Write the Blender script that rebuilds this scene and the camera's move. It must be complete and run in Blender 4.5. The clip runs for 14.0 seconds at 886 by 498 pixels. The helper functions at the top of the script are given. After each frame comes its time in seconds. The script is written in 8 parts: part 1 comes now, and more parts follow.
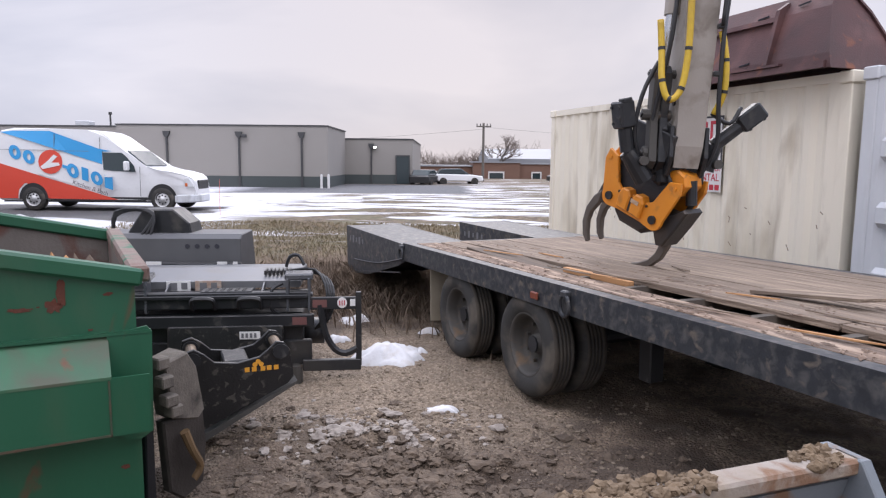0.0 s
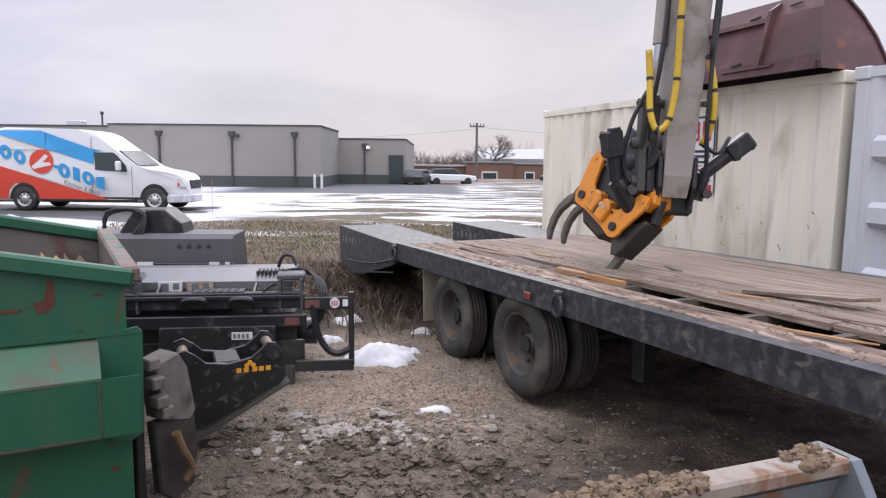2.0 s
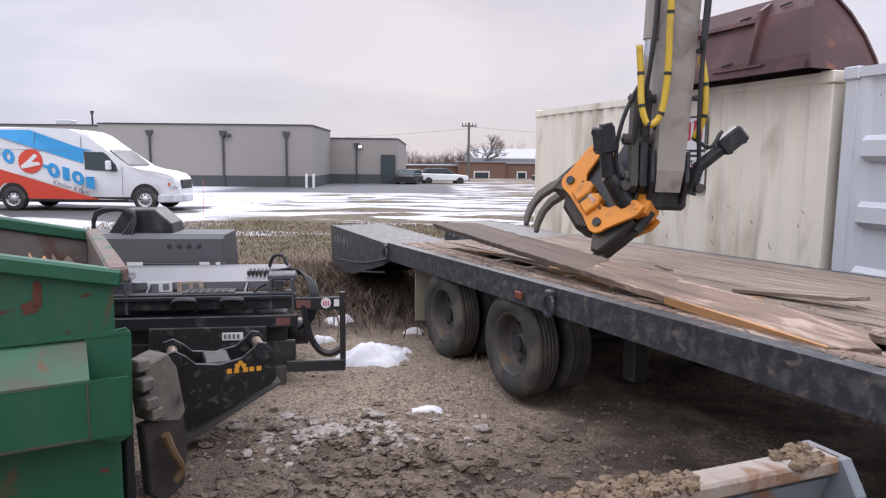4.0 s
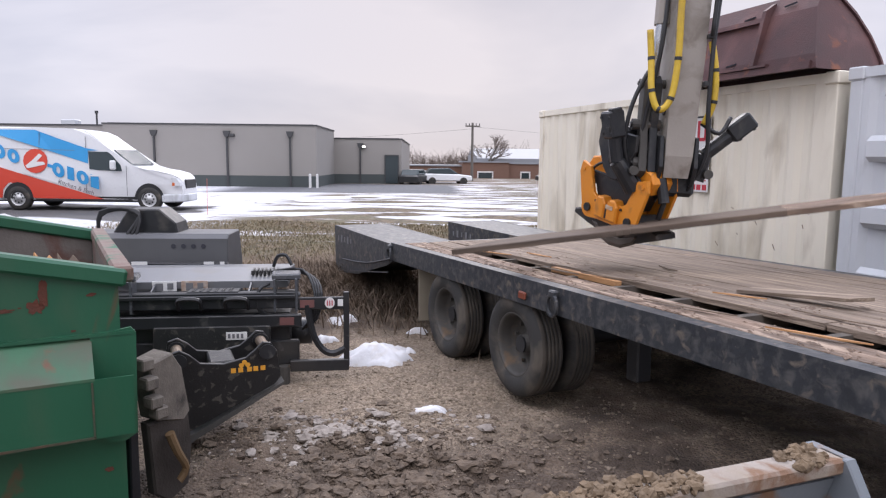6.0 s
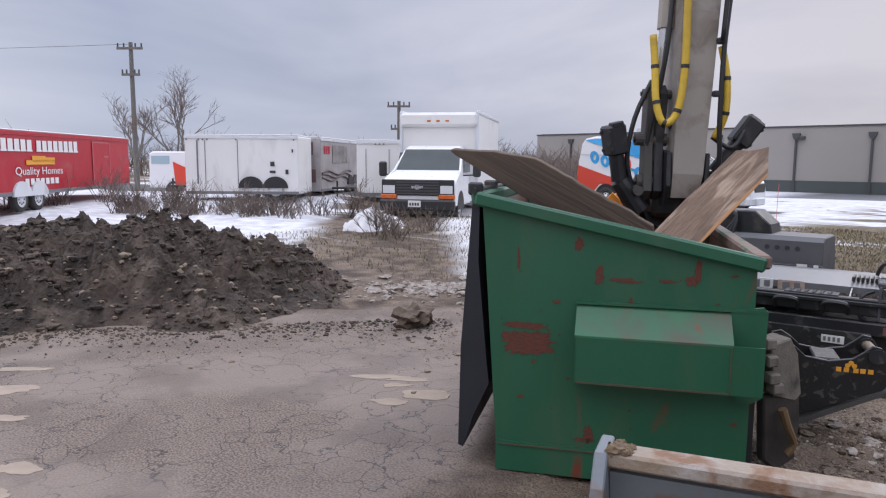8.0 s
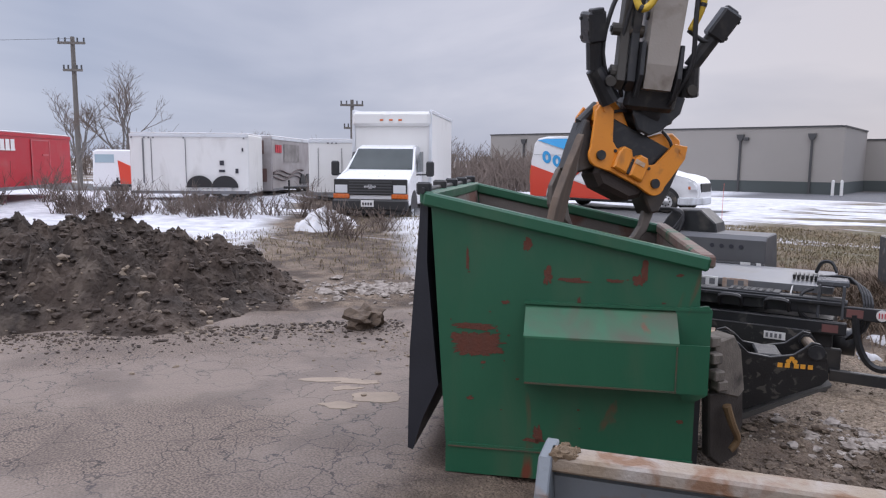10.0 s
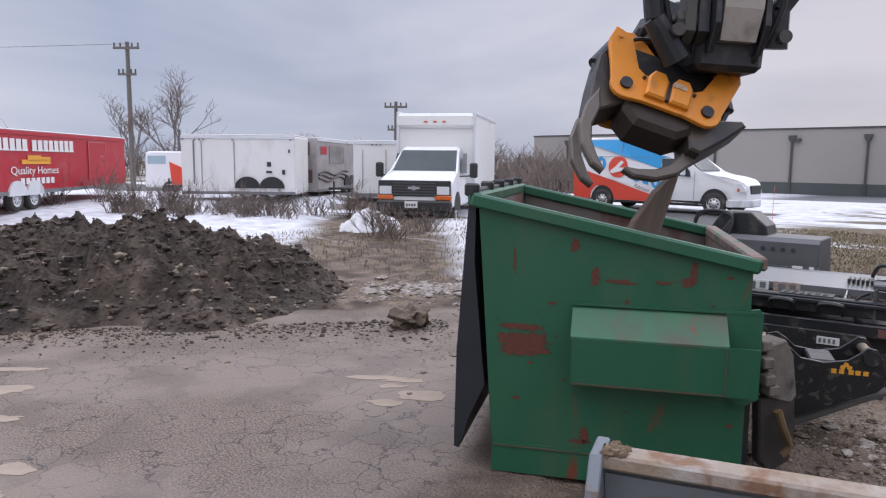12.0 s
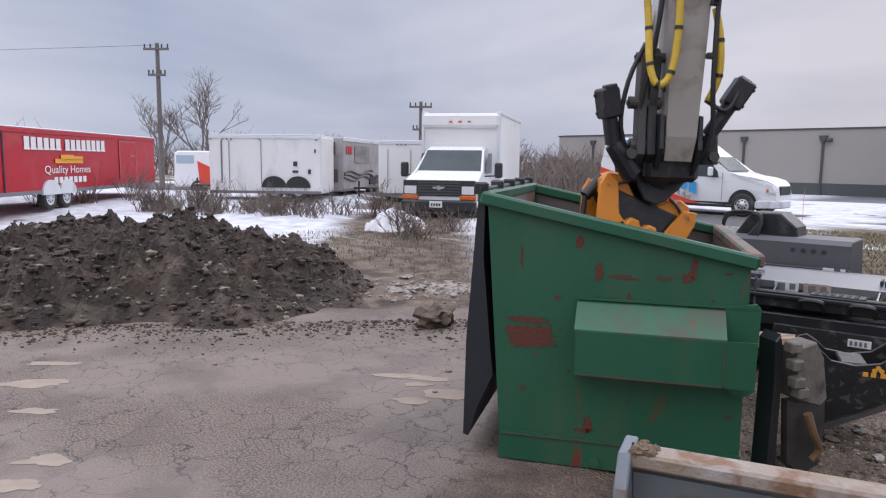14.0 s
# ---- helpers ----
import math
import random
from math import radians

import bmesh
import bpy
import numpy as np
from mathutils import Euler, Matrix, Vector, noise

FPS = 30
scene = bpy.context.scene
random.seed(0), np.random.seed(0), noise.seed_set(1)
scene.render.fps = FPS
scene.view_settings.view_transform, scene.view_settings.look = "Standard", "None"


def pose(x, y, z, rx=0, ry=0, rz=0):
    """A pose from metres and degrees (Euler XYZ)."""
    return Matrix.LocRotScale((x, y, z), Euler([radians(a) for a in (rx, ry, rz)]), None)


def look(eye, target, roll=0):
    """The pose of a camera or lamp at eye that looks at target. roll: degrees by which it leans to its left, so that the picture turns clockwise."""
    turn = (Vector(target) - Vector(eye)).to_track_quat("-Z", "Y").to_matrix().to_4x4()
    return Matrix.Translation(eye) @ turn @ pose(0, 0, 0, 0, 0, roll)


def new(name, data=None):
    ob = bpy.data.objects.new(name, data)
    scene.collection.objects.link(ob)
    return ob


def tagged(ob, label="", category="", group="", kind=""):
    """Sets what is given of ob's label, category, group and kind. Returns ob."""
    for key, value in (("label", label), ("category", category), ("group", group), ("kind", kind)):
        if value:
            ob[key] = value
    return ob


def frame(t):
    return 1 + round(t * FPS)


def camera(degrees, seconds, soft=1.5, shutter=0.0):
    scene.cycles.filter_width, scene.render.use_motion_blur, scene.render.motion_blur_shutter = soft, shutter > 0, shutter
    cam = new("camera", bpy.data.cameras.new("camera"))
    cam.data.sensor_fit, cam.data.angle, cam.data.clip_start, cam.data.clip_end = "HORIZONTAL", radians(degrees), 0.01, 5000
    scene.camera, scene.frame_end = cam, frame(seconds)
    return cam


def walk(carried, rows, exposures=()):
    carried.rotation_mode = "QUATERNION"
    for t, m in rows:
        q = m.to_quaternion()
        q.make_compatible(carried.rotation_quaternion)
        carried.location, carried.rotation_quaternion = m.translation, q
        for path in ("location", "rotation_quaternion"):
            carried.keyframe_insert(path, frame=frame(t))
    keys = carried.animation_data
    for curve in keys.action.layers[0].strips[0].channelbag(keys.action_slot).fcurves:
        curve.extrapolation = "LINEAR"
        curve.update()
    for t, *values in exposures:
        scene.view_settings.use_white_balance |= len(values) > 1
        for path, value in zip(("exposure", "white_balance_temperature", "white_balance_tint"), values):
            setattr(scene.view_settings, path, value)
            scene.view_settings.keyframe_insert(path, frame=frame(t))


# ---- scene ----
# ---------------------------------------------------------------- the machine and its swing
AXIS = (0.761, -0.543)                       # swing axis of the excavator, on the ground
SEAT = pose(-0.761, 0.543, 1.75, 82.8, 0, 0) @ pose(0, 0, 0, 0, 0, 0.5)
# seconds, swing (degrees to the left), small nod, small sway
SWING = [
    (0.0, 0.0, 0.03, 0.0), (0.3, 0.55, 0.03, -0.04), (0.5, 0.61, 0.02, -0.06), (1.0, 0.59, 0.03, -0.03), (1.5, 0.58, 0.03, -0.01),
    (2.0, -0.54, 0.03, 0.02), (2.5, -1.43, -0.04, 0.0), (3.0, -1.45, 0.01, -0.02), (3.5, -1.44, 0.0, 0.0),
    (4.6, -0.5, 0.0, 0.0), (5.8, 0.57, -0.05, 0.03), (6.0, -0.90, 0.01, 0.08), (6.3, -1.0, 0.03, 0.1), (6.5, -0.92, 0.05, 0.1),
    (6.6, 0.83, 0.0, 0.0), (6.7, 5.0, 0.0, 0.0), (6.8, 9.9, 0.0, 0.0), (6.9, 15.19, -0.05, 0.02), (7.0, 20.63, -0.04, -0.05),
    (7.1, 25.55, 0.0, -0.05), (7.2, 29.90, -0.05, -0.15), (7.3, 33.33, 0.0, -0.12), (7.4, 35.82, 0.01, -0.08), (7.5, 37.81, 0.01, -0.09),
    (7.6, 39.39, 0.01, -0.1), (7.8, 41.6, 0.0, -0.12), (8.0, 42.49, -0.01, -0.13), (8.5, 42.50, 0.01, -0.06), (8.7, 41.79, -0.01, -0.08),
    (9.7, 39.0, -0.02, 0.0), (10.8, 38.58, -0.03, 0.06), (11.0, 41.01, -0.03, 0.04), (11.5, 43.10, 0.01, 0.08), (12.0, 42.21, 0.06, 0.06),
    (12.5, 40.30, 0.10, 0.18), (13.0, 40.22, 0.10, 0.17), (13.5, 43.56, -0.02, -0.03), (14.0, 44.18, 0.03, 0.16),
]


def machine(t):
    """The excavator's frame at t: x to its right, y ahead, z up, origin on the ground at the swing axis."""
    yaw = np.interp(t, [r[0] for r in SWING], [r[1] for r in SWING])
    return pose(AXIS[0], AXIS[1], 0, 0, 0, float(yaw))


cam = camera(65.0, 14.0, soft=1.2, shutter=0.35)
walk(cam, [(t, pose(AXIS[0], AXIS[1], 0, 0, 0, yaw) @ SEAT @ pose(0, 0, 0, nod, 0, sway)) for t, yaw, nod, sway in SWING],
     exposures=[(0.0, 0.22, 6220, 14), (6.5, 0.22, 6220, 14), (7.5, -0.06, 6120, 13), (14.0, -0.06, 6120, 13)])

# ---------------------------------------------------------------- sky and sun
world = bpy.data.worlds.new("sky")
scene.world = world
world.use_nodes = True
wn, wl = world.node_tree.nodes, world.node_tree.links
wn.clear()
SUN_AZ, SUN_EL = radians(4.0), radians(24.0)     # clockwise from +y, and up


def wnode(kind, **values):
    n = wn.new(kind)
    for k, v in values.items():
        n.inputs[k].default_value = v
    return n


sky = wn.new("ShaderNodeTexSky")
sky.sky_type, sky.sun_disc = "NISHITA", False
sky.sun_elevation, sky.sun_rotation = SUN_EL, SUN_AZ
sky_light = wnode("ShaderNodeBackground", Strength=0.05)
wl.new(sky.outputs[0], sky_light.inputs["Color"])
# the cloud deck: soft banks, brighter round the veiled sun
direction = wn.new("ShaderNodeTexCoord")
stretch = wn.new("ShaderNodeMapping")
stretch.inputs["Scale"].default_value = (1.0, 1.0, 3.2)
wl.new(direction.outputs["Generated"], stretch.inputs["Vector"])
banks = wnode("ShaderNodeTexNoise", Scale=1.7, Detail=5.0, Roughness=0.5, Distortion=0.4)
wl.new(stretch.outputs[0], banks.inputs["Vector"])
toward = wn.new("ShaderNodeVectorMath")
toward.operation = "DOT_PRODUCT"
toward.inputs[1].default_value = (math.sin(SUN_AZ) * math.cos(radians(9)), math.cos(SUN_AZ) * math.cos(radians(9)), math.sin(radians(9)))
wl.new(direction.outputs["Generated"], toward.inputs[0])
glow = wn.new("ShaderNodeValToRGB")
glow.color_ramp.elements[0].position, glow.color_ramp.elements[0].color = 0.35, (0.44, 0.485, 0.59, 1)
glow.color_ramp.elements[1].position, glow.color_ramp.elements[1].color = 1.0, (0.575, 0.555, 0.58, 1)
mid_glow = glow.color_ramp.elements.new(0.86)
mid_glow.color = (0.635, 0.635, 0.69, 1)
behind = glow.color_ramp.elements.new(0.02)
behind.color = (0.80, 0.80, 0.84, 1)
wl.new(toward.outputs["Value"], glow.inputs[0])
shade = wn.new("ShaderNodeValToRGB")
shade.color_ramp.elements[0].position, shade.color_ramp.elements[0].color = 0.38, (0.82, 0.845, 0.90, 1)
shade.color_ramp.elements[1].position, shade.color_ramp.elements[1].color = 0.64, (1.21, 1.18, 1.155, 1)
wl.new(banks.outputs["Fac"], shade.inputs[0])
deck_colour = wn.new("ShaderNodeMix")
deck_colour.data_type, deck_colour.blend_type = "RGBA", "MULTIPLY"
deck_colour.inputs["Factor"].default_value = 1.0
wl.new(glow.outputs[0], deck_colour.inputs[6])
wl.new(shade.outputs[0], deck_colour.inputs[7])
# an overcast sky is about three times as bright overhead as at the horizon
height = wn.new("ShaderNodeSeparateXYZ")
wl.new(direction.outputs["Generated"], height.inputs[0])
overhead = wn.new("ShaderNodeMapRange")
overhead.interpolation_type = "SMOOTHSTEP"
overhead.inputs["From Min"].default_value, overhead.inputs["From Max"].default_value = 0.22, 0.95
overhead.inputs["To Min"].default_value, overhead.inputs["To Max"].default_value = 0.98, 3.3
wl.new(height.outputs["Z"], overhead.inputs["Value"])
cloud_light = wnode("ShaderNodeBackground")
wl.new(overhead.outputs[0], cloud_light.inputs["Strength"])
wl.new(deck_colour.outputs[2], cloud_light.inputs["Color"])
both = wnode("ShaderNodeMixShader", Fac=0.92)
wl.new(sky_light.outputs[0], both.inputs[1])
wl.new(cloud_light.outputs[0], both.inputs[2])
sky_out = wn.new("ShaderNodeOutputWorld")
wl.new(both.outputs[0], sky_out.inputs[0])

sun = new("sun", bpy.data.lights.new("sun", "SUN"))
sun.data.energy, sun.data.angle, sun.data.color = 1.4, radians(30), (1.0, 0.95, 0.9)
sun.matrix_world = look((0, 0, 30), (-30 * math.sin(SUN_AZ), -30 * math.cos(SUN_AZ), 30 - 30 * math.tan(radians(38))))

# ---------------------------------------------------------------- materials


def rgba(c):
    return (*c, 1.0)


def surface(name, base, second=None, rough=0.6, metal=0.0, scale=8.0, amount=0.5, bump=0.15, bump_scale=60.0, worn=None, worn_at=0.62, worn_scale=5.0,
            grime=None, grime_at=0.6, grime_scale=2.0, stretch=(1, 1, 1), emit=0.0, random_tint=0.0, coords="Object", bump_dist=0.01, sharp=0.06):
    """A procedural surface: two tones of noise, patches of wear and of grime with soft edges, and fine relief."""
    m = bpy.data.materials.new(name)
    m.use_nodes = True
    n, k = m.node_tree.nodes, m.node_tree.links
    b = n["Principled BSDF"]
    b.inputs["Roughness"].default_value, b.inputs["Metallic"].default_value = rough, metal
    at = n.new("ShaderNodeTexCoord")
    mp = n.new("ShaderNodeMapping")
    mp.inputs["Scale"].default_value = stretch
    k.new(at.outputs[coords], mp.inputs["Vector"])

    def tex(s, detail=4.0, distort=0.0):
        t = n.new("ShaderNodeTexNoise")
        t.inputs["Scale"].default_value, t.inputs["Detail"].default_value, t.inputs["Distortion"].default_value = s, detail, distort
        k.new(mp.outputs[0], t.inputs["Vector"])
        return t.outputs["Fac"]

    def ramp(fac, a, z):
        r = n.new("ShaderNodeMapRange")
        r.inputs["From Min"].default_value, r.inputs["From Max"].default_value = a, z
        k.new(fac, r.inputs["Value"])
        return r.outputs[0]

    def mix(fac, a, z, blend="MIX"):
        x = n.new("ShaderNodeMix")
        x.data_type, x.blend_type = "RGBA", blend
        k.new(fac, x.inputs["Factor"]) if not isinstance(fac, float) else setattr(x.inputs["Factor"], "default_value", fac)
        for s, v in ((6, a), (7, z)):
            if isinstance(v, tuple):
                x.inputs[s].default_value = rgba(v)
            else:
                k.new(v, x.inputs[s])
        return x.outputs[2]

    second = second or tuple(c * 0.7 for c in base)
    fine = tex(scale, 6.0)
    colour = mix(ramp(fine, 0.5 - 0.25 / max(amount, 0.05), 0.5 + 0.25 / max(amount, 0.05)), second, base)
    if grime:
        colour = mix(ramp(tex(grime_scale, 5.0, 0.5), grime_at - 0.12, grime_at + 0.12), colour, grime)
    if worn:
        colour = mix(ramp(tex(worn_scale, 7.0, 0.6), worn_at - sharp, worn_at + sharp), colour, worn)
    if random_tint:
        info = n.new("ShaderNodeObjectInfo")
        tone = n.new("ShaderNodeMapRange")
        tone.inputs["To Min"].default_value, tone.inputs["To Max"].default_value = 1 - random_tint, 1 + random_tint
        k.new(info.outputs["Random"], tone.inputs["Value"])
        grey = n.new("ShaderNodeCombineColor")
        for i in range(3):
            k.new(tone.outputs[0], grey.inputs[i])
        colour = mix(1.0, colour, grey.outputs[0], "MULTIPLY")
    k.new(colour, b.inputs["Base Color"])
    vary = n.new("ShaderNodeMapRange")
    vary.inputs["To Min"].default_value, vary.inputs["To Max"].default_value = max(rough - 0.12, 0.05), min(rough + 0.15, 1.0)
    k.new(fine, vary.inputs["Value"])
    k.new(vary.outputs[0], b.inputs["Roughness"])
    if bump:
        bm_node = n.new("ShaderNodeBump")
        bm_node.inputs["Strength"].default_value, bm_node.inputs["Distance"].default_value = bump, bump_dist
        k.new(tex(bump_scale, 5.0), bm_node.inputs["Height"])
        k.new(bm_node.outputs[0], b.inputs["Normal"])
    if emit:
        b.inputs["Emission Color"].default_value, b.inputs["Emission Strength"].default_value = rgba(base), emit
    return m


def plain(name, base, rough=0.5, metal=0.0, emit=0.0):
    return surface(name, base, tuple(c * 0.88 for c in base), rough, metal, scale=14.0, amount=0.3, bump=0.05, emit=emit)


GREEN = surface("green_dumpster_paint", (0.015, 0.098, 0.047), (0.011, 0.072, 0.037), 0.42, scale=3.0, amount=0.6, bump=0.25, bump_scale=7.0, bump_dist=0.02,
                worn=(0.13, 0.035, 0.018), worn_at=0.72, worn_scale=3.6, grime=(0.030, 0.088, 0.046), grime_at=0.60, grime_scale=5.0, stretch=(1, 1, 0.35), sharp=0.03)
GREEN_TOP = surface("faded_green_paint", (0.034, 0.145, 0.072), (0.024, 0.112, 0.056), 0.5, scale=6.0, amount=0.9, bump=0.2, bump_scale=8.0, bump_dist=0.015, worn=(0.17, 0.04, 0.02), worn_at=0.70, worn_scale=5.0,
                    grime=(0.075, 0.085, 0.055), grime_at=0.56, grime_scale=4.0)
RUST = surface("bare_rust", (0.125, 0.034, 0.018), (0.065, 0.027, 0.018), 0.85, scale=22.0, bump=0.4)
EDGE_RUST = surface("brown_edge_rust", (0.085, 0.050, 0.030), (0.03, 0.06, 0.034), 0.85, scale=14.0, amount=1.0, bump=0.3)
INSIDE = surface("rusty_grey_inside", (0.17, 0.15, 0.135), (0.10, 0.085, 0.075), 0.7, scale=4.0, worn=(0.10, 0.035, 0.022), worn_at=0.55, worn_scale=3.0, bump=0.3)
LID = surface("black_plastic_lid", (0.016, 0.018, 0.026), (0.011, 0.012, 0.017), 0.45, scale=4.0, bump=0.1)
BLACK = surface("black_painted_steel", (0.020, 0.021, 0.024), (0.012, 0.012, 0.014), 0.42, scale=9.0, worn=(0.08, 0.075, 0.07), worn_at=0.68, worn_scale=9.0, grime=(0.05, 0.045, 0.04), grime_at=0.68, bump=0.12)
BLACK_GLOSS = surface("glossy_black_steel", (0.10, 0.105, 0.115), (0.06, 0.063, 0.07), 0.27, scale=7.0, bump=0.06, grime=(0.08, 0.075, 0.07), grime_at=0.66, grime_scale=4.0)
SCRATCHED = surface("scratched_black_steel", (0.015, 0.014, 0.014), (0.008, 0.008, 0.009), 0.4, scale=7.0, worn=(0.06, 0.054, 0.047), worn_at=0.60, worn_scale=16.0, bump=0.2, sharp=0.03)
TRAILER_PAINT = surface("chipped_black_trailer_paint", (0.032, 0.035, 0.042), (0.019, 0.021, 0.025), 0.5, scale=14.0, amount=0.8, worn=(0.13, 0.108, 0.088), worn_at=0.635, worn_scale=13.0,
                        grime=(0.075, 0.073, 0.072), grime_at=0.58, grime_scale=16.0, bump=0.25, bump_scale=35.0)
RUBBER = surface("dusty_tyre_rubber", (0.040, 0.038, 0.036), (0.022, 0.021, 0.02), 0.8, scale=10.0, grime=(0.10, 0.085, 0.068), grime_at=0.60, grime_scale=5.0, bump=0.2, bump_scale=40.0)
TREAD = surface("muddy_tyre_tread", (0.085, 0.07, 0.055), (0.03, 0.027, 0.024), 0.9, scale=9.0, amount=0.8, bump=0.35, bump_scale=40.0)
RIM = surface("dirty_grey_wheel_rim", (0.085, 0.078, 0.07), (0.045, 0.042, 0.038), 0.65, 0.2, scale=12.0, worn=(0.13, 0.085, 0.05), worn_at=0.66, bump=0.2)
WOOD = surface("weathered_deck_wood", (0.26, 0.198, 0.147), (0.135, 0.101, 0.077), 0.88, scale=3.5, amount=1.0, stretch=(0.35, 6, 6), bump=0.95, bump_scale=11.0, bump_dist=0.015, grime=(0.125, 0.092, 0.069), grime_at=0.60,
               grime_scale=3.2, random_tint=0.10, worn=(0.33, 0.255, 0.19), worn_at=0.60, worn_scale=6.0)
DUSTY_WOOD = surface("dusty_deck_wood", (0.255, 0.175, 0.125), (0.15, 0.105, 0.078), 0.9, scale=4.0, amount=0.9, stretch=(0.4, 2.5, 2.5), bump=0.9, bump_scale=16.0, bump_dist=0.02, random_tint=0.14,
                     worn=(0.37, 0.28, 0.21), worn_at=0.58, worn_scale=8.0, grime=(0.085, 0.062, 0.048), grime_at=0.60, grime_scale=4.5)
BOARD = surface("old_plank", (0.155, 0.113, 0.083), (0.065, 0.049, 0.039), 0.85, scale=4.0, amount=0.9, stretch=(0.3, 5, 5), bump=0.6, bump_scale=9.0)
FRESH = surface("freshly_split_wood", (0.50, 0.27, 0.12), (0.34, 0.17, 0.07), 0.75, scale=5.0, stretch=(0.4, 8, 8), bump=0.5, bump_scale=14.0)
CREAM = surface("cream_container_paint", (0.83, 0.77, 0.65), (0.74, 0.68, 0.56), 0.5, scale=1.6, amount=0.7, stretch=(1, 1, 0.25), grime=(0.42, 0.36, 0.27), grime_at=0.63, grime_scale=2.6,
                worn=(0.16, 0.10, 0.065), worn_at=0.77, worn_scale=7.0, bump=0.1, sharp=0.03)
GREY_BOX = surface("light_grey_container_paint", (0.62, 0.635, 0.66), (0.54, 0.555, 0.58), 0.5, scale=3.0, stretch=(1, 1, 0.4), bump=0.1, grime=(0.36, 0.36, 0.36), grime_at=0.68)
MAROON = surface("weathered_maroon_bucket_paint", (0.098, 0.043, 0.042), (0.055, 0.028, 0.028), 0.62, scale=3.0, amount=0.9, grime=(0.13, 0.06, 0.055), grime_at=0.62, grime_scale=2.5, worn=(0.20, 0.07, 0.035), worn_at=0.68, bump=0.25)
ORANGE = surface("orange_grapple_paint", (0.72, 0.265, 0.018), (0.58, 0.195, 0.014), 0.42, scale=5.0, grime=(0.33, 0.13, 0.03), grime_at=0.64, grime_scale=6.0, worn=(0.09, 0.06, 0.045), worn_at=0.69, worn_scale=8.0, bump=0.12)
STICK_PAINT = surface("worn_grey_arm_paint", (0.34, 0.305, 0.27), (0.27, 0.24, 0.21), 0.5, scale=4.0, grime=(0.15, 0.12, 0.095), grime_at=0.62, grime_scale=5.0, worn=(0.09, 0.045, 0.03), worn_at=0.71, worn_scale=7.0, bump=0.12)
STEEL = surface("worn_tine_steel", (0.17, 0.145, 0.125), (0.09, 0.077, 0.066), 0.5, 0.45, scale=9.0, bump=0.2)
DARK_STEEL = surface("dark_greasy_steel", (0.027, 0.028, 0.031), (0.015, 0.015, 0.017), 0.4, 0.2, scale=12.0, grime=(0.06, 0.055, 0.05), grime_at=0.64, grime_scale=8.0, bump=0.12)
CHROME = plain("chromed_pin", (0.45, 0.45, 0.46), 0.25, 0.9)
YELLOW = surface("yellow_hose_sleeve", (0.62, 0.42, 0.030), (0.45, 0.29, 0.022), 0.5, scale=25.0, bump=0.3, bump_scale=90.0, grime=(0.30, 0.20, 0.04), grime_at=0.66)
HOSE = plain("black_rubber_hose", (0.018, 0.018, 0.02), 0.5)
BUCKET_GREY = surface("grey_bucket_steel", (0.20, 0.22, 0.24), (0.13, 0.145, 0.16), 0.5, 0.1, scale=6.0, worn=(0.19, 0.105, 0.06), worn_at=0.62, worn_scale=6.0, bump=0.15)
RUSTY_EDGE = surface("rust_flaked_steel_edge", (0.36, 0.33, 0.30), (0.24, 0.20, 0.17), 0.75, scale=7.0, amount=1.0, worn=(0.18, 0.10, 0.058), worn_at=0.57, worn_scale=9.0, grime=(0.24, 0.185, 0.13), grime_at=0.53, grime_scale=4.0, bump=0.5)
MUD = surface("crumbly_mud", (0.15, 0.11, 0.078), (0.06, 0.044, 0.033), 0.95, scale=20.0, amount=0.9, bump=0.7, bump_scale=60.0)
DRY_MUD = surface("dried_mud_on_steel", (0.22, 0.155, 0.095), (0.09, 0.063, 0.04), 0.95, scale=20.0, bump=0.8, bump_scale=50.0)
WHITE = plain("white_vehicle_paint", (0.76, 0.76, 0.77), 0.3)
WHITE_BOX = surface("white_box_body", (0.72, 0.715, 0.70), (0.64, 0.635, 0.62), 0.45, scale=1.5, stretch=(1, 1, 0.4), bump=0.04, grime=(0.52, 0.51, 0.49), grime_at=0.68, grime_scale=1.5)
BLUE = plain("sky_blue_wrap", (0.035, 0.30, 0.62), 0.35)
RED_WRAP = plain("orange_red_wrap", (0.64, 0.065, 0.035), 0.35)
RED = surface("red_trailer_paint", (0.42, 0.012, 0.026), (0.33, 0.010, 0.02), 0.35, scale=3.0, bump=0.05, grime=(0.36, 0.06, 0.06), grime_at=0.66, grime_scale=1.5)
GLASS = plain("dark_window_glass", (0.035, 0.05, 0.055), 0.06)
PLASTIC = plain("black_plastic", (0.018, 0.018, 0.019), 0.5)
BEIGE = surface("dirty_beige_flap", (0.33, 0.29, 0.22), (0.25, 0.21, 0.16), 0.8, scale=6.0, bump=0.2)
SNOW = surface("old_snow", (0.68, 0.68, 0.70), (0.54, 0.53, 0.54), 0.7, scale=9.0, bump=0.5, bump_scale=30.0, grime=(0.52, 0.47, 0.42), grime_at=0.66, grime_scale=9.0)
DIRTY_SNOW = surface("dirty_slush", (0.36, 0.32, 0.285), (0.15, 0.12, 0.098), 0.8, scale=14.0, amount=1.0, bump=0.6, bump_scale=40.0)
STONE = surface("limestone_gravel", (0.27, 0.215, 0.16), (0.15, 0.115, 0.085), 0.9, scale=6.0, bump=0.3)
WALL_GREY = surface("grey_block_wall", (0.315, 0.295, 0.275), (0.275, 0.258, 0.24), 0.85, scale=0.4, amount=0.6, bump=0.05, coords="Object")
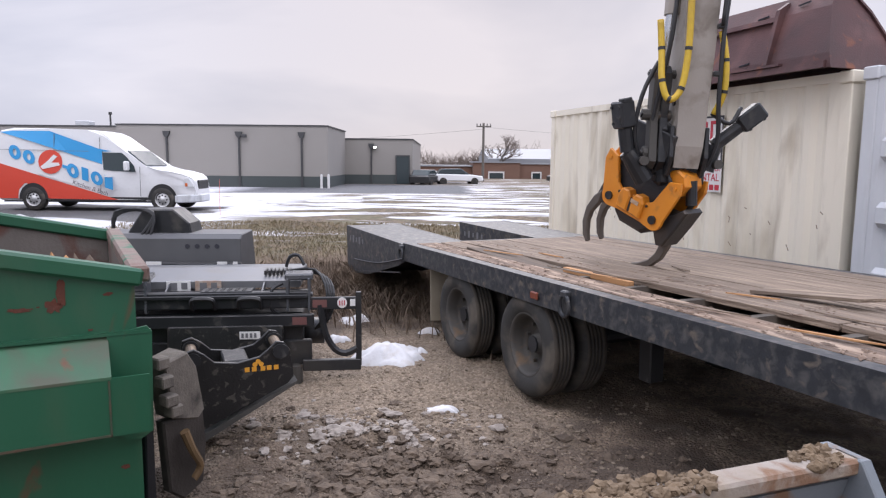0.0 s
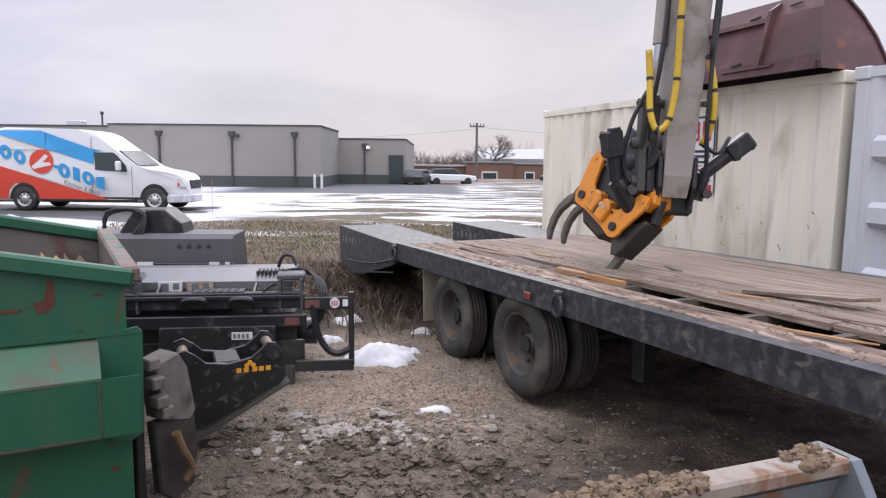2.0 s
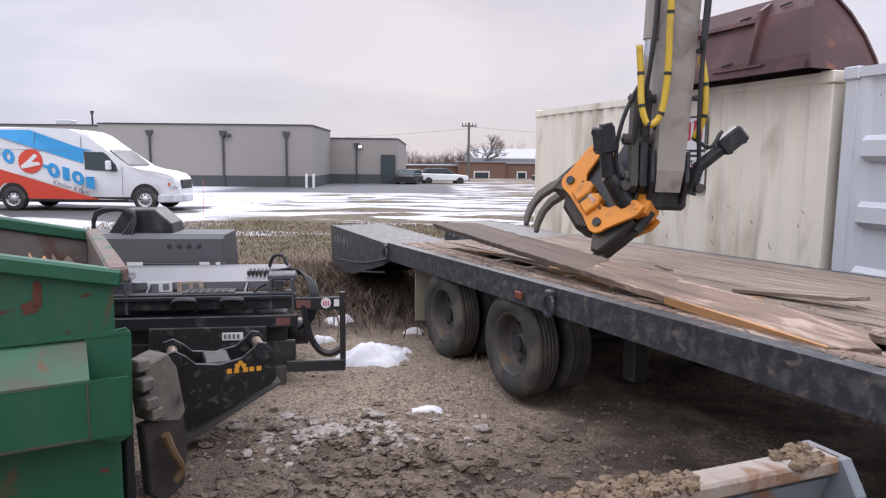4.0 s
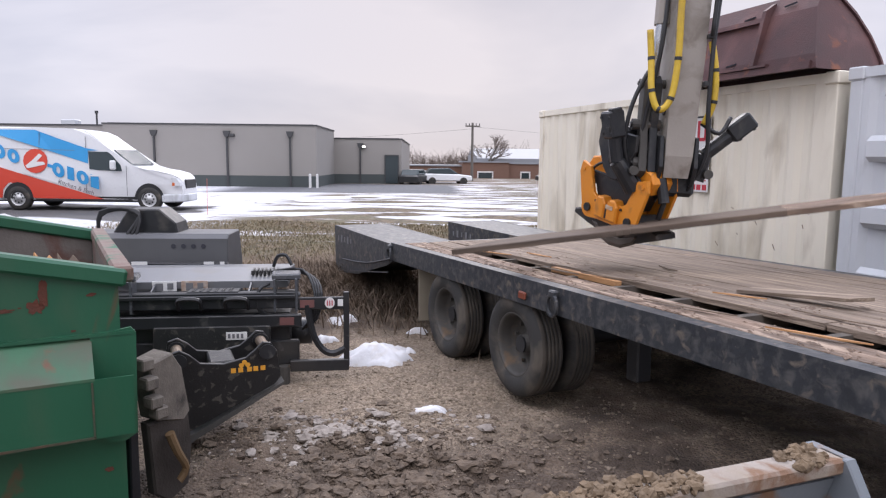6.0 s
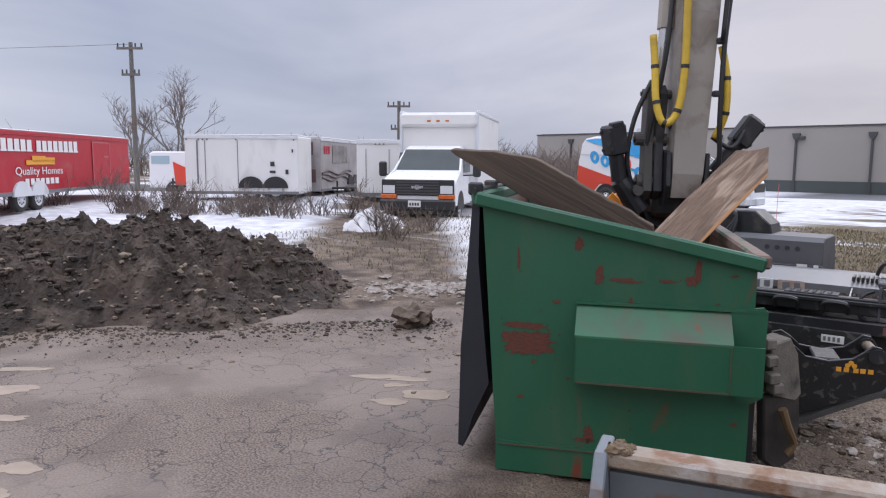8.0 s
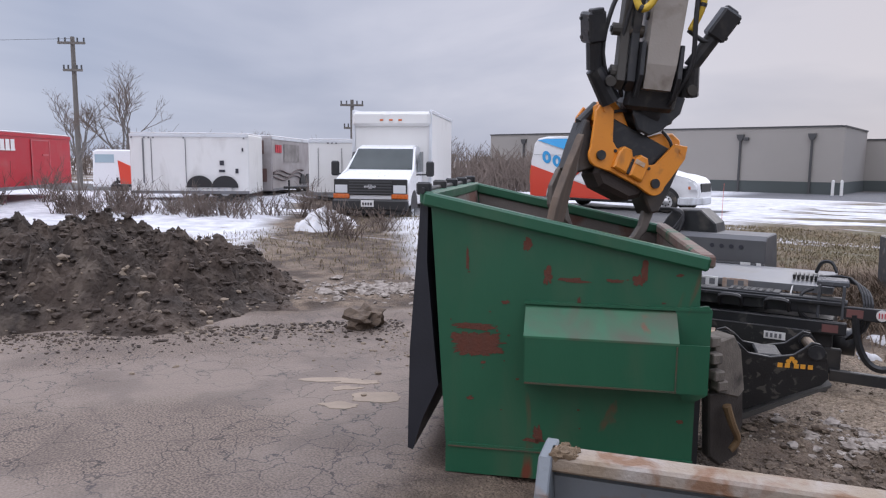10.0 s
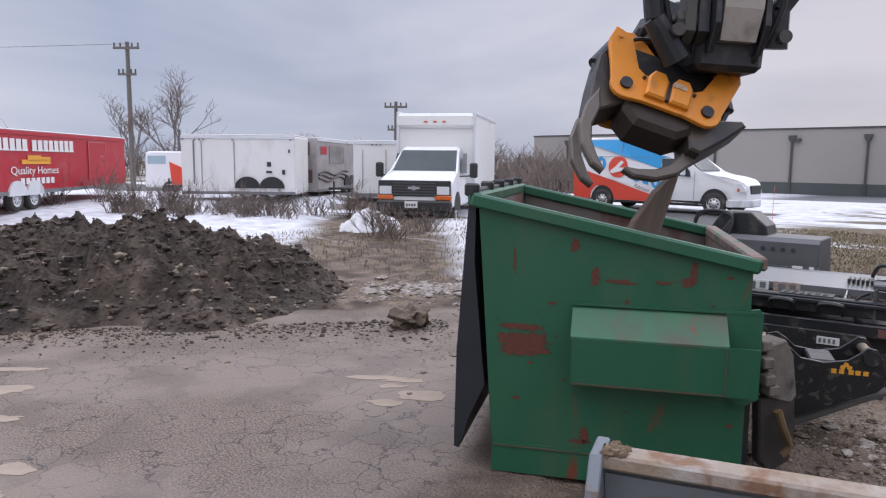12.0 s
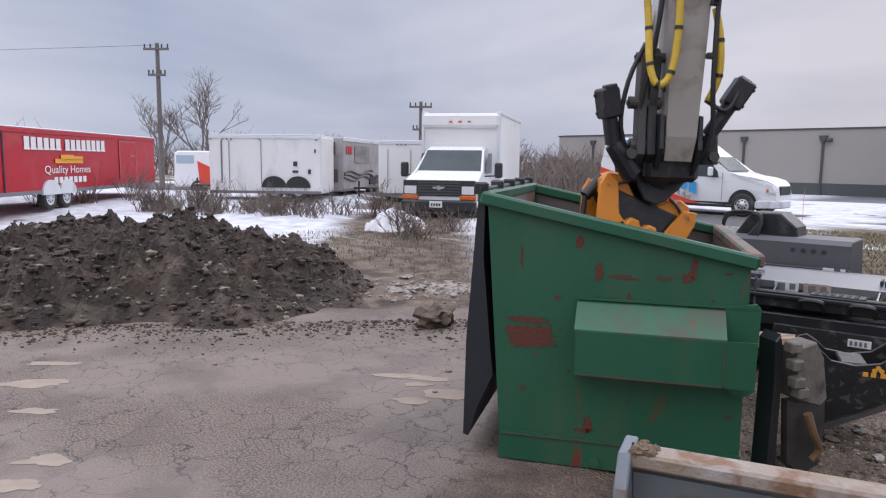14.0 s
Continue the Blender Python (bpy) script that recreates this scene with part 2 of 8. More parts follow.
WALL_DARK = surface("dark_green_grey_base_course", (0.075, 0.088, 0.088), (0.06, 0.07, 0.07), 0.8, scale=1.0, bump=0.05)
DARK_TRIM = plain("dark_metal_trim", (0.06, 0.06, 0.062), 0.6)
BRICK_FAR = surface("far_red_brick", (0.20, 0.115, 0.085), (0.16, 0.095, 0.07), 0.9, scale=3.0, bump=0.0)
ROOF_PALE = plain("pale_metal_roof", (0.27, 0.28, 0.30), 0.6)
BARK = surface("bare_grey_bark", (0.19, 0.17, 0.155), (0.13, 0.115, 0.105), 0.9, scale=20.0, bump=0.2)
TWIGS = surface("bare_twigs", (0.185, 0.145, 0.12), (0.12, 0.092, 0.078), 0.9, scale=20.0, bump=0.0)
DRY_GRASS = surface("dry_grass_blades", (0.24, 0.185, 0.115), (0.13, 0.11, 0.06), 0.9, scale=2.0, amount=1.0, bump=0.0)
POLE_WOOD = surface("grey_pole_wood", (0.16, 0.145, 0.13), (0.11, 0.10, 0.09), 0.9, scale=6.0, bump=0.1)
SIGN_WHITE = plain("white_decal", (0.72, 0.71, 0.70), 0.5)
SIGN_RED = plain("red_decal_ink", (0.50, 0.03, 0.05), 0.5)
INK = plain("dark_ink", (0.03, 0.03, 0.04), 0.5)
GREY_INK = plain("grey_ink", (0.16, 0.16, 0.17), 0.5)
YELLOW_DECAL = plain("yellow_decal", (0.75, 0.55, 0.05), 0.5)
LOGO_ORANGE = plain("orange_decal", (0.72, 0.33, 0.03), 0.5)
AMBER = plain("amber_lens", (0.55, 0.12, 0.02), 0.25)
LAMP_CLEAR = plain("clear_lamp_lens", (0.62, 0.63, 0.65), 0.12)
LAMP_LIT = plain("lit_wall_lamp", (1.0, 0.95, 0.85), 0.3, emit=4.0)

# ---------------------------------------------------------------- shaping helpers


class Soup:
    """Many small solids gathered for one mesh."""

    def __init__(self):
        self.v, self.f = [], []

    def add(self, vs, fs):
        b = len(self.v)
        self.v += vs
        self.f += [tuple(b + i for i in f) for f in fs]

    def stick(self, p, q, r, r2, seg):
        p, q = Vector(p), Vector(q)
        d = (q - p).normalized()
        s = d.orthogonal().normalized()
        o = d.cross(s)
        ring = [(s * math.cos(2 * math.pi * j / seg) + o * math.sin(2 * math.pi * j / seg)) for j in range(seg)]
        self.add([p + w * r for w in ring] + [q + w * r2 for w in ring], [(j, (j + 1) % seg, seg + (j + 1) % seg, seg + j) for j in range(seg)])

    def to(self, name, material, parent=None):
        me = bpy.data.meshes.new(name)
        me.from_pydata(self.v, [], self.f)
        me.materials.append(material)
        ob = new(name, me)
        ob.parent = parent
        return ob


def ball_of(detail):
    b = bmesh.new()
    bmesh.ops.create_icosphere(b, subdivisions=detail, radius=1.0)
    b.verts.index_update()
    out = [v.co.copy() for v in b.verts], [tuple(v.index for v in f.verts) for f in b.faces]
    b.free()
    return out


BALLS = {n: ball_of(n) for n in (1, 2, 3)}


def box(bm, c, s, turn=None, mat=0, bevel=0.0):
    """A box of size s centred on c, its edges broken by bevel."""
    r = bmesh.ops.create_cube(bm, size=1.0)
    vs = r["verts"]
    bmesh.ops.scale(bm, vec=s, verts=vs)
    fs = {f for v in vs for f in v.link_faces}
    if bevel:
        es = list({e for v in vs for e in v.link_edges})
        b = bmesh.ops.bevel(bm, geom=es, offset=bevel, segments=1, affect="EDGES")
        fs = set(b["faces"]) | {f for f in fs if f.is_valid}
        vs = list({v for f in fs for v in f.verts})
    m = Matrix.Translation(c) @ (turn.to_4x4() if turn else Matrix())
    bmesh.ops.transform(bm, matrix=m, verts=vs)
    for f in fs:
        f.material_index = mat
    return vs


def rot(rx=0, ry=0, rz=0):
    return Euler((radians(rx), radians(ry), radians(rz))).to_matrix()


def rod(bm, p, q, r, r2=None, seg=10, mat=0, cap=True):
    """A round bar from p to q."""
    if isinstance(bm, Soup):
        return bm.stick(p, q, r, r if r2 is None else r2, seg)
    p, q = Vector(p), Vector(q)
    d = q - p
    res = bmesh.ops.create_cone(bm, cap_ends=cap, segments=seg, radius1=r, radius2=r if r2 is None else r2, depth=d.length)
    m = Matrix.Translation((p + q) / 2) @ d.to_track_quat("Z", "Y").to_matrix().to_4x4()
    bmesh.ops.transform(bm, matrix=m, verts=res["verts"])
    for v in res["verts"]:
        for f in v.link_faces:
            f.material_index = mat
    return res["verts"]


def slab(bm, outline, a, b, axis="y", mat=0, bevel=0.0):
    """A plate: the outline (pairs) drawn in the plane across axis, thick from a to b."""
    def at(u, v, w):
        return {"y": (u, w, v), "x": (w, u, v), "z": (u, v, w)}[axis]
    low = [bm.verts.new(at(u, v, a)) for u, v in outline]
    top = [bm.verts.new(at(u, v, b)) for u, v in outline]
    n = len(outline)
    fs = [bm.faces.new(low), bm.faces.new(top[::-1])]
    fs += [bm.faces.new((low[i], top[i], top[(i + 1) % n], low[(i + 1) % n])) for i in range(n)]
    bmesh.ops.recalc_face_normals(bm, faces=fs)
    for f in fs:
        f.material_index = mat
    if bevel:
        es = list({e for f in fs[:2] for e in f.edges})
        bmesh.ops.bevel(bm, geom=es, offset=bevel, segments=1, affect="EDGES", material=-1)
    return low + top


def pipe(bm, points, r, seg=8, mat=0, smooth=3, taper=None):
    """A bent tube through the points."""
    pts = [Vector(p) for p in points]
    line = []
    for i in range(len(pts) - 1):
        a, b, c, d = pts[max(i - 1, 0)], pts[i], pts[i + 1], pts[min(i + 2, len(pts) - 1)]
        for s in range(smooth):
            t = s / smooth
            line.append(0.5 * (2 * b + (c - a) * t + (2 * a - 5 * b + 4 * c - d) * t * t + (3 * b - a - 3 * c + d) * t ** 3))
    line.append(pts[-1])
    rings, up = [], None
    for i, p in enumerate(line):
        d = (line[min(i + 1, len(line) - 1)] - line[max(i - 1, 0)]).normalized()
        side = d.orthogonal().normalized() if up is None else (up - d * up.dot(d)).normalized()
        up = side
        other = d.cross(side)
        rr = r if taper is None else r + (taper - r) * i / (len(line) - 1)
        rings.append([bm.verts.new(p + (side * math.cos(2 * math.pi * j / seg) + other * math.sin(2 * math.pi * j / seg)) * rr) for j in range(seg)])
    for a, b in zip(rings, rings[1:]):
        for j in range(seg):
            bm.faces.new((a[j], a[(j + 1) % seg], b[(j + 1) % seg], b[j])).material_index = mat
    bm.faces.new(rings[0][::-1]).material_index = mat
    bm.faces.new(rings[-1]).material_index = mat


def lathe(bm, profile, centre, axis="y", seg=40, mats=None):
    """A turned body: profile of (radius, along), about an axis through centre."""
    rings = []
    for r, h in profile:
        ring = []
        for j in range(seg):
            a = 2 * math.pi * j / seg
            u, w = r * math.cos(a), r * math.sin(a)
            p = {"y": (u, h, w), "z": (u, w, h), "x": (h, u, w)}[axis]
            ring.append(bm.verts.new(Vector(centre) + Vector(p)))
        rings.append(ring)
    for i, (a, b) in enumerate(zip(rings, rings[1:])):
        for j in range(seg):
            f = bm.faces.new((a[j], a[(j + 1) % seg], b[(j + 1) % seg], b[j]))
            f.smooth = True
            f.material_index = mats[i] if mats else 0
    bmesh.ops.recalc_face_normals(bm, faces=bm.faces[:])


def part(name, bm, material, parent=None, label="", at=None, smooth=False):
    """One mesh object out of bm, under a thing or a part."""
    if isinstance(bm, Soup):
        ob = bm.to(name, material, parent)
        if at is not None:
            ob.matrix_basis = at
        for f in ob.data.polygons if smooth else ():
            f.use_smooth = True
        return tagged(ob, label)
    me = bpy.data.meshes.new(name)
    bmesh.ops.recalc_face_normals(bm, faces=bm.faces[:])
    if smooth:
        for f in bm.faces:
            f.smooth = True
    bm.to_mesh(me)
    bm.free()
    for m in material if isinstance(material, (list, tuple)) else [material]:
        me.materials.append(m)
    ob = new(name, me)
    ob.parent = parent
    if at is not None:
        ob.matrix_basis = at
    if label:
        tagged(ob, label)
    return ob


def again(ob, at, parent=None):
    """Another piece on the same mesh."""
    o = new(ob.name.split(".")[0], ob.data)
    o.parent = parent or ob.parent
    o.matrix_basis = at
    return o


def thing(name, at, label, category, group="", kind=""):
    e = new(name)
    e.matrix_basis = at
    e.empty_display_size = 0.2
    return tagged(e, label, category, group, kind)


def bm_box(*boxes, bevel=0.0):
    bm = bmesh.new()
    for c, s in boxes:
        box(bm, c, s, bevel=bevel)
    return bm


def words(name, body, size, material, parent, at, depth=0.002, squeeze=1.0):
    """Lettering, as a thin mesh; it reads along its own x, upright along its own y."""
    cu = bpy.data.curves.new(name, "FONT")
    cu.body, cu.size, cu.extrude, cu.align_x, cu.align_y = body, size, depth, "CENTER", "CENTER"
    tmp = new(name, cu)
    me = bpy.data.meshes.new_from_object(tmp.evaluated_get(bpy.context.evaluated_depsgraph_get()))
    bpy.data.objects.remove(tmp)
    bpy.data.curves.remove(cu)
    me.transform(Matrix.Diagonal((squeeze, 1, 1, 1)))
    me.materials.clear()
    me.materials.append(material)
    ob = new(name, me)
    ob.parent = parent
    ob.matrix_basis = at
    return ob


def sm(a, b, x):
    t = min(max((x - a) / (b - a), 0.0), 1.0)
    return t * t * (3 - 2 * t)


def land(x, y):
    """Height of the ground: flat yard, a low rise where the vehicles stand, falling off to the far building."""
    d = math.hypot(x, y)
    h = 0.17 * sm(8, 18, d) * (1 - sm(27, 47, d)) - 0.2 * sm(30, 48, d)
    h += 0.22 * sm(17, 25, -x) * sm(14, 22, d) * (1 - sm(32, 48, d))
    return h

# ---------------------------------------------------------------- ground


def ground_material():
    """Yard surfaces laid out on the plan: asphalt, wet gravel and mud, dry grass, patchy snow, the parking strip."""
    m = bpy.data.materials.new("yard_ground")
    m.use_nodes = True
    n, k = m.node_tree.nodes, m.node_tree.links
    b = n["Principled BSDF"]
    pos = n.new("ShaderNodeNewGeometry").outputs["Position"]

    def math_node(op, a, c=None, d=None):
        x = n.new("ShaderNodeMath")
        x.operation = op
        for i, v in enumerate((a, c, d)):
            if v is None:
                continue
            if isinstance(v, (int, float)):
                x.inputs[i].default_value = v
            else:
                k.new(v, x.inputs[i])
        return x.outputs[0]

    def tex(s, detail=5.0, distort=0.0, squash=(1, 1, 1)):
        mp = n.new("ShaderNodeMapping")
        mp.inputs["Scale"].default_value = squash
        k.new(pos, mp.inputs["Vector"])
        t = n.new("ShaderNodeTexNoise")
        t.inputs["Scale"].default_value, t.inputs["Detail"].default_value, t.inputs["Distortion"].default_value = s, detail, distort
        k.new(mp.outputs[0], t.inputs["Vector"])
        return t.outputs["Fac"]

    def ramp(f, a, z):
        r = n.new("ShaderNodeMapRange")
        r.interpolation_type = "SMOOTHSTEP"
        r.inputs["From Min"].default_value, r.inputs["From Max"].default_value = a, z
        k.new(f, r.inputs["Value"])
        return r.outputs[0]

    def mix(f, a, z):
        x = n.new("ShaderNodeMix")
        x.data_type = "RGBA"
        k.new(f, x.inputs["Factor"])
        for s, v in ((6, a), (7, z)):
            if isinstance(v, tuple):
                x.inputs[s].default_value = rgba(v)
            else:
                k.new(v, x.inputs[s])
        return x.outputs[2]

    sep = n.new("ShaderNodeSeparateXYZ")
    k.new(pos, sep.inputs[0])
    X, Y = sep.outputs["X"], sep.outputs["Y"]
    big, mid, fine = tex(0.6), tex(3.0, 6.0), tex(38.0, 3.0)
    wob = math_node("MULTIPLY", math_node("SUBTRACT", tex(0.9, 4.0), 0.5), 2.6)
    far = n.new("ShaderNodeVectorMath")
    far.operation = "LENGTH"
    k.new(pos, far.inputs[0])
    D = math_node("ADD", far.outputs["Value"], wob)

    # gravel and mud
    pebbles = n.new("ShaderNodeTexVoronoi")
    pebbles.inputs["Scale"].default_value = 58.0
    k.new(pos, pebbles.inputs["Vector"])
    grit = mix(ramp(pebbles.outputs["Color"], 0.1, 0.9), (0.085, 0.062, 0.044), (0.25, 0.188, 0.135))
    mud = mix(ramp(mid, 0.35, 0.7), (0.060, 0.042, 0.030), (0.135, 0.097, 0.069))
    # paler crushed stone in front of the trailer wheels
    sx, sy = math_node("MULTIPLY", math_node("ADD", X, 0.15), 0.62), math_node("MULTIPLY", math_node("SUBTRACT", Y, 5.6), 0.50)
    stone_zone = ramp(math_node("ADD", math_node("ADD", math_node("MULTIPLY", sx, sx), math_node("MULTIPLY", sy, sy)), math_node("MULTIPLY", wob, 0.35)), 1.0, 0.25)
    base = mix(ramp(math_node("ADD", math_node("MULTIPLY", big, 0.6), math_node("MULTIPLY", mid, 0.5)), 0.50, 0.68), mud, grit)
    base = mix(math_node("MULTIPLY", stone_zone, 0.75), base, mix(ramp(pebbles.outputs["Color"], 0.1, 0.9), (0.17, 0.128, 0.09), (0.37, 0.29, 0.21)))
    # pale dried clay streaks
    base = mix(math_node("MULTIPLY", ramp(tex(1.1, 5.0, 1.0), 0.56, 0.66), 0.32), base, (0.27, 0.215, 0.165))
    # asphalt: left of the dumpster, cracked, with pale patches
    edge = math_node("ADD", math_node("ADD", math_node("MULTIPLY", X, 0.70), math_node("MULTIPLY", Y, -0.56)), 7.1)
    in_asphalt = math_node("MULTIPLY", ramp(math_node("ADD", edge, math_node("MULTIPLY", wob, 0.20)), -0.15, 0.25),
                           ramp(math_node("ADD", math_node("ADD", X, math_node("MULTIPLY", Y, 0.1)), math_node("MULTIPLY", wob, 0.3)), -1.9, -2.6))
    cracks = n.new("ShaderNodeTexVoronoi")
    cracks.feature = "DISTANCE_TO_EDGE"
    cracks.inputs["Scale"].default_value = 3.4
    warp = n.new("ShaderNodeVectorMath")
    warp.operation = "ADD"
    k.new(pos, warp.inputs[0])
    wcol = n.new("ShaderNodeTexNoise")
    wcol.inputs["Scale"].default_value, wcol.inputs["Detail"].default_value = 3.0, 5.0
    k.new(pos, wcol.inputs["Vector"])
    wsc = n.new("ShaderNodeVectorMath")
    wsc.operation = "SCALE"
    wsc.inputs["Scale"].default_value = 0.5
    k.new(wcol.outputs["Color"], wsc.inputs[0])
    k.new(wsc.outputs[0], warp.inputs[1])
    k.new(warp.outputs[0], cracks.inputs["Vector"])
    crack = math_node("MULTIPLY", ramp(cracks.outputs["Distance"], 0.020, 0.003), ramp(tex(0.8, 3.0), 0.36, 0.50))
    tar = mix(ramp(tex(70.0, 2.0), 0.30, 0.70), (0.070, 0.054, 0.044), (0.215, 0.168, 0.137))
    tar = mix(math_node("MULTIPLY", ramp(big, 0.42, 0.62), 0.7), tar, (0.205, 0.161, 0.130))
    tar = mix(math_node("MULTIPLY", ramp(tex(1.9, 5.0), 0.5, 0.62), 0.45), tar, (0.092, 0.071, 0.059))
    tar = mix(math_node("MULTIPLY", crack, 0.9), tar, (0.035, 0.03, 0.028))
    base = mix(in_asphalt, base, tar)
    # grass, then snow in wind-laid streaks, beyond the yard
    straw = mix(ramp(tex(5.0, 6.0), 0.35, 0.65), (0.075, 0.056, 0.037), (0.175, 0.132, 0.085))
    straw = mix(math_node("MULTIPLY", ramp(tex(0.7), 0.45, 0.6), 0.6), straw, (0.115, 0.105, 0.055))
    lane = n.new("ShaderNodeMath")
    lane.operation = "ABSOLUTE"
    k.new(math_node("ADD", math_node("ADD", math_node("MULTIPLY", X, 0.68), math_node("MULTIPLY", Y, 0.735)), 0.75), lane.inputs[0])
    on_lane = ramp(math_node("ADD", lane.outputs[0], math_node("MULTIPLY", wob, 0.4)), 2.0, 1.1)
    off_lane = math_node("SUBTRACT", 1.0, on_lane)
    left = ramp(X, -4.5, -6.5)
    base = mix(math_node("MULTIPLY", ramp(math_node("ADD", D, math_node("MULTIPLY", left, 0.0)), 7.6, 8.8), off_lane), base, straw)
    streak = tex(0.55, 9.0, 0.7, (0.45, 1.6, 1.0))
    snow_far = math_node("MULTIPLY", ramp(math_node("ADD", streak, math_node("MULTIPLY", ramp(D, 15.0, 22.0), 0.062)), 0.545, 0.595), ramp(D, 13.0, 16.5))
    snow_left = math_node("MULTIPLY", math_node("MULTIPLY", ramp(math_node("ADD", tex(0.8, 8.0, 0.6, (1.0, 0.7, 1.0)), math_node("MULTIPLY", ramp(D, 9.0, 12.0), 0.15)), 0.475, 0.525), ramp(D, 8.6, 9.6)),
                          math_node("MULTIPLY", left, off_lane))
    road = math_node("MULTIPLY", ramp(math_node("ADD", Y, math_node("MULTIPLY", wob, 0.25)), 17.4, 17.9), math_node("MULTIPLY", ramp(math_node("ADD", Y, math_node("MULTIPLY", wob, 0.2)), 23.8, 23.2), ramp(math_node("ADD", X, wob), -6.8, -7.6)))
    white = mix(ramp(mid, 0.3, 0.7), (0.50, 0.50, 0.53), (0.70, 0.70, 0.725))
    base = mix(math_node("MULTIPLY", math_node("MAXIMUM", snow_far, snow_left), ramp(road, 0.9, 0.4)), base, white)
    base = mix(road, base, mix(ramp(fine, 0.3, 0.7), (0.07, 0.068, 0.07), (0.12, 0.115, 0.115)))
    # car park beside the far building, and the bare lawn beyond it
    park = math_node("MULTIPLY", ramp(Y, 38.5, 39.5), math_node("MULTIPLY", ramp(X, -15.0, -12.0), ramp(math_node("ADD", X, math_node("MULTIPLY", wob, 0.6)), 2.2, 1.2)))
    base = mix(park, base, (0.115, 0.117, 0.125))
    base = mix(math_node("MULTIPLY", ramp(D, 54.0, 62.0), ramp(tex(0.25, 8.0, 0.5, (0.4, 1.5, 1)), 0.60, 0.52)), base, (0.15, 0.115, 0.082))
    k.new(base, b.inputs["Base Color"])
    wet = math_node("MULTIPLY", in_asphalt, ramp(big, 0.40, 0.60))
    k.new(math_node("SUBTRACT", 0.9, math_node("MULTIPLY", wet, 0.28)), b.inputs["Roughness"])
    bump = n.new("ShaderNodeBump")
    bump.inputs["Strength"].default_value, bump.inputs["Distance"].default_value = 1.0, 0.028
    rough_ground = math_node("ADD", math_node("MULTIPLY", tex(22.0, 5.0), 0.6), math_node("MULTIPLY", pebbles.outputs["Distance"], -0.5))
    k.new(math_node("MULTIPLY", rough_ground, math_node("SUBTRACT", 1.0, math_node("MULTIPLY", in_asphalt, 0.8))), bump.inputs["Height"])
    k.new(bump.outputs[0], b.inputs["Normal"])
    return m


def relief(x, y):
    """Ruts and lumps of the churned yard; the asphalt stays even."""
    h = land(x, y)
    d = math.hypot(x + 0.5, y - 3.5)
    soft = 1 - sm(6.0, 9.5, d)
    asphalt = sm(-0.2, 0.4, 0.70 * x - 0.56 * y + 7.1) * sm(-1.7, -2.6, x + 0.1 * y)
    rough = soft * (1 - asphalt)
    p = Vector((x, y, 0))
    h += rough * (0.05 * noise.noise(p * 1.3) + 0.035 * noise.noise(p * 3.7) + 0.02 * noise.noise(p * 9.0))
    # churned mud between the dumpster and the trailer
    churn = math.exp(-(((x + 0.35) / 1.1) ** 2 + ((y - 3.75) / 0.75) ** 2))
    h += churn * (0.05 + 0.12 * max(noise.noise(p * 4.5), -0.3) + 0.06 * noise.noise(p * 11.0))
    # the bank of weeds behind the attachments
    h += 0.16 * math.exp(-(((x + 0.6) / 2.6) ** 2 + ((y - 9.6) / 1.5) ** 2))
    h += 0.12 * sm(10, 16, d) * (1 - sm(26, 34, d)) * noise.noise(p * 0.35) * (0 if (abs(y - 21) < 2.5 and x < -6) else 1)
    return h


def build_ground():
    rings, spokes, c = [0.0], 300, Vector((-0.8, 2.6, 0))
    r = 0.0
    while r < 3000:
        r += max(0.055, r * 0.0135) if r < 14 else max(0.2, r * 0.06)
        rings.append(r)
    verts, faces = [], []
    for r in rings:
        for s in range(spokes):
            a = 2 * math.pi * s / spokes
            x, y = c.x + r * math.cos(a), c.y + r * math.sin(a)
            verts.append((x, y, relief(x, y)))
    for i in range(len(rings) - 1):
        for s in range(spokes):
            t = (s + 1) % spokes
            faces.append((i * spokes + s, (i + 1) * spokes + s, (i + 1) * spokes + t, i * spokes + t))
    me = bpy.data.meshes.new("ground")
    me.from_pydata(verts, [], faces)
    for p in me.polygons:
        p.use_smooth = True
    me.materials.append(ground_material())
    tagged(new("ground", me), "churned gravel and mud yard with cracked asphalt and snowy grass", "ground", kind="structure")


build_ground()


def lump(bm, c, s, seed, squash=0.6, detail=1):
    """An uneven clod or stone."""
    balls, faces = BALLS[detail]
    o = Vector((seed * 1.7, seed * 0.9, seed * 2.3))
    vs = []
    for co in balls:
        k = 1 + 0.75 * noise.noise(co * 1.5 + o) + 0.35 * noise.noise(co * 3.4 + o)
        vs.append(Vector((co.x * s[0], co.y * s[1], co.z * s[2] * squash)) * k + Vector(c))
    bm.add(vs, faces)


def scatter(name, count, inside, size, material, label, category, seed, squash=0.6, detail=1, sink=0.3):
    rng = random.Random(seed)
    bm = Soup()
    made = 0
    while made < count:
        x, y = inside(rng)
        s = size[0] * (size[1] / size[0]) ** (rng.random() ** 2.2)
        lump(bm, (x, y, relief(x, y) + s * squash * (1 - sink) * 0.6), (s * rng.uniform(0.7, 1.3), s * rng.uniform(0.7, 1.3), s), rng.random() * 50, squash, detail)
        made += 1
    ob = part(name, bm, material)
    return tagged(ob, label, category, kind="stuff")


def blob_zone(cx, cy, rx, ry, turn=0.0):
    def inside(rng):
        a, r = rng.uniform(0, 2 * math.pi), abs(rng.gauss(0, 0.55))
        u, v = r * math.cos(a) * rx, r * math.sin(a) * ry
        return cx + u * math.cos(turn) - v * math.sin(turn), cy + u * math.sin(turn) + v * math.cos(turn)
    return inside


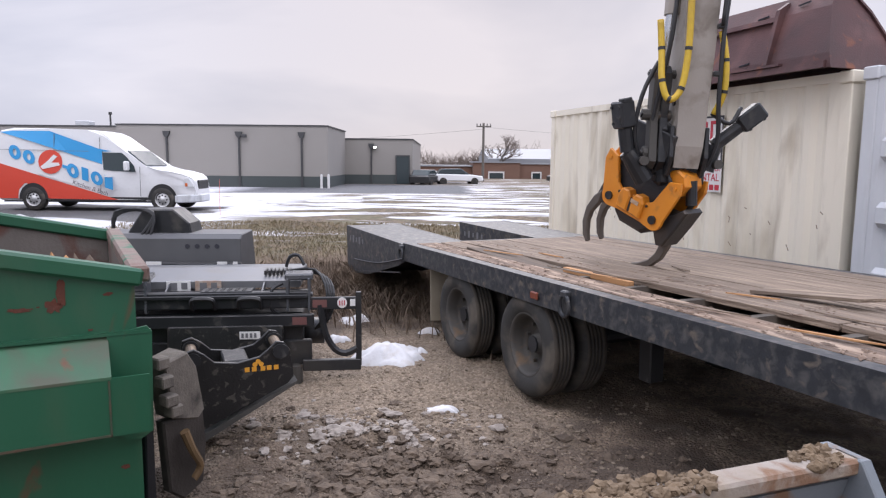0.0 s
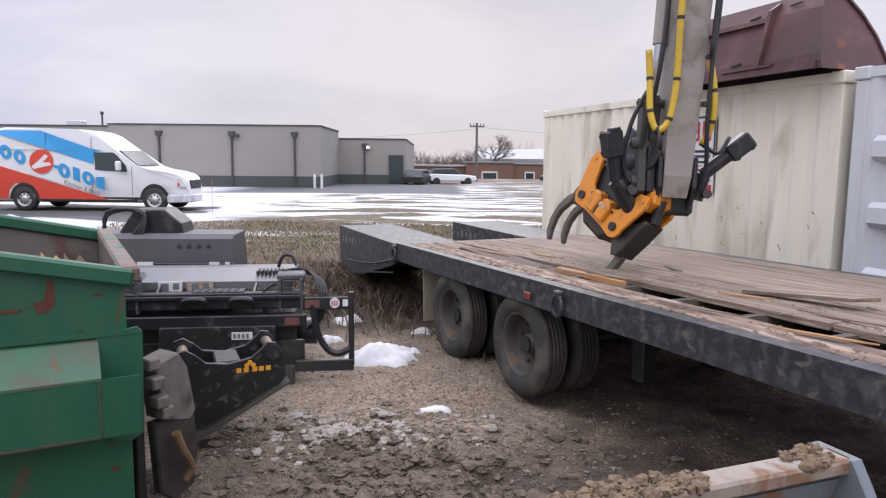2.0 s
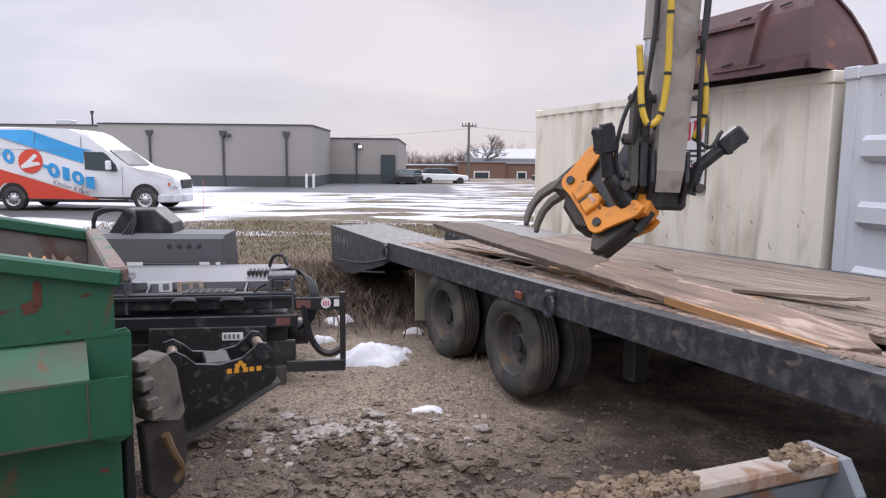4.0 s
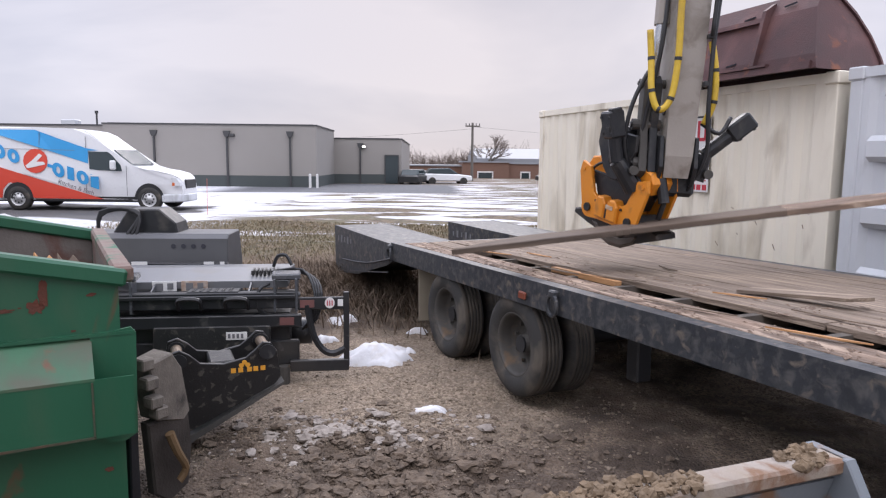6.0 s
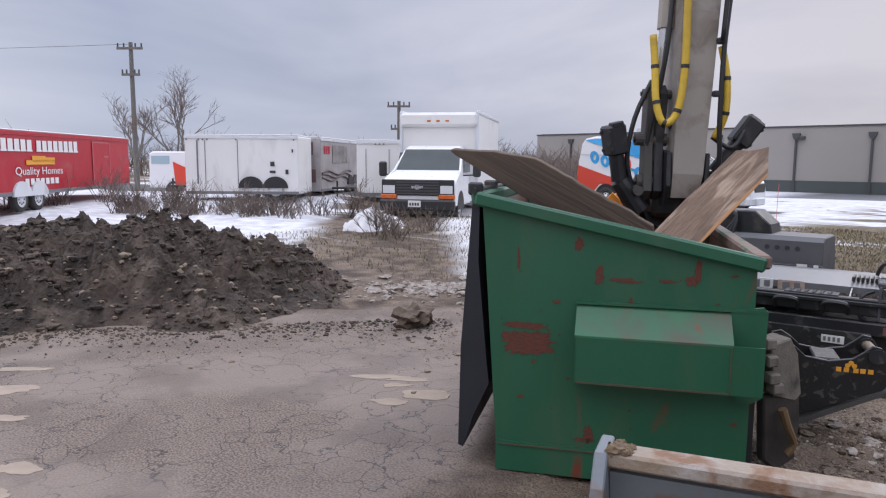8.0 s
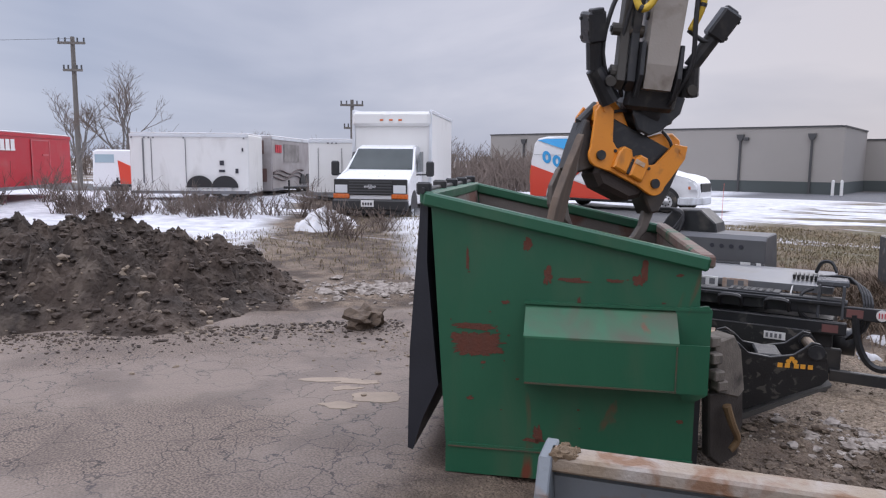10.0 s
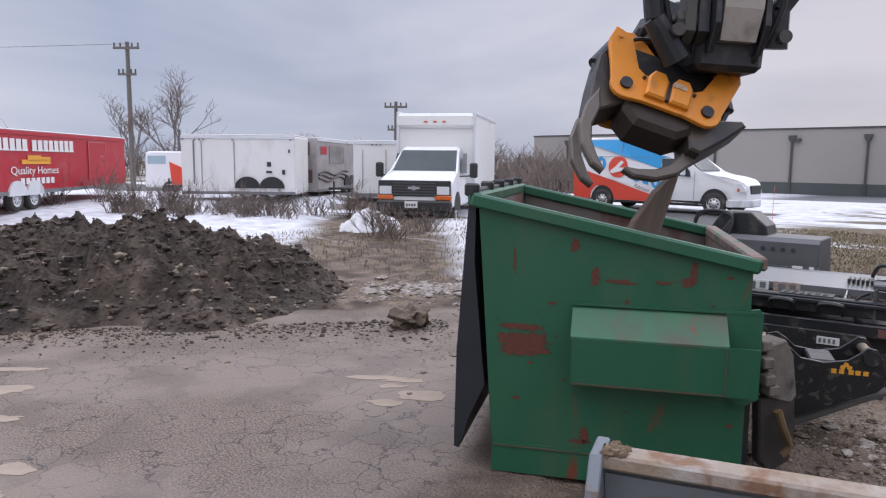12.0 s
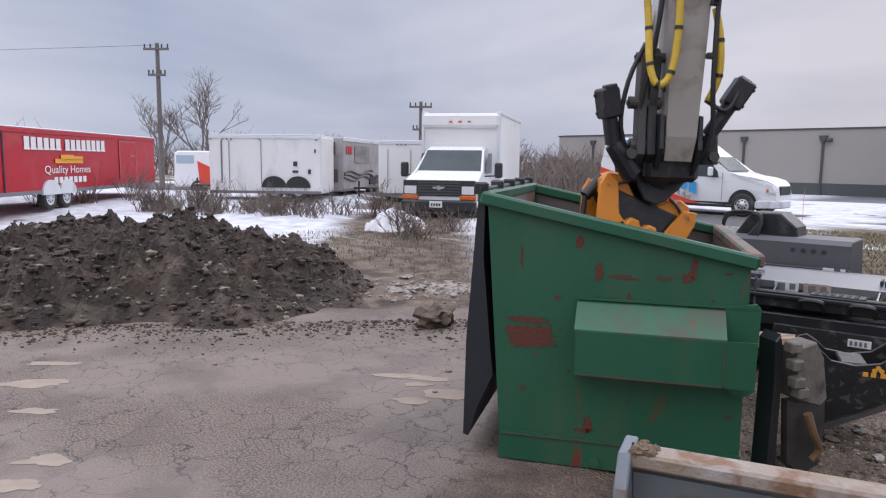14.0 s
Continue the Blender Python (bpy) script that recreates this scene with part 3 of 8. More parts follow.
scatter("gravel", 6500, blob_zone(-0.1, 4.6, 2.1, 2.2), (0.004, 0.016), STONE, "scattered pale limestone gravel on the muddy yard", "gravel", 3, 0.7, 1)
scatter("mud_clods", 2200, blob_zone(-0.25, 3.7, 1.35, 0.85), (0.007, 0.048), MUD, "dark crumbled mud clods lying on the yard", "mud", 4, 0.5, 2, 0.5)
scatter("slush", 420, blob_zone(-0.5, 4.25, 0.75, 0.42), (0.01, 0.05), DIRTY_SNOW, "dirty frozen slush lumps between the mud clods", "slush", 5, 0.5, 2, 0.4)
scatter("loose_gravel", 1600, blob_zone(-3.6, 5.2, 2.4, 1.6, 0.8), (0.008, 0.028), STONE, "loose stones strewn along the muddy lane", "gravel", 6)
scatter("lane_slush", 420, blob_zone(-6.6, 6.2, 1.3, 0.7, 0.8), (0.02, 0.09), DIRTY_SNOW, "dirty snow and mud lumps on the lane", "slush", 7, 0.5, 2, 0.4)


def snow_patch(cx, cy, rx, ry, seed, h=0.07):
    """A melting drift: a low uneven cake with a ragged edge."""
    rng = random.Random(seed)
    bm = bmesh.new()
    n = 42
    rings = []
    for i, f in enumerate((1.0, 0.9, 0.72, 0.5, 0.25, 0.02)):
        ring = []
        for s in range(n):
            a = 2 * math.pi * s / n
            w = 1 + 0.5 * noise.noise(Vector((math.cos(a) * 1.6 + seed, math.sin(a) * 1.6, seed * 0.7))) + 0.25 * noise.noise(Vector((math.cos(a) * 5 + seed, math.sin(a) * 5, 1)))
            x, y = cx + rx * f * w * math.cos(a), cy + ry * f * w * math.sin(a)
            z = relief(x, y) - 0.02 if i == 0 else relief(x, y) + h * (1 - f * f) * (0.75 + 0.9 * noise.noise(Vector((x * 9, y * 9, seed)))) + 0.008
            ring.append(bm.verts.new((x, y, z)))
        rings.append(ring)
    for a, b in zip(rings, rings[1:]):
        for s in range(n):
            bm.faces.new((a[s], a[(s + 1) % n], b[(s + 1) % n], b[s]))
    bm.faces.new(rings[-1])
    return tagged(part("snow_patch", bm, SNOW, smooth=True), "small melting patch of white snow on the gravel", "snow", "snow patches")


for i, (x, y, rx, ry, h) in enumerate([(-0.50, 6.0, 0.36, 0.26, 0.12), (0.0, 4.72, 0.11, 0.06, 0.04), (0.95, 3.45, 0.07, 0.035, 0.03), (-0.2, 6.15, 0.07, 0.04, 0.04), (-0.15, 7.0, 0.12, 0.07, 0.05),
                                       (-0.95, 7.4, 0.16, 0.12, 0.08), (-1.0, 6.6, 0.09, 0.09, 0.06), (-7.1, 8.3, 0.4, 0.55, 0.16), (-12.6, 10.4, 0.6, 0.8, 0.5), (-6.9, 7.6, 0.25, 0.3, 0.1), (-9.2, 14.6, 1.1, 0.7, 0.42)]):
    snow_patch(x, y, rx, ry, 10 + i * 3.1, h)


def clay_patch(x, y, rx, ry, turn, seed):
    """Pale dried clay smeared on the asphalt, with a ragged outline."""
    n = 40
    out = []
    for i in range(n):
        a = 2 * math.pi * i / n
        k = 1 + 0.6 * noise.noise(Vector((math.cos(a) * 1.4 + seed, math.sin(a) * 1.4, seed))) + 0.13 * noise.noise(Vector((math.cos(a) * 5 + seed, math.sin(a) * 5, seed)))
        out.append((rx * k * math.cos(a), ry * k * math.sin(a)))
    bm = bmesh.new()
    slab(bm, out, -0.02, 0.004, "z")
    tagged(part("clay_patch", bm, CLAY, at=pose(x, y, relief(x, y), 0, 0, turn)), "pale dried clay patch on the asphalt", "dirt patch", "clay patches")


CLAY = surface("dried_pale_clay", (0.34, 0.275, 0.215), (0.23, 0.185, 0.145), 0.9, scale=7.0, amount=0.8, bump=0.4, bump_scale=40.0)
for i, c in enumerate([(-4.28, 3.03, 0.24, 0.045, 40), (-4.04, 3.16, 0.20, 0.06, 35), (-4.0, 2.99, 0.12, 0.05, 45), (-3.67, 2.99, 0.22, 0.11, 45), (-3.76, 2.70, 0.13, 0.07, 30), (-6.57, 1.12, 0.20, 0.05, 45), (-6.07, 0.87, 0.26, 0.10, 45), (-5.41, 0.69, 0.15, 0.06, 45), (-4.5, 0.48, 0.17, 0.08, 40), (-4.26, 0.26, 0.14, 0.07, 40),
                       (-2.15, 1.75, 0.35, 0.16, 30), (-2.5, 1.5, 0.22, 0.12, 10)]):
    clay_patch(*c, 5.0 + i * 2.7)


def dirt_mound():
    """A long heap of dug earth, crumbly on top, with stones and snow lodged in it."""
    verts, faces, nu, nv = [], [], 220, 110
    c, along, across = Vector((-9.15, 3.1)), Vector((0.62, 0.785)), Vector((-0.785, 0.62))
    for j in range(nv):
        for i in range(nu):
            u, v = -4.2 + 8.0 * i / (nu - 1), -2.6 + 4.5 * j / (nv - 1)
            p = c + along * u + across * v
            edge = 1 + 0.25 * noise.noise(Vector((u * 0.8, v * 0.8, 4)))
            q = (abs(u + 0.2) / (3.3 * edge)) ** 2.6 + (abs(v - 0.1) / ((1.6 if v > 0.1 else 2.25) * edge)) ** 1.7
            h = 0.90 * max(0.0, 1 - q) ** 0.95
            h *= 1 - 0.30 * sm(-1.2, -3.4, u) - 0.38 * sm(0.6, 2.8, u)
            w = Vector((p.x, p.y, 0))
            k = min(1.0, h * 3)
            h += k * (0.16 * noise.noise(w * 1.2) + 0.18 * noise.noise(w * 2.9) + 0.20 * abs(noise.noise(w * 5.5)) + 0.11 * abs(noise.noise(w * 12)) + 0.05 * noise.noise(w * 24)) + 0.05 * max(0, 1.25 - q) * noise.noise(w * 9)
            verts.append((p.x, p.y, land(p.x, p.y) + h - 0.05))
    for j in range(nv - 1):
        for i in range(nu - 1):
            a = j * nu + i
            faces.append((a, a + 1, a + nu + 1, a + nu))
    me = bpy.data.meshes.new("dirt_mound")
    me.from_pydata(verts, [], faces)
    earth = surface("dug_earth", (0.080, 0.057, 0.043), (0.022, 0.016, 0.0125), 0.95, scale=2.2, amount=1.0, bump=0.8, bump_scale=22.0, bump_dist=0.04,
                                grime=(0.13, 0.102, 0.08), grime_at=0.64, grime_scale=3.0)
    me.materials.append(earth)
    tagged(new("dirt_mound", me), "long heap of dark dug earth with stones beside the asphalt", "dirt mound")

    rng = random.Random(9)
    tree = [Vector(v) for v in verts]
    bm, bs = Soup(), Soup()
    for i in range(5200):
        u, v = rng.uniform(-4.1, 3.7), rng.uniform(-2.4, 0.5)
        a = int((v + 2.6) / 4.5 * (nv - 1)) * nu + int((u + 4.2) / 8.0 * (nu - 1))
        q = tree[a]
        s = 0.012 * (5.0 ** (rng.random() ** 2.6))
        if q.z > 0.0:
            lump(bs if rng.random() < (0.24 if v < -1.0 else 0.03) else bm, q + Vector((0, 0, s * 0.2)), (s * rng.uniform(0.8, 1.5), s * rng.uniform(0.8, 1.5), s), rng.random() * 60, 0.7, 1)
    # crumbs that rolled off onto the asphalt
    for i in range(3600):
        u, v = rng.uniform(-4.3, 3.9), -1.85 - abs(rng.gauss(0, 0.36))
        p = c + along * u + across * v
        s = 0.006 * (4.5 ** (rng.random() ** 2.5))
        lump(bs if rng.random() < 0.15 else bm, (p.x, p.y, relief(p.x, p.y) + s * 0.15), (s * rng.uniform(0.8, 1.6), s, s), rng.random() * 60, 0.7, 1)
    tagged(part("earth_clods", bm, earth), "dark clods of earth lying on the mound", "mud", kind="stuff")
    tagged(part("mound_stones", bs, STONE), "pale stones lodged in the earth mound", "stones", kind="stuff")


dirt_mound()
bm = Soup()
lump(bm, (0, 0, 0.09), (0.19, 0.16, 0.17), 3.3, 0.75, 3)
tagged(part("mud_lump", bm, MUD, at=pose(-5.3, 4.5, 0)), "big clod of brown mud lying on the asphalt", "mud clod")


def blades(name, count, zone, height, material, label, seed, lean=0.35, width=0.006):
    """Dry stalks, each a bent blade."""
    rng = random.Random(seed)
    verts, faces = [], []
    for _ in range(count):
        x, y = zone(rng)
        z, h, a = relief(x, y), rng.uniform(*height), rng.uniform(0, 6.28)
        dx, dy = math.cos(a), math.sin(a)
        l = rng.uniform(0, lean) * h
        b = len(verts)
        w = width * rng.uniform(0.7, 1.6)
        verts += [(x - dy * w, y + dx * w, z - 0.02), (x + dy * w, y - dx * w, z - 0.02), (x + dx * l * 0.4 + dy * w * 0.7, y + dy * l * 0.4 - dx * w * 0.7, z + h * 0.6),
                  (x + dx * l * 0.4 - dy * w * 0.7, y + dy * l * 0.4 + dx * w * 0.7, z + h * 0.6), (x + dx * l, y + dy * l, z + h)]
        faces += [(b, b + 1, b + 2, b + 3), (b + 3, b + 2, b + 4)]
    me = bpy.data.meshes.new(name)
    me.from_pydata(verts, [], faces)
    me.materials.append(material)
    return tagged(new(name, me), label, "grass", kind="stuff")


def band(x0, x1, y0, y1):
    return lambda rng: (rng.uniform(x0, x1), rng.uniform(y0, y1))


DEAD_WEEDS = surface("dead_brown_weeds", (0.20, 0.145, 0.10), (0.09, 0.065, 0.048), 0.9, scale=2.0, amount=1.0, bump=0.0)
blades("dead_weeds", 42000, blob_zone(-0.3, 9.0, 2.9, 1.5), (0.05, 0.30), DEAD_WEEDS, "brown dead weeds on the low bank", 21, 2.0)
blades("dry_grass", 60000, band(-8, 7, 9.2, 17.5), (0.02, 0.075), DRY_GRASS, "dry straw-coloured grass with a little green", 22, 2.0, 0.007)
blades("lane_grass", 6000, band(-13.5, -6.8, 6.5, 14.5), (0.02, 0.09), DRY_GRASS, "dry grass along the muddy lane", 23, 1.8, 0.006)

# ---------------------------------------------------------------- far building and distance


def far_building():
    b = thing("warehouse", pose(0, 0, -0.45), "long low grey block warehouse with dark base course", "building")
    for x0, x1, y0, y1, h, nm in ((-23.5, -8.35, 50.5, 59.5, 4.62, ""), (-36.0, -23.5, 50.7, 59.5, 4.48, ""), (-8.6, -2.65, 59.52, 80, 4.0, "")):
        part("wall", bm_box((((x0 + x1) / 2, (y0 + y1) / 2, h / 2 + 0.52), (x1 - x0, y1 - y0, h - 1.04))), WALL_GREY, b)
        part("base_course", bm_box((((x0 + x1) / 2, (y0 + y1) / 2, 0.515), (x1 - x0 + 0.06, y1 - y0 + 0.06, 1.03))), WALL_DARK, b, "dark painted base course")
        part("coping", bm_box((((x0 + x1) / 2, (y0 + y1) / 2, h + 0.03), (x1 - x0 + 0.12, y1 - y0 + 0.12, 0.09))), DARK_TRIM, b)
        part("roof", bm_box((((x0 + x1) / 2, (y0 + y1) / 2, h + 0.09), (x1 - x0 - 0.5, y1 - y0 - 0.5, 0.03))), DARK_TRIM, b)
    for x, y, h in ((-32.5, 50.7, 4.0), (-28.2, 50.7, 4.0), (-19.88, 50.5, 4.1), (-14.7, 50.5, 4.1), (-10.21, 50.5, 4.1), (-6.14, 59.52, 3.55)):
        bm = bmesh.new()
        box(bm, (x, y - 0.08, h / 2), (0.13, 0.12, h))
        slab(bm, [(x - 0.25, h + 0.1), (x + 0.25, h + 0.1), (x + 0.2, h - 0.15), (x + 0.1, h - 0.32), (x - 0.1, h - 0.32), (x - 0.2, h - 0.15)], y - 0.22, y - 0.01)
        part("downspout", bm, DARK_TRIM, b)
    for x, y, z in ((-14.3, 50.4, 3.9), (-5.82, 59.4, 3.36), (-28.9, 50.6, 3.9)):
        lamp = part("wall_lamp", bm_box(((x, y - 0.08, z), (0.34, 0.26, 0.22)), bevel=0.03), DARK_TRIM, b)
        if x != -14.3:
            part("lens", bm_box(((x, y - 0.22, z - 0.02), (0.24, 0.03, 0.16))), LAMP_LIT, lamp)
    d = part("doorway", bm_box(((-3.48, 59.48, 1.45), (1.05, 0.14, 2.3))), GLASS, b, "dark recessed doorway")
    part("frame", bm_box(((-3.48, 59.46, 2.65), (1.2, 0.16, 0.1)), ((-4.05, 59.46, 1.3), (0.08, 0.16, 2.6)), ((-2.91, 59.46, 1.3), (0.08, 0.16, 2.6))), DARK_TRIM, d)
    part("door", bm_box(((-34.6, 50.66, 1.1), (1.0, 0.1, 2.1))), WALL_DARK, b)
    part("roof_unit", bm_box(((-28.5, 56, 4.85), (1.1, 1.0, 0.6)), bevel=0.05), GREY_BOX, b)
    bm = bmesh.new()
    rod(bm, (-26.0, 55, 4.4), (-26.0, 55, 5.7), 0.07)
    rod(bm, (-26.0, 55, 5.6), (-26.0, 55, 5.8), 0.13)
    part("vent_pipe", bm, DARK_TRIM, b)


far_building()
for x in (-8.6, -8.1):
    bm = bmesh.new()
    rod(bm, (0, 0, -0.1), (0, 0, 0.95), 0.09)
    bmesh.ops.create_uvsphere(bm, u_segments=10, v_segments=5, radius=0.09, matrix=Matrix.Translation((0, 0, 0.95)))
    tagged(part("bollard", bm, SIGN_WHITE, at=pose(x, 49.2, -0.25)), "white steel bollard in front of the warehouse", "bollard", "bollards")


def brick_office():
    b = thing("brick_office", pose(0, 0, -1.2), "far low brick office with pale trim and windows", "building")
    for x0, x1, y0, h in ((-3.4, 8.5, 85, 2.35), (8.5, 30, 83, 2.7), (3.5, 9.0, 82.5, 2.85)):
        part("wall", bm_box((((x0 + x1) / 2, y0 + 5, h / 2), (x1 - x0, 10, h))), BRICK_FAR, b)
        part("parapet", bm_box((((x0 + x1) / 2, y0 + 4.95, h + 0.08), (x1 - x0 + 0.2, 10.2, 0.16))), ROOF_PALE, b)
    for x, y, w in ((-1.8, 85, 2.4), (6.2, 82.5, 1.6), (11, 83, 0.9), (15, 83, 0.9), (17.5, 83, 0.9), (22, 83, 0.9)):
        win = part("window", bm_box(((x, y - 0.03, 1.05), (w, 0.1, 1.3))), GLASS, b)
        part("frame", bm_box(((x, y - 0.06, 1.75), (w + 0.3, 0.12, 0.16)), ((x - w / 2 - 0.08, y - 0.06, 0.9), (0.14, 0.12, 1.7)), ((x + w / 2 + 0.08, y - 0.06, 0.9), (0.14, 0.12, 1.7))), SIGN_WHITE, win)
    h = thing("metal_hall", pose(0, 0, -1.2), "far hall with a pale snow-dusted metal roof", "building")
    bm = bmesh.new()
    slab(bm, [(95, 3.4), (110, 5.0), (125, 3.4), (125, 0), (95, 0)], 6, 45, "x")
    part("hall", bm, ROOF_PALE, h)


brick_office()


def far_car(x, y, z, rz, paint, label):
    c = thing("parked_car", pose(x, y, z, 0, 0, rz), label, "car", "far parked cars")
    bm = bmesh.new()
    slab(bm, [(-2.2, 0.35), (-2.2, 0.85), (-1.9, 0.98), (1.1, 0.92), (2.1, 0.8), (2.2, 0.5), (2.1, 0.32)], -0.88, 0.88, bevel=0.08)
    part("body", bm, paint, c)
    bm = bmesh.new()
    slab(bm, [(-1.9, 0.95), (-1.5, 1.42), (0.2, 1.45), (1.0, 0.93)], -0.76, 0.76, bevel=0.08)
    part("cabin", bm, GLASS, c)
    for wx in (-1.4, 1.4):
        for wy in (-0.8, 0.8):
            bm = bmesh.new()
            rod(bm, (wx, wy - 0.1, 0.33), (wx, wy + 0.1, 0.33), 0.33, seg=18)
            part("wheel", bm, RUBBER, c)


far_car(-1.5, 60.5, -0.4, 75, PLASTIC, "dark parked car beside the warehouse")
far_car(1.2, 62, -0.3, 10, WHITE, "white parked car beyond the warehouse")
far_car(13.5, 76, -0.6, 0, PLASTIC, "dark parked car before the brick office")


def tree(name, at, height, seed, label, spread=0.42, depth=5, trunk=0.11):
    """A bare winter tree: tapered trunk, limbs and fine twigs."""
    rng = random.Random(seed)
    t = thing(name, at, label, "tree", "bare trees")
    limbs, twigs = Soup(), Soup()

    def grow(p, d, length, r, level):
        q = p + d * length
        mid = p + d * length * 0.5 + Vector((rng.uniform(-1, 1), rng.uniform(-1, 1), 0)) * length * 0.06
        target = limbs if level < 3 else twigs
        seg = 7 if level < 2 else 4 if level < 3 else 3
        rod(target, p, mid, r, r * 0.85, seg, cap=False)
        rod(target, mid, q, r * 0.85, r * 0.68, seg, cap=False)
        if level >= depth:
            return
        for i in range(rng.choice((2, 3, 3)) if level else 4):
            e = (d + Vector((rng.uniform(-1, 1), rng.uniform(-1, 1), rng.uniform(-0.25, 0.6))) * (spread + 0.28 * rng.random()) * (1.0 + 0.12 * level)).normalized()
            grow(p + d * length * rng.uniform(0.55, 1.0), e, length * rng.uniform(0.6, 0.82), r * 0.62, level + 1)

    grow(Vector((0, 0, -0.2)), Vector((rng.uniform(-0.05, 0.05), rng.uniform(-0.05, 0.05), 1)).normalized(), height * 0.31, trunk, 0)
    part("trunk", limbs, BARK, t)
    part("crown", twigs, TWIGS, t, "fine bare twigs")


tree("bare_tree", pose(-34.4, 16.6, 0), 7.6, 3, "slender bare deciduous tree behind the white trailers", 0.42, 6, 0.085)
tree("bare_tree", pose(-35.5, 15.0, 0), 6.4, 4, "slender bare deciduous tree behind the white trailers", 0.45, 6, 0.075)
tree("bare_tree", pose(7.3, 95, -1), 8.3, 5, "broad bare tree behind the brick office", 0.75, 6, 0.25)
tree("bare_tree", pose(-38, 38.0, -0.5), 5.4, 6, "bare bushy tree beyond the box truck", 0.7, 6, 0.11)
tree("bare_tree", pose(-34.5, 43.0, -0.5), 5.2, 16, "bare bushy tree beyond the box truck", 0.7, 6, 0.11)
tree("bare_tree", pose(-47, 28.0, -0.5), 5.6, 7, "bare bushy tree beyond the trailers", 0.7, 6, 0.12)
tree("bare_tree", pose(-48, 36.0, -0.5), 6.0, 8, "bare bushy tree beyond the trailers", 0.7, 6, 0.12)


def wood_line(name, points, h, seed, label, count=900):
    """Far bare scrub along a line: stems and twigs only."""
    rng = random.Random(seed)
    bm = Soup()
    for _ in range(count):
        s = rng.random() * (len(points) - 1)
        i = min(int(s), len(points) - 2)
        a, b = Vector((*points[i], 0)), Vector((*points[i + 1], 0))
        p = a.lerp(b, s - i) + Vector((rng.uniform(-3, 3), rng.uniform(-3, 3), -0.5))
        hh = h * (0.6 + 0.55 * noise.noise(Vector((s * 2.3, seed, 0))) + 0.35 * rng.random())
        d = Vector((rng.uniform(-0.35, 0.35), rng.uniform(-0.35, 0.35), 1))
        rod(bm, p, p + d * hh * 0.6, 0.05, 0.03, 3, cap=False)
        for _ in range(5):
            q = p + d * hh * rng.uniform(0.2, 0.6)
            rod(bm, q, q + Vector((rng.uniform(-0.7, 0.7), rng.uniform(-0.7, 0.7), rng.uniform(0.3, 0.9))) * hh * 0.4, 0.03, 0.012, 3, cap=False)
    tagged(part(name, bm, TWIGS), label, "trees", kind="stuff")


wood_line("far_scrub", [(-85, 10), (-80, 40), (-60, 70), (-45, 95)], 6.0, 1, "far bare scrub and hedges", 900)
wood_line("far_woods", [(-30, 130), (0, 125), (14, 118)], 6.0, 2, "far bare hedge behind the brick office", 600)
wood_line("scrub_by_truck", [(-24.5, 33), (-27, 40), (-30, 45)], 3.7, 3, "bare scrub beyond the box truck", 420)


def utility_pole(x, y, z, h, rz, label, arms=2):
    p = thing("utility_pole", pose(x, y, z, 0, 0, rz), label, "utility pole", "utility poles")
    bm = bmesh.new()
    rod(bm, (0, 0, -0.3), (0, 0, h), 0.16, 0.11, 10)
    part("pole", bm, POLE_WOOD, p)
    for i in range(arms):
        zz = h - 0.35 - 1.45 * i
        w = 0.74 - 0.22 * i
        part("crossarm", bm_box(((0, -0.14, zz), (2 * w, 0.1, 0.13))), POLE_WOOD, p)
        for s in (-0.92, -0.45, 0.45, 0.92):
            bm = bmesh.new()
            rod(bm, (s * w, -0.14, zz + 0.06), (s * w, -0.14, zz + 0.28), 0.045)
            part("insulator", bm, DARK_TRIM, p)


utility_pole(-40.6, 17.2, -0.1, 8.4, 40, "tall grey wooden utility pole with two crossarms")
utility_pole(-33.4, 31.3, -0.4, 6.0, 40, "wooden utility pole behind the box truck")
utility_pole(3.95, 70.5, -0.6, 6.2, 5, "far thin utility pole beside the brick office", 1)
for a, b, sag in (((3.95, 70.5, 5.0), (-60, 130, 6.0), 1.2), ((3.95, 70.5, 5.2), (60, 95, 5.6), 1.0), ((-40.6, 17.2, 8.2), (-120, -40, 12), 1.5)):
    bm = bmesh.new()
    A, B = Vector(a), Vector(b)
    pipe(bm, [A.lerp(B, i / 10) - Vector((0, 0, sag * 4 * (i / 10) * (1 - i / 10))) for i in range(11)], 0.011, 4, smooth=2)
    tagged(part("power_line", bm, PLASTIC), "thin black overhead power line", "cable", "power lines")

# ---------------------------------------------------------------- dumpster


def rust_patch(bm, x, z, w, h, seed, y=-0.003):
    """A ragged flake of bare rust on the side wall."""
    n = 26 if w < 0.2 else 110
    vs = []
    for i in range(n):
        a = 2 * math.pi * i / n
        k = 1 + 0.75 * noise.noise(Vector((math.cos(a) * 2.2 + seed, math.sin(a) * 2.2, seed)))
        if w >= 0.2:
            k = 1 + (0.42 * noise.noise(Vector((math.cos(a) * 5.0, math.sin(a) * 5.0 + seed, seed))) + 0.30 * noise.noise(Vector((math.cos(a) * 15.0, math.sin(a) * 15.0 + seed, seed)))) * (0.5 + 0.5 * abs(math.cos(a)))
            k *= 1 / max(abs(math.cos(a)), abs(math.sin(a))) ** 0.7
        vs.append(bm.verts.new((max(0.012 + 0.004 * math.sin(i), x + w / 2 * k * math.cos(a)), y, z + h / 2 * k * math.sin(a))))
    bm.faces.new(vs)


DUMP_POSE = pose(-2.49, 2.35, 0.0, 0, 0, 28.4)
DUMP_W = 1.83


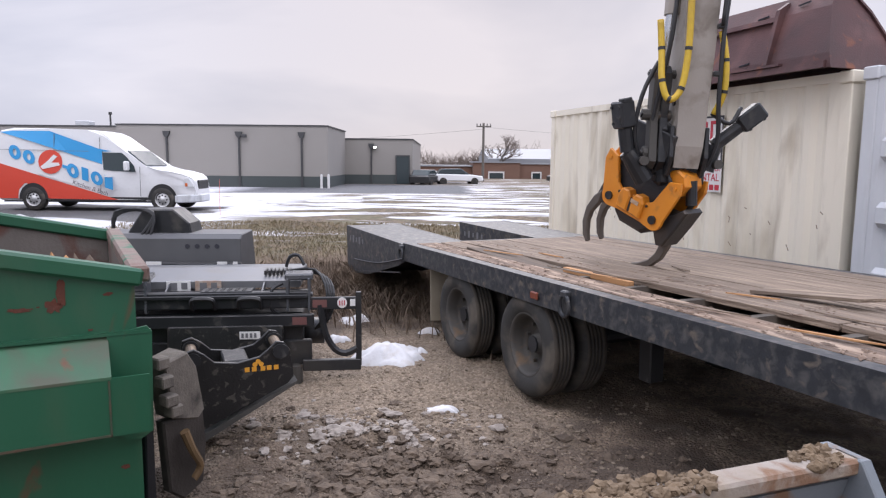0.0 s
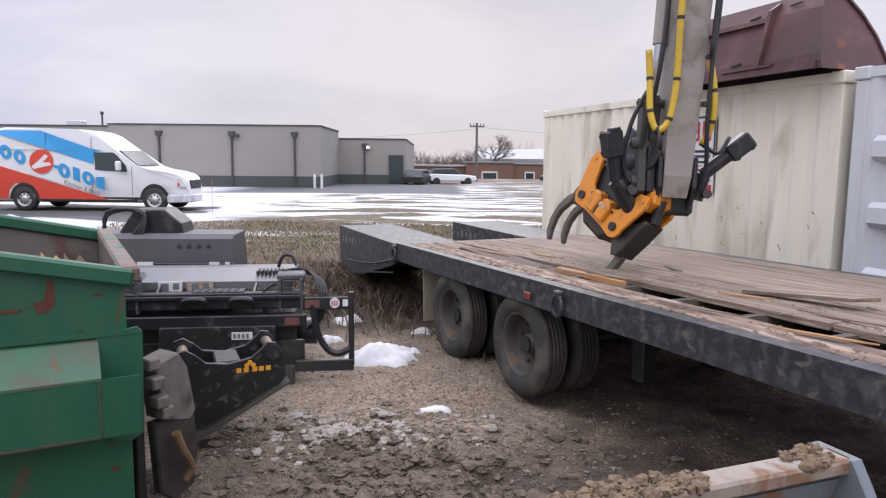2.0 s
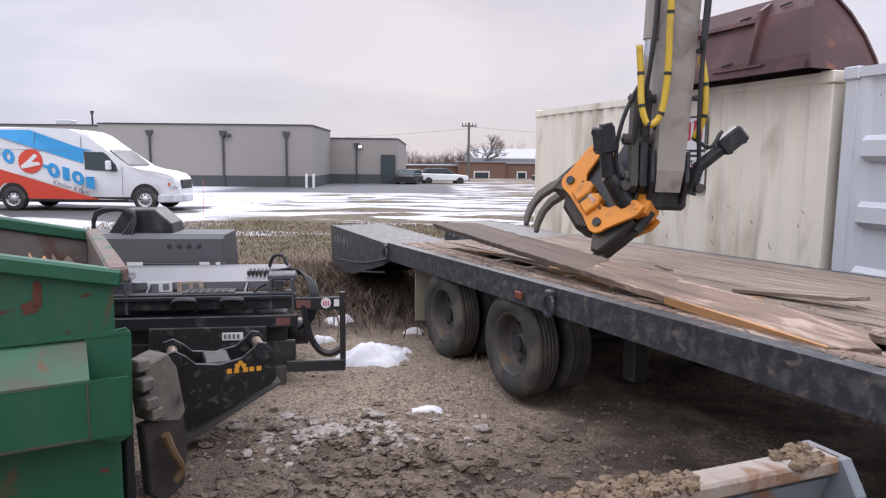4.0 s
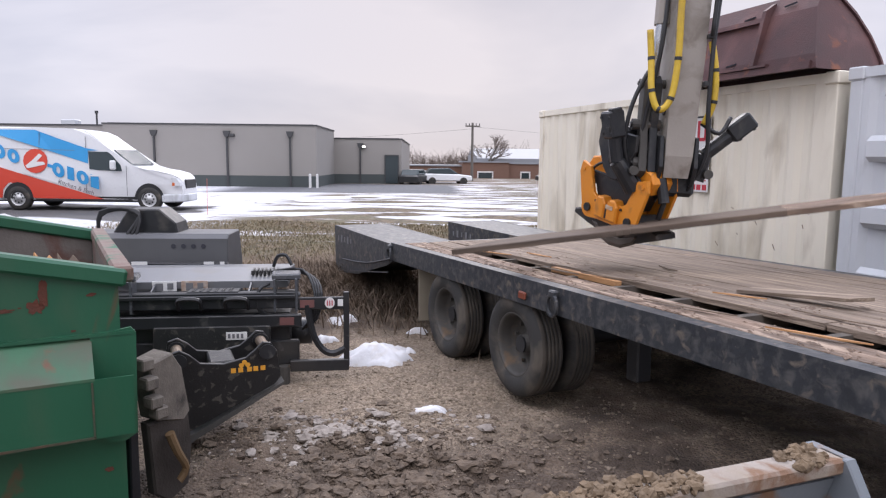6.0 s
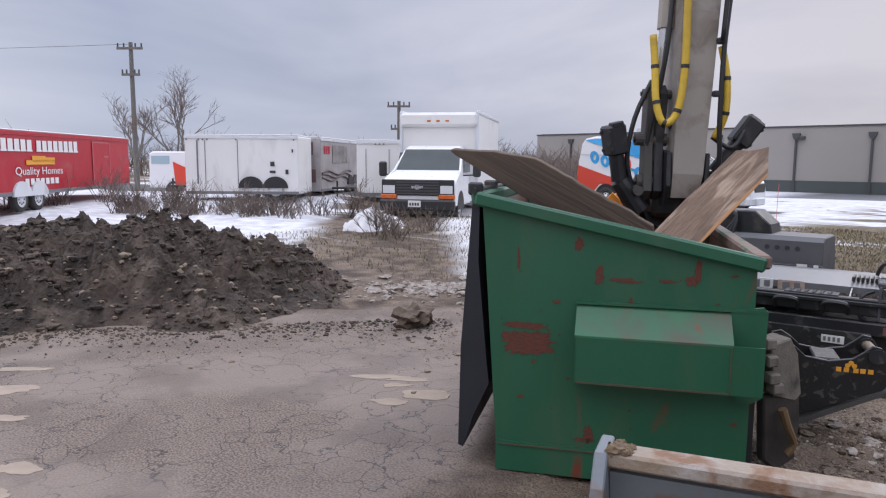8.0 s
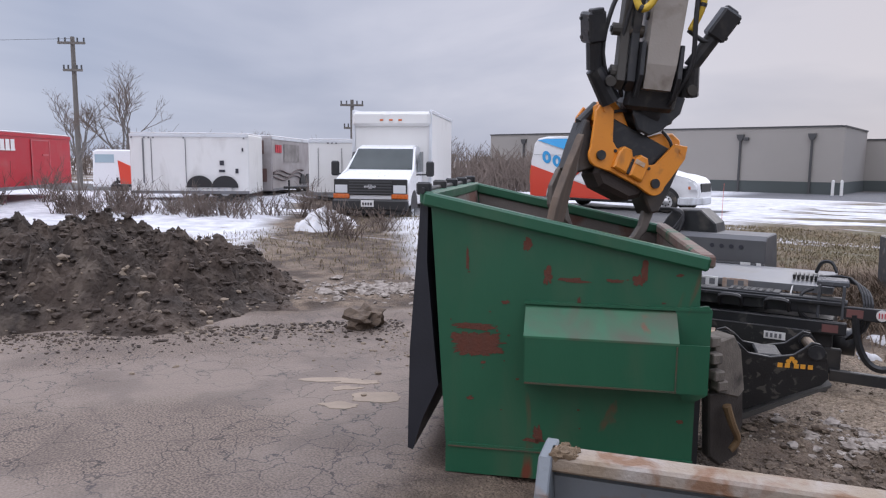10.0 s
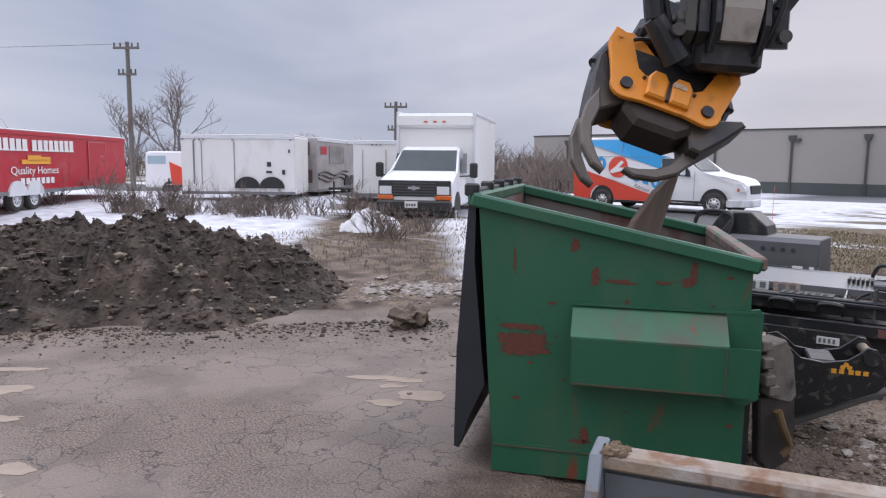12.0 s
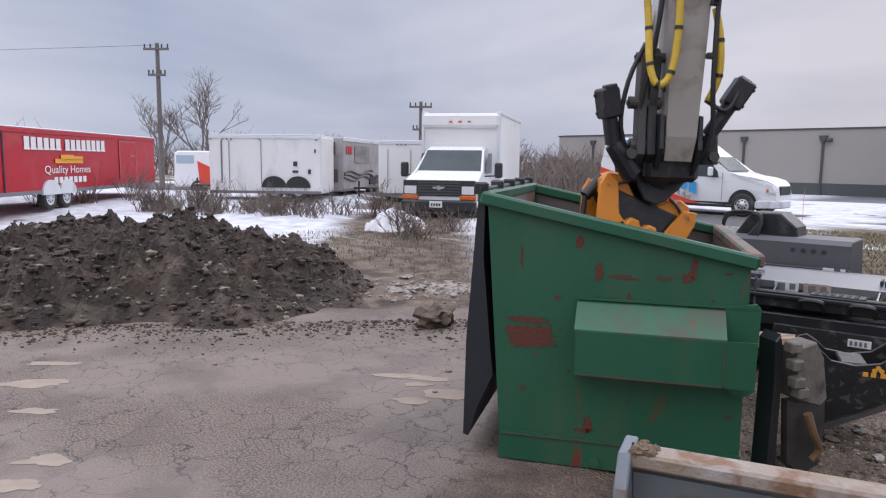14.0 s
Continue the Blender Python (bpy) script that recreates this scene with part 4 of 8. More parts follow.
def dumpster():
    d = thing("dumpster", DUMP_POSE, "open green steel dumpster with sloped rim, rust patches and fork pocket", "dumpster")
    L, W, t = 1.31, DUMP_W, 0.012
    side = [(0.0, 0.02), (L, 0.02), (L, 1.235), (-0.105, 1.53)]
    for y, name in ((0.0, "side_wall"), (W - t, "side_wall")):
        bm = bmesh.new()
        slab(bm, side, y, y + t)
        part(name, bm, GREEN, d)
        bm = bmesh.new()
        slab(bm, [(0.02, 0.05), (L - 0.02, 0.05), (L - 0.02, 1.22), (-0.08, 1.50)], y + (t + 0.002 if y == 0 else -0.006), y + (t + 0.006 if y == 0 else -0.002))
        part("side_lining", bm, INSIDE, d, "rusty grey inner face")
    bm = bmesh.new()
    slab(bm, [(L - t, 0.02), (L, 0.02), (L, 1.235), (L - t, 1.235)], t, W - t)
    part("front_wall", bm, GREEN, d)
    bm = bmesh.new()
    slab(bm, [(L - t - 0.006, 0.05), (L - t - 0.002, 0.05), (L - t - 0.002, 1.22), (L - t - 0.006, 1.22)], t + 0.01, W - t - 0.01)
    part("front_lining", bm, INSIDE, d, "rusty grey inner face")
    bm = bmesh.new()
    slab(bm, [(0, 0.02), (t, 0.02), (-0.105 + t, 1.53), (-0.105, 1.53)], t, W - t)
    part("rear_wall", bm, INSIDE, d)
    part("floor", bm_box(((L / 2, W / 2, 0.05), (L - 0.03, W - 0.03, 0.012))), INSIDE, d)
    # rolled rim: a square tube round the opening
    slope = math.degrees(math.atan2(1.235 - 1.53, L + 0.105))
    ln = math.hypot(L + 0.105, 0.295)
    for y in (-0.022, W - 0.02):
        bm = bmesh.new()
        box(bm, (0.60, y + 0.02, 1.395), (ln + 0.07, 0.085, 0.075), rot(0, -slope, 0), bevel=0.012)
        part("side_rim", bm, GREEN, d)
    part("front_rim", bm_box(((L + 0.02, W / 2, 1.255), (0.085, W + 0.04, 0.07)), bevel=0.012), surface("scraped_rim", (0.20, 0.17, 0.145), (0.12, 0.06, 0.045), 0.7, scale=9, amount=1.0, worn=(0.03, 0.11, 0.06), worn_at=0.6, bump=0.3), d, "scraped rusty front rim")
    part("rear_rim", bm_box(((-0.125, W / 2, 1.55), (0.08, W + 0.04, 0.07)), bevel=0.012), GREEN, d)
    bm = bmesh.new()
    slab(bm, [(-0.004, 0.165), (L + 0.004, 0.165), (L + 0.004, 0.185), (-0.004, 0.185)], -0.012, 0.0)
    part("base_band", bm, GREEN, d)
    bm = bmesh.new()
    box(bm, (0.20, -0.004, 0.0875), (0.42, 0.008, 0.15))
    box(bm, (0.86, -0.004, 0.0875), (0.90, 0.008, 0.15))
    rod(bm, (0.55, -0.03, 0.05), (0.55, 0.0, 0.05), 0.028)
    part("base_plate", bm, GREEN, d, "green kick plate")
    # fork pocket with slanted top
    for y0, sgn in ((0.0, -1), (W, 1)):
        pk = bmesh.new()
        o = 0.155
        for x in (0.43, 1.18):
            slab(pk, [(y0, 0.985), (y0 + sgn * o, 0.845), (y0 + sgn * o, 0.60), (y0, 0.565)], x - 0.006, x + 0.006, "x")
        slab(pk, [(y0, 0.60), (y0 + sgn * o, 0.60), (y0 + sgn * o, 0.61), (y0, 0.61)], 0.43, 1.19, "x")
        slab(pk, [(y0 + sgn * (o - 0.006), 0.60), (y0 + sgn * (o + 0.004), 0.60), (y0 + sgn * (o + 0.004), 0.85), (y0 + sgn * (o - 0.006), 0.85)], 0.43, 1.34, "x")
        pocket = part("fork_pocket", pk, GREEN, d)
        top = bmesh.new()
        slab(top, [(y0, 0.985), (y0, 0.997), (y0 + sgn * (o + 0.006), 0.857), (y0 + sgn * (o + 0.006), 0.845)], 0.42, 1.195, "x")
        part("pocket_top", top, GREEN_TOP, pocket, "lighter green slanted top")
        wing = bmesh.new()
        slab(wing, [(1.31, 0.52), (1.36, 0.55), (1.37, 1.0), (1.35, 1.025), (1.19, 1.0), (1.19, 0.60), (1.25, 0.52)], y0 - 0.02 if sgn < 0 else y0, y0 if sgn < 0 else y0 + 0.02)
        part("pocket_wing", wing, GREEN, pocket)
        part("edge_rust", bm_box(((0.81, y0 + sgn * (o + 0.005), 0.606), (0.76, 0.005, 0.010)), ((1.185, y0 + sgn * (o + 0.005), 0.72), (0.008, 0.005, 0.24))), EDGE_RUST, pocket, "rusty lower edge")
        part("pocket_flange", bm_box(((0.89, y0 + sgn * 0.012, 1.003), (0.95, 0.024, 0.014))), GREEN, pocket)
    part("band_rust", bm_box(((0.655, -0.014, 0.168), (1.30, 0.005, 0.007))), EDGE_RUST, d, "rust line along the base")
    # rust flakes
    for x, z, w, h, s in ((0.16, 0.755, 0.27, 0.125, 1), (0.13, 0.855, 0.22, 0.035, 21), (0.42, 1.315, 0.045, 0.07, 3), (0.53, 1.15, 0.05, 0.10, 4), (0.66, 1.13, 0.16, 0.022, 5), (1.03, 1.19, 0.035, 0.11, 6),
                          (1.0, 1.14, 0.055, 0.05, 16), (0.88, 1.135, 0.09, 0.018, 17), (0.50, 0.27, 0.05, 0.09, 7), (0.10, 1.22, 0.018, 0.12, 9), (0.70, 1.01, 0.02, 0.06, 10), (0.48, 0.23, 0.12, 0.03, 11)):
        bm = bmesh.new()
        rust_patch(bm, x, z, w, h, s * 3.7)
        part("rust_patch", bm, RUST, d, "ragged red-brown rust")
    rng = random.Random(31)
    for _ in range(40):
        r = 0.006 + 0.018 * rng.random() ** 2
        big = rng.random() < 0.6
        bm = bmesh.new()
        rust_patch(bm, rng.gauss(0.17, 0.09) if big else rng.uniform(0.05, 1.25), rng.gauss(0.80, 0.05) if big else rng.uniform(0.2, 1.2), r * rng.uniform(1, 2.5), r, rng.random() * 50, y=-0.0035)
        part("rust_speck", bm, RUST, d)
    # black plastic lid hanging open behind the rear wall, and hinge gear
    bm = bmesh.new()
    for i in range(2):
        y = 0.02 + i * 0.91
        slab(bm, [(-0.125, 1.53), (-0.165, 1.54), (-0.19, 1.2), (-0.225, 0.7), (-0.235, 0.12), (-0.205, 0.11), (-0.15, 0.30), (-0.06, 0.50), (-0.075, 0.62), (-0.13, 1.2)], y, y + 0.88)
    part("lid", bm, LID, d, "black plastic lid hanging open")
    bm = bmesh.new()
    rod(bm, (-0.15, -0.03, 1.59), (-0.15, W + 0.03, 1.59), 0.018)
    for y in (0.03, 0.5, 0.92, 1.35, 1.78):
        box(bm, (-0.15, y, 1.60), (0.08, 0.05, 0.07), bevel=0.01)
    part("hinge_rod", bm, BLACK, d)
    return d


DUMPSTER = dumpster()


def plank_bit(name, pts, w, t, at, label, material=BOARD, parent=None):
    """A splintered length of plank: pts run along it as (along, sideways) with a ragged end."""
    bm = bmesh.new()
    slab(bm, pts, -t / 2, t / 2, "z", bevel=0.004)
    ob = part(name, bm, material, parent, at=at)
    return tagged(ob, label, "plank", "scrap planks") if parent is None else ob


for i, (x, y, z, rx, ry, rz, l) in enumerate([(1.14, 0.95, 0.86, 0, -52, 88, 0.85), (1.05, 1.30, 0.84, 10, -48, 95, 0.85), (0.70, 1.0, 0.70, 0, -12, 100, 0.9)]):
    plank_bit("scrap_plank", [(-l / 2, -0.07), (l / 2 - 0.1, -0.08), (l / 2, -0.02), (l / 2 - 0.06, 0.02), (l / 2 + 0.02, 0.06), (-l / 2, 0.075)], 0.15, 0.035,
              DUMP_POSE @ pose(x, y, z, rx, ry, rz), "broken scrap plank lying in the dumpster", FRESH if i == 1 else BOARD)
bm = bmesh.new()
for i in range(16):
    rng = random.Random(i)
    box(bm, (rng.uniform(0.55, 0.72), rng.uniform(0.65, 1.2), rng.uniform(0.2, 0.55)), (rng.uniform(0.5, 0.8), 0.14, 0.035), rot(rng.uniform(-12, 12), rng.uniform(-12, 12), rng.uniform(0, 180)), bevel=0.004)
tagged(part("wood_scraps", bm, BOARD, at=DUMP_POSE), "heap of broken boards filling the dumpster", "scrap wood", kind="stuff")
# ---------------------------------------------------------------- flatbed trailer
TRAIL_POSE = pose(-0.42, 7.28, -0.025, 0, 0, -65.9) @ pose(0, 0, 0, 0, -0.8, 0)


def tyre_meshes():
    bm = bmesh.new()
    R, w = 0.392, 0.225
    prof = [(0.235, 0.03), (0.26, 0.008), (0.33, 0.0), (0.365, 0.012), (0.383, 0.03)]
    side = [0] * 4
    out = list(prof)
    mats = side[:]
    out.append((R, 0.04)), mats.append(1)
    for a in range(4):
        y = 0.068 + a * 0.030
        out += [(R, y), (R - 0.012, y + 0.003), (R - 0.012, y + 0.009), (R, y + 0.012)]
        mats += [1, 0, 0, 0]
    out += [(R, w - 0.04), (0.383, w - 0.03), (0.365, w - 0.012), (0.33, w), (0.26, w - 0.008), (0.235, w - 0.03)]
    mats += [1, 1, 0, 0, 0, 0]
    lathe(bm, out, (0, 0, 0), "y", 56, mats)
    tyre = bm
    bm = bmesh.new()
    lathe(bm, [(0.245, 0.025), (0.238, 0.02), (0.225, 0.03), (0.215, 0.05), (0.205, 0.11), (0.19, 0.145), (0.12, 0.155), (0.075, 0.15), (0.07, 0.10), (0.05, 0.09), (0.0005, 0.088)], (0, 0, 0), "y", 40)
    for i in range(8):
        a = 2 * math.pi * i / 8
        rod(bm, (0.15 * math.cos(a), 0.12, 0.15 * math.sin(a)), (0.15 * math.cos(a), 0.15, 0.15 * math.sin(a)), 0.014, seg=6)
    return tyre, bm


def flatbed():
    t = thing("flatbed_trailer", TRAIL_POSE, "black deck-over flatbed trailer with torn-up wooden deck and dual wheels", "trailer")
    L, W, top = 8.2, 2.42, 0.92
    # side rails: channel sections
    for y0, s in ((0.0, 1), (W, -1)):
        bm = bmesh.new()
        slab(bm, [(y0, 0.735), (y0 + s * 0.10, 0.735), (y0 + s * 0.10, 0.75), (y0 + s * 0.012, 0.75), (y0 + s * 0.012, top - 0.012), (y0 + s * 0.10, top - 0.012), (y0 + s * 0.10, top), (y0, top)], 0, L, "x")
        part("side_rail", bm, TRAILER_PAINT, t, "chipped black steel channel rail")
    part("tail_beam", bm_box(((0.06, W / 2, 0.83), (0.12, W - 0.02, 0.17)), bevel=0.006), TRAILER_PAINT, t)
    for y in (0.85, 1.57):
        part("main_beam", bm_box(((L / 2, y, 0.63), (L, 0.10, 0.36))), TRAILER_PAINT, t)
    cross = part("crossmember", bm_box(((0, W / 2, 0.855), (0.055, W - 0.03, 0.085))), surface("dusty_crossmember", (0.14, 0.115, 0.09), (0.05, 0.042, 0.036), 0.85, scale=8, amount=1.0, bump=0.3), t, at=pose(0.5, 0, 0))
    for i in range(1, 15):
        again(cross, pose(0.5 + 0.52 * i, 0, 0))
    # wheels: tandem duals on both sides
    ty, ri = tyre_meshes()
    first = None
    for x in (1.27, 2.46):
        bm = bmesh.new()
        rod(bm, (x, 0.1, 0.39), (x, W - 0.1, 0.39), 0.065)
        part("axle", bm, BLACK, t)
        for y, flip in ((0.02, 0), (0.30, 180), (W - 0.02, 180), (W - 0.30, 0)):
            at = pose(x, y, 0.392, 0, 17 * (x > 2) + y * 40, 0) if not flip else pose(x, y if y > 1 else y + 0.225, 0.392, 0, 23, 180)
            if y == W - 0.30:
                at = pose(x, W - 0.525, 0.392, 0, 11, 0)
            if first is None:
                wheel = part("wheel", ty, [RUBBER, TREAD], t, "muddy worn dual tyre", at)
                rim = part("rim", ri, RIM, wheel, "dirty grey dished rim")
                first = (wheel, rim)
            else:
                wheel = again(first[0], at, t)
                again(first[1], Matrix(), wheel)
    bm = bmesh.new()
    slab(bm, [(0.06, 0.20), (0.50, 0.17), (0.52, 0.76), (0.06, 0.76)], 0.60, 0.612, "x", bevel=0.003)
    part("mud_flap", bm, BEIGE, t, "dirty beige mud flap")
    for x, y in ((3.25, 0.55), (3.25, 1.9)):
        part("suspension_hanger", bm_box(((x, y, 0.5), (0.12, 0.12, 0.45)), bevel=0.01), BLACK, t)
    # marker lamp and tie-down rings on the rail
    lamp = part("marker_lamp", bm_box(((2.66, -0.012, 0.80), (0.09, 0.022, 0.055)), bevel=0.008), plain("dirty_amber_lens", (0.20, 0.055, 0.03), 0.35), t, "cracked dirty amber marker lamp")
    for x in (0.02, 3.06, 6.1):
        bm = bmesh.new()
        pipe(bm, [(x + 0.055 * math.cos(a * math.pi / 8 + 1.6), -0.03, 0.80 + 0.07 * math.sin(a * math.pi / 8 + 1.6)) for a in range(17)], 0.015, 6, smooth=1)
        box(bm, (x, -0.02, 0.875), (0.07, 0.05, 0.05), bevel=0.01)
        part("tie_down_ring", bm, TRAILER_PAINT, t)
    # loading ramps at the tail
    for y0 in (0.0, 1.66):
        bm = bmesh.new()
        for y in (y0, y0 + 0.70):
            slab(bm, [(-2.10, 0.955), (0.0, 0.905), (0.02, 0.72), (-0.14, 0.66), (-1.15, 0.43), (-1.96, 0.34), (-2.07, 0.42)], y, y + 0.03)
        box(bm, (-1.04, y0 + 0.365, 0.918), (2.08, 0.70, 0.02), rot(0, 1.3, 0))
        box(bm, (-2.04, y0 + 0.365, 0.66), (0.03, 0.67, 0.5))
        box(bm, (-1.0, y0 + 0.365, 0.55), (1.0, 0.66, 0.02), rot(0, -17, 0))
        ramp = part("ramp", bm, TRAILER_PAINT, t, "heavy black steel loading ramp")
        bar = bmesh.new()
        for i in range(7):
            box(bar, (-1.75 + i * 0.27, y0 + 0.365, 0.929 - 0.0055 * i), (0.03, 0.66, 0.02))
        part("cleats", bar, TRAILER_PAINT, ramp)
        for i in range(5):
            part("stencil_mark", bm_box(((-1.92 + 0.13 * i, y0 - 0.002, 0.80), (0.035 + 0.02 * (i % 2), 0.003, 0.06 + 0.03 * (i % 2)))), GREY_INK, ramp, "worn grey stencil mark")
        part("crease", bm_box(((-1.0, y0 - 0.004, 0.66), (2.0, 0.008, 0.014))), TRAILER_PAINT, ramp, at=pose(0, 0, 0, 0, -7, 0) @ pose(0, 0, -0.06))
    bm = bmesh.new()
    pipe(bm, [(-1.6, -0.04, 0.56), (-0.7, -0.04, 0.62), (0.1, -0.04, 0.76)], 0.012, 6)
    part("chain", bm, BLACK, t)
    # deck boards lengthwise; the second one from the near rail is torn out
    rng = random.Random(5)

    def board(y0, y1, x0, x1, mat, z=top + 0.004, ragged=0.0, name="deck_board"):
        bm = bmesh.new()
        n = max(3, int((x1 - x0) / 0.4))
        lo, hi = [], []
        for i in range(n + 1):
            x = x0 + (x1 - x0) * i / n
            j = ragged * rng.uniform(-1, 1)
            lo.append((x, y0 + 0.002 + max(j, 0)))
            hi.append((x, y1 - 0.002 - max(-j, 0)))
        slab(bm, lo + hi[::-1], -0.04, 0.0, "z", bevel=0.0025)
        sag = [rng.uniform(-0.003, 0.003) for _ in range(3)]
        return part(name, bm, mat, t, at=pose(0, 0, z + sag[0], sag[1] * 25, 0, 0))

    board(0.105, 0.345, 0.13, L, DUSTY_WOOD, ragged=0.012)
    y = 0.60
    widths = [0.19, 0.17, 0.19, 0.19, 0.18, 0.19, 0.19, 0.18, 0.22]
    for i, w in enumerate(widths):
        y1 = min(y + w, W - 0.11)
        cut = rng.uniform(3.0, 5.5)
        board(y, y1, 0.13, cut - 0.006, WOOD, ragged=0.012 if i == 0 else 0.003)
        board(y, y1, cut, L, WOOD, ragged=0.02 if i == 0 else 0.003)
        y = y1
    # broken stubs left in the gap
    for x0, x1, y0, y1, mat in ((0.13, 0.75, 0.36, 0.59, WOOD), (0.75, 1.15, 0.44, 0.58, BOARD), (2.25, 3.05, 0.50, 0.56, FRESH), (5.6, 7.9, 0.36, 0.59, WOOD)):
        board(y0, y1, x0, x1, mat, ragged=0.03, name="broken_board")
    for i in range(10):
        x, yy, a, l = rng.uniform(1.0, 5.5), rng.uniform(0.2, 1.4), rng.uniform(-25, 25), rng.uniform(0.15, 0.6)
        bm = bmesh.new()
        slab(bm, [(-l / 2, 0), (-l * 0.2, 0.016), (l / 2, 0.006), (l * 0.2, -0.014)], 0, 0.008, "z")
        part("splinter", bm, FRESH if i % 2 else WOOD, t, at=pose(x, yy, top + 0.014, 0, 0, a))
    bm = bmesh.new()
    slab(bm, [(-0.35, -0.05), (0.3, -0.07), (0.42, 0.0), (0.32, 0.06), (-0.3, 0.05)], 0, 0.02, "z")
    part("splinter", bm, WOOD, t, at=pose(4.05, 1.02, top + 0.035, 6, -4, 12))
    # broken chips and crumbs of rotten wood strewn along the torn board
    chips = Soup()
    for _ in range(900):
        x, l, a = rng.uniform(0.2, 7.8), 0.008 * 9.0 ** (rng.random() ** 2.4), rng.uniform(-1.2, 1.2)
        y = min(max(rng.gauss(0.48, 0.30), 0.12), 2.2)
        if 0.35 < y < 0.60:
            y = 0.12 + 0.2 * rng.random() if rng.random() < 0.5 else 0.61 + 0.2 * rng.random()
        u, w = Vector((math.cos(a), math.sin(a), 0)), Vector((-math.sin(a), math.cos(a), 0))
        p, h = Vector((x, y, top + 0.004)), 0.004 + 0.1 * l
        chips.add([p - u * l, p + w * l * 0.3, p + u * l * 1.2, p - w * l * 0.3, p + Vector((0, 0, h))], [(0, 1, 4), (1, 2, 4), (2, 3, 4), (3, 0, 4)])
    tagged(part("wood_debris", chips, DUSTY_WOOD, t, "crumbs and chips of rotten wood"), "crumbs and chips of rotten wood", kind="stuff")
    # running gear forward: landing jack and coupler pole
    bm = bmesh.new()
    rod(bm, (7.3, 0.4, 0.0), (7.3, 0.4, 0.75), 0.05)
    box(bm, (7.3, 0.4, 0.02), (0.25, 0.25, 0.04))
    part("landing_leg", bm, BLACK, t)


flatbed()

# ---------------------------------------------------------------- storage containers


def container(at, L, W, H, paint, label, corr=0.28, posts=None):
    """A corrugated steel container; its long side along x, origin at a lower corner."""
    c = thing("storage_container", at, label, "container", "storage containers")
    depth = 0.036

    def wave(x0, x1, z0, z1, y, out, axis):
        bm = bmesh.new()
        pts, x = [], x0
        while x < x1 - 0.01:
            for dx, o in ((0.0, 0.0), (0.072, 0.0), (0.14, depth), (0.212, depth)):
                if x + dx < x1:
                    pts.append((x + dx, o))
            x += corr
        pts.append((x1, 0.0))
        outer = [(px, y - out * po) for px, po in pts]
        inner = [(px, y - out * po + out * -0.004) for px, po in pts]
        for (a, b), (e, f) in zip(outer, outer[1:]):
            q = [(a, b, z0), (e, f, z0), (e, f, z1), (a, b, z1)]
            if axis == "y":
                q = [(v, u, w) for u, v, w in q]
            bm.faces.new([bm.verts.new(p) for p in q])
        bmesh.ops.remove_doubles(bm, verts=bm.verts[:], dist=0.0001)
        bmesh.ops.solidify(bm, geom=bm.faces[:], thickness=0.004)
        return bm

    for y, out in ((0.012, -1), (W - 0.012, 1)):
        part("corrugated_side", wave(0.12, L - 0.12, 0.15, H - 0.10, y, out, "x"), paint, c)
    for x, out in ((0.012, -1), (L - 0.012, 1)):
        part("corrugated_end", wave(0.12, W - 0.12, 0.15, H - 0.10, x, out, "y"), paint, c)
    for x in (0.06, L - 0.06):
        for y in (0.06, W - 0.06):
            part("corner_post", bm_box(((x, y, H / 2), (0.13, 0.13, H - 0.24)), bevel=0.01), posts or paint, c)
            for z in (0.06, H - 0.06):
                part("corner_casting", bm_box(((x, y, z), (0.165, 0.165, 0.12)), bevel=0.012), posts or paint, c)
    for z, h in ((0.07, 0.15), (H - 0.055, 0.09)):
        for y in (0.04, W - 0.04):
            part("side_rail", bm_box(((L / 2, y, z), (L - 0.25, 0.08, h))), paint, c)
        for x in (0.04, L - 0.04):
            part("end_rail", bm_box(((x, W / 2, z), (0.08, W - 0.25, h))), paint, c)
    part("roof", bm_box(((L / 2, W / 2, H - 0.03), (L - 0.1, W - 0.1, 0.02))), paint, c)
    return c


CONT_POSE = pose(1.88, 12.33, 0.05, 0, 0, -70.9)
cream = container(CONT_POSE, 5.98, 2.44, 2.59, CREAM, "cream corrugated steel storage container with rust stains and a rental sign")
# rental sign on the long side
sx = 4.05
sign = part("rental_sign", bm_box(((sx, -0.008, 1.99), (0.50, 0.008, 0.55))), SIGN_WHITE, cream, "white rental sign with red mark and dark border")
part("sign_border", bm_box(((sx, -0.014, 2.255), (0.50, 0.004, 0.022)), ((sx, -0.014, 1.725), (0.50, 0.004, 0.022)), ((sx - 0.24, -0.014, 1.99), (0.022, 0.004, 0.55)), ((sx + 0.24, -0.014, 1.99), (0.022, 0.004, 0.55))), INK, sign)
part("sign_mark", bm_box(*[((sx + dx, -0.014, 2.09 + dz), s) for dx, dz, s in ((-0.16, 0, (0.04, 0.004, 0.24)), (-0.10, 0.10, (0.10, 0.004, 0.04)), (-0.10, 0, (0.10, 0.004, 0.04)), (-0.10, -0.10, (0.10, 0.004, 0.04)), (-0.04, 0, (0.035, 0.004, 0.22)),
                                                                                (0.05, 0, (0.04, 0.004, 0.24)), (0.11, 0.10, (0.10, 0.004, 0.04)), (0.11, -0.10, (0.10, 0.004, 0.04)), (0.165, 0, (0.035, 0.004, 0.22)))]), SIGN_RED, sign, "red block mark")
part("sign_line", bm_box(((sx, -0.014, 1.85), (0.46, 0.004, 0.03)), ((sx, -0.014, 1.79), (0.36, 0.004, 0.03))), INK, sign)
low = part("lower_sign", bm_box(((sx, -0.008, 1.535), (0.50, 0.008, 0.34))), SIGN_WHITE, cream, "white sign with red lettering")
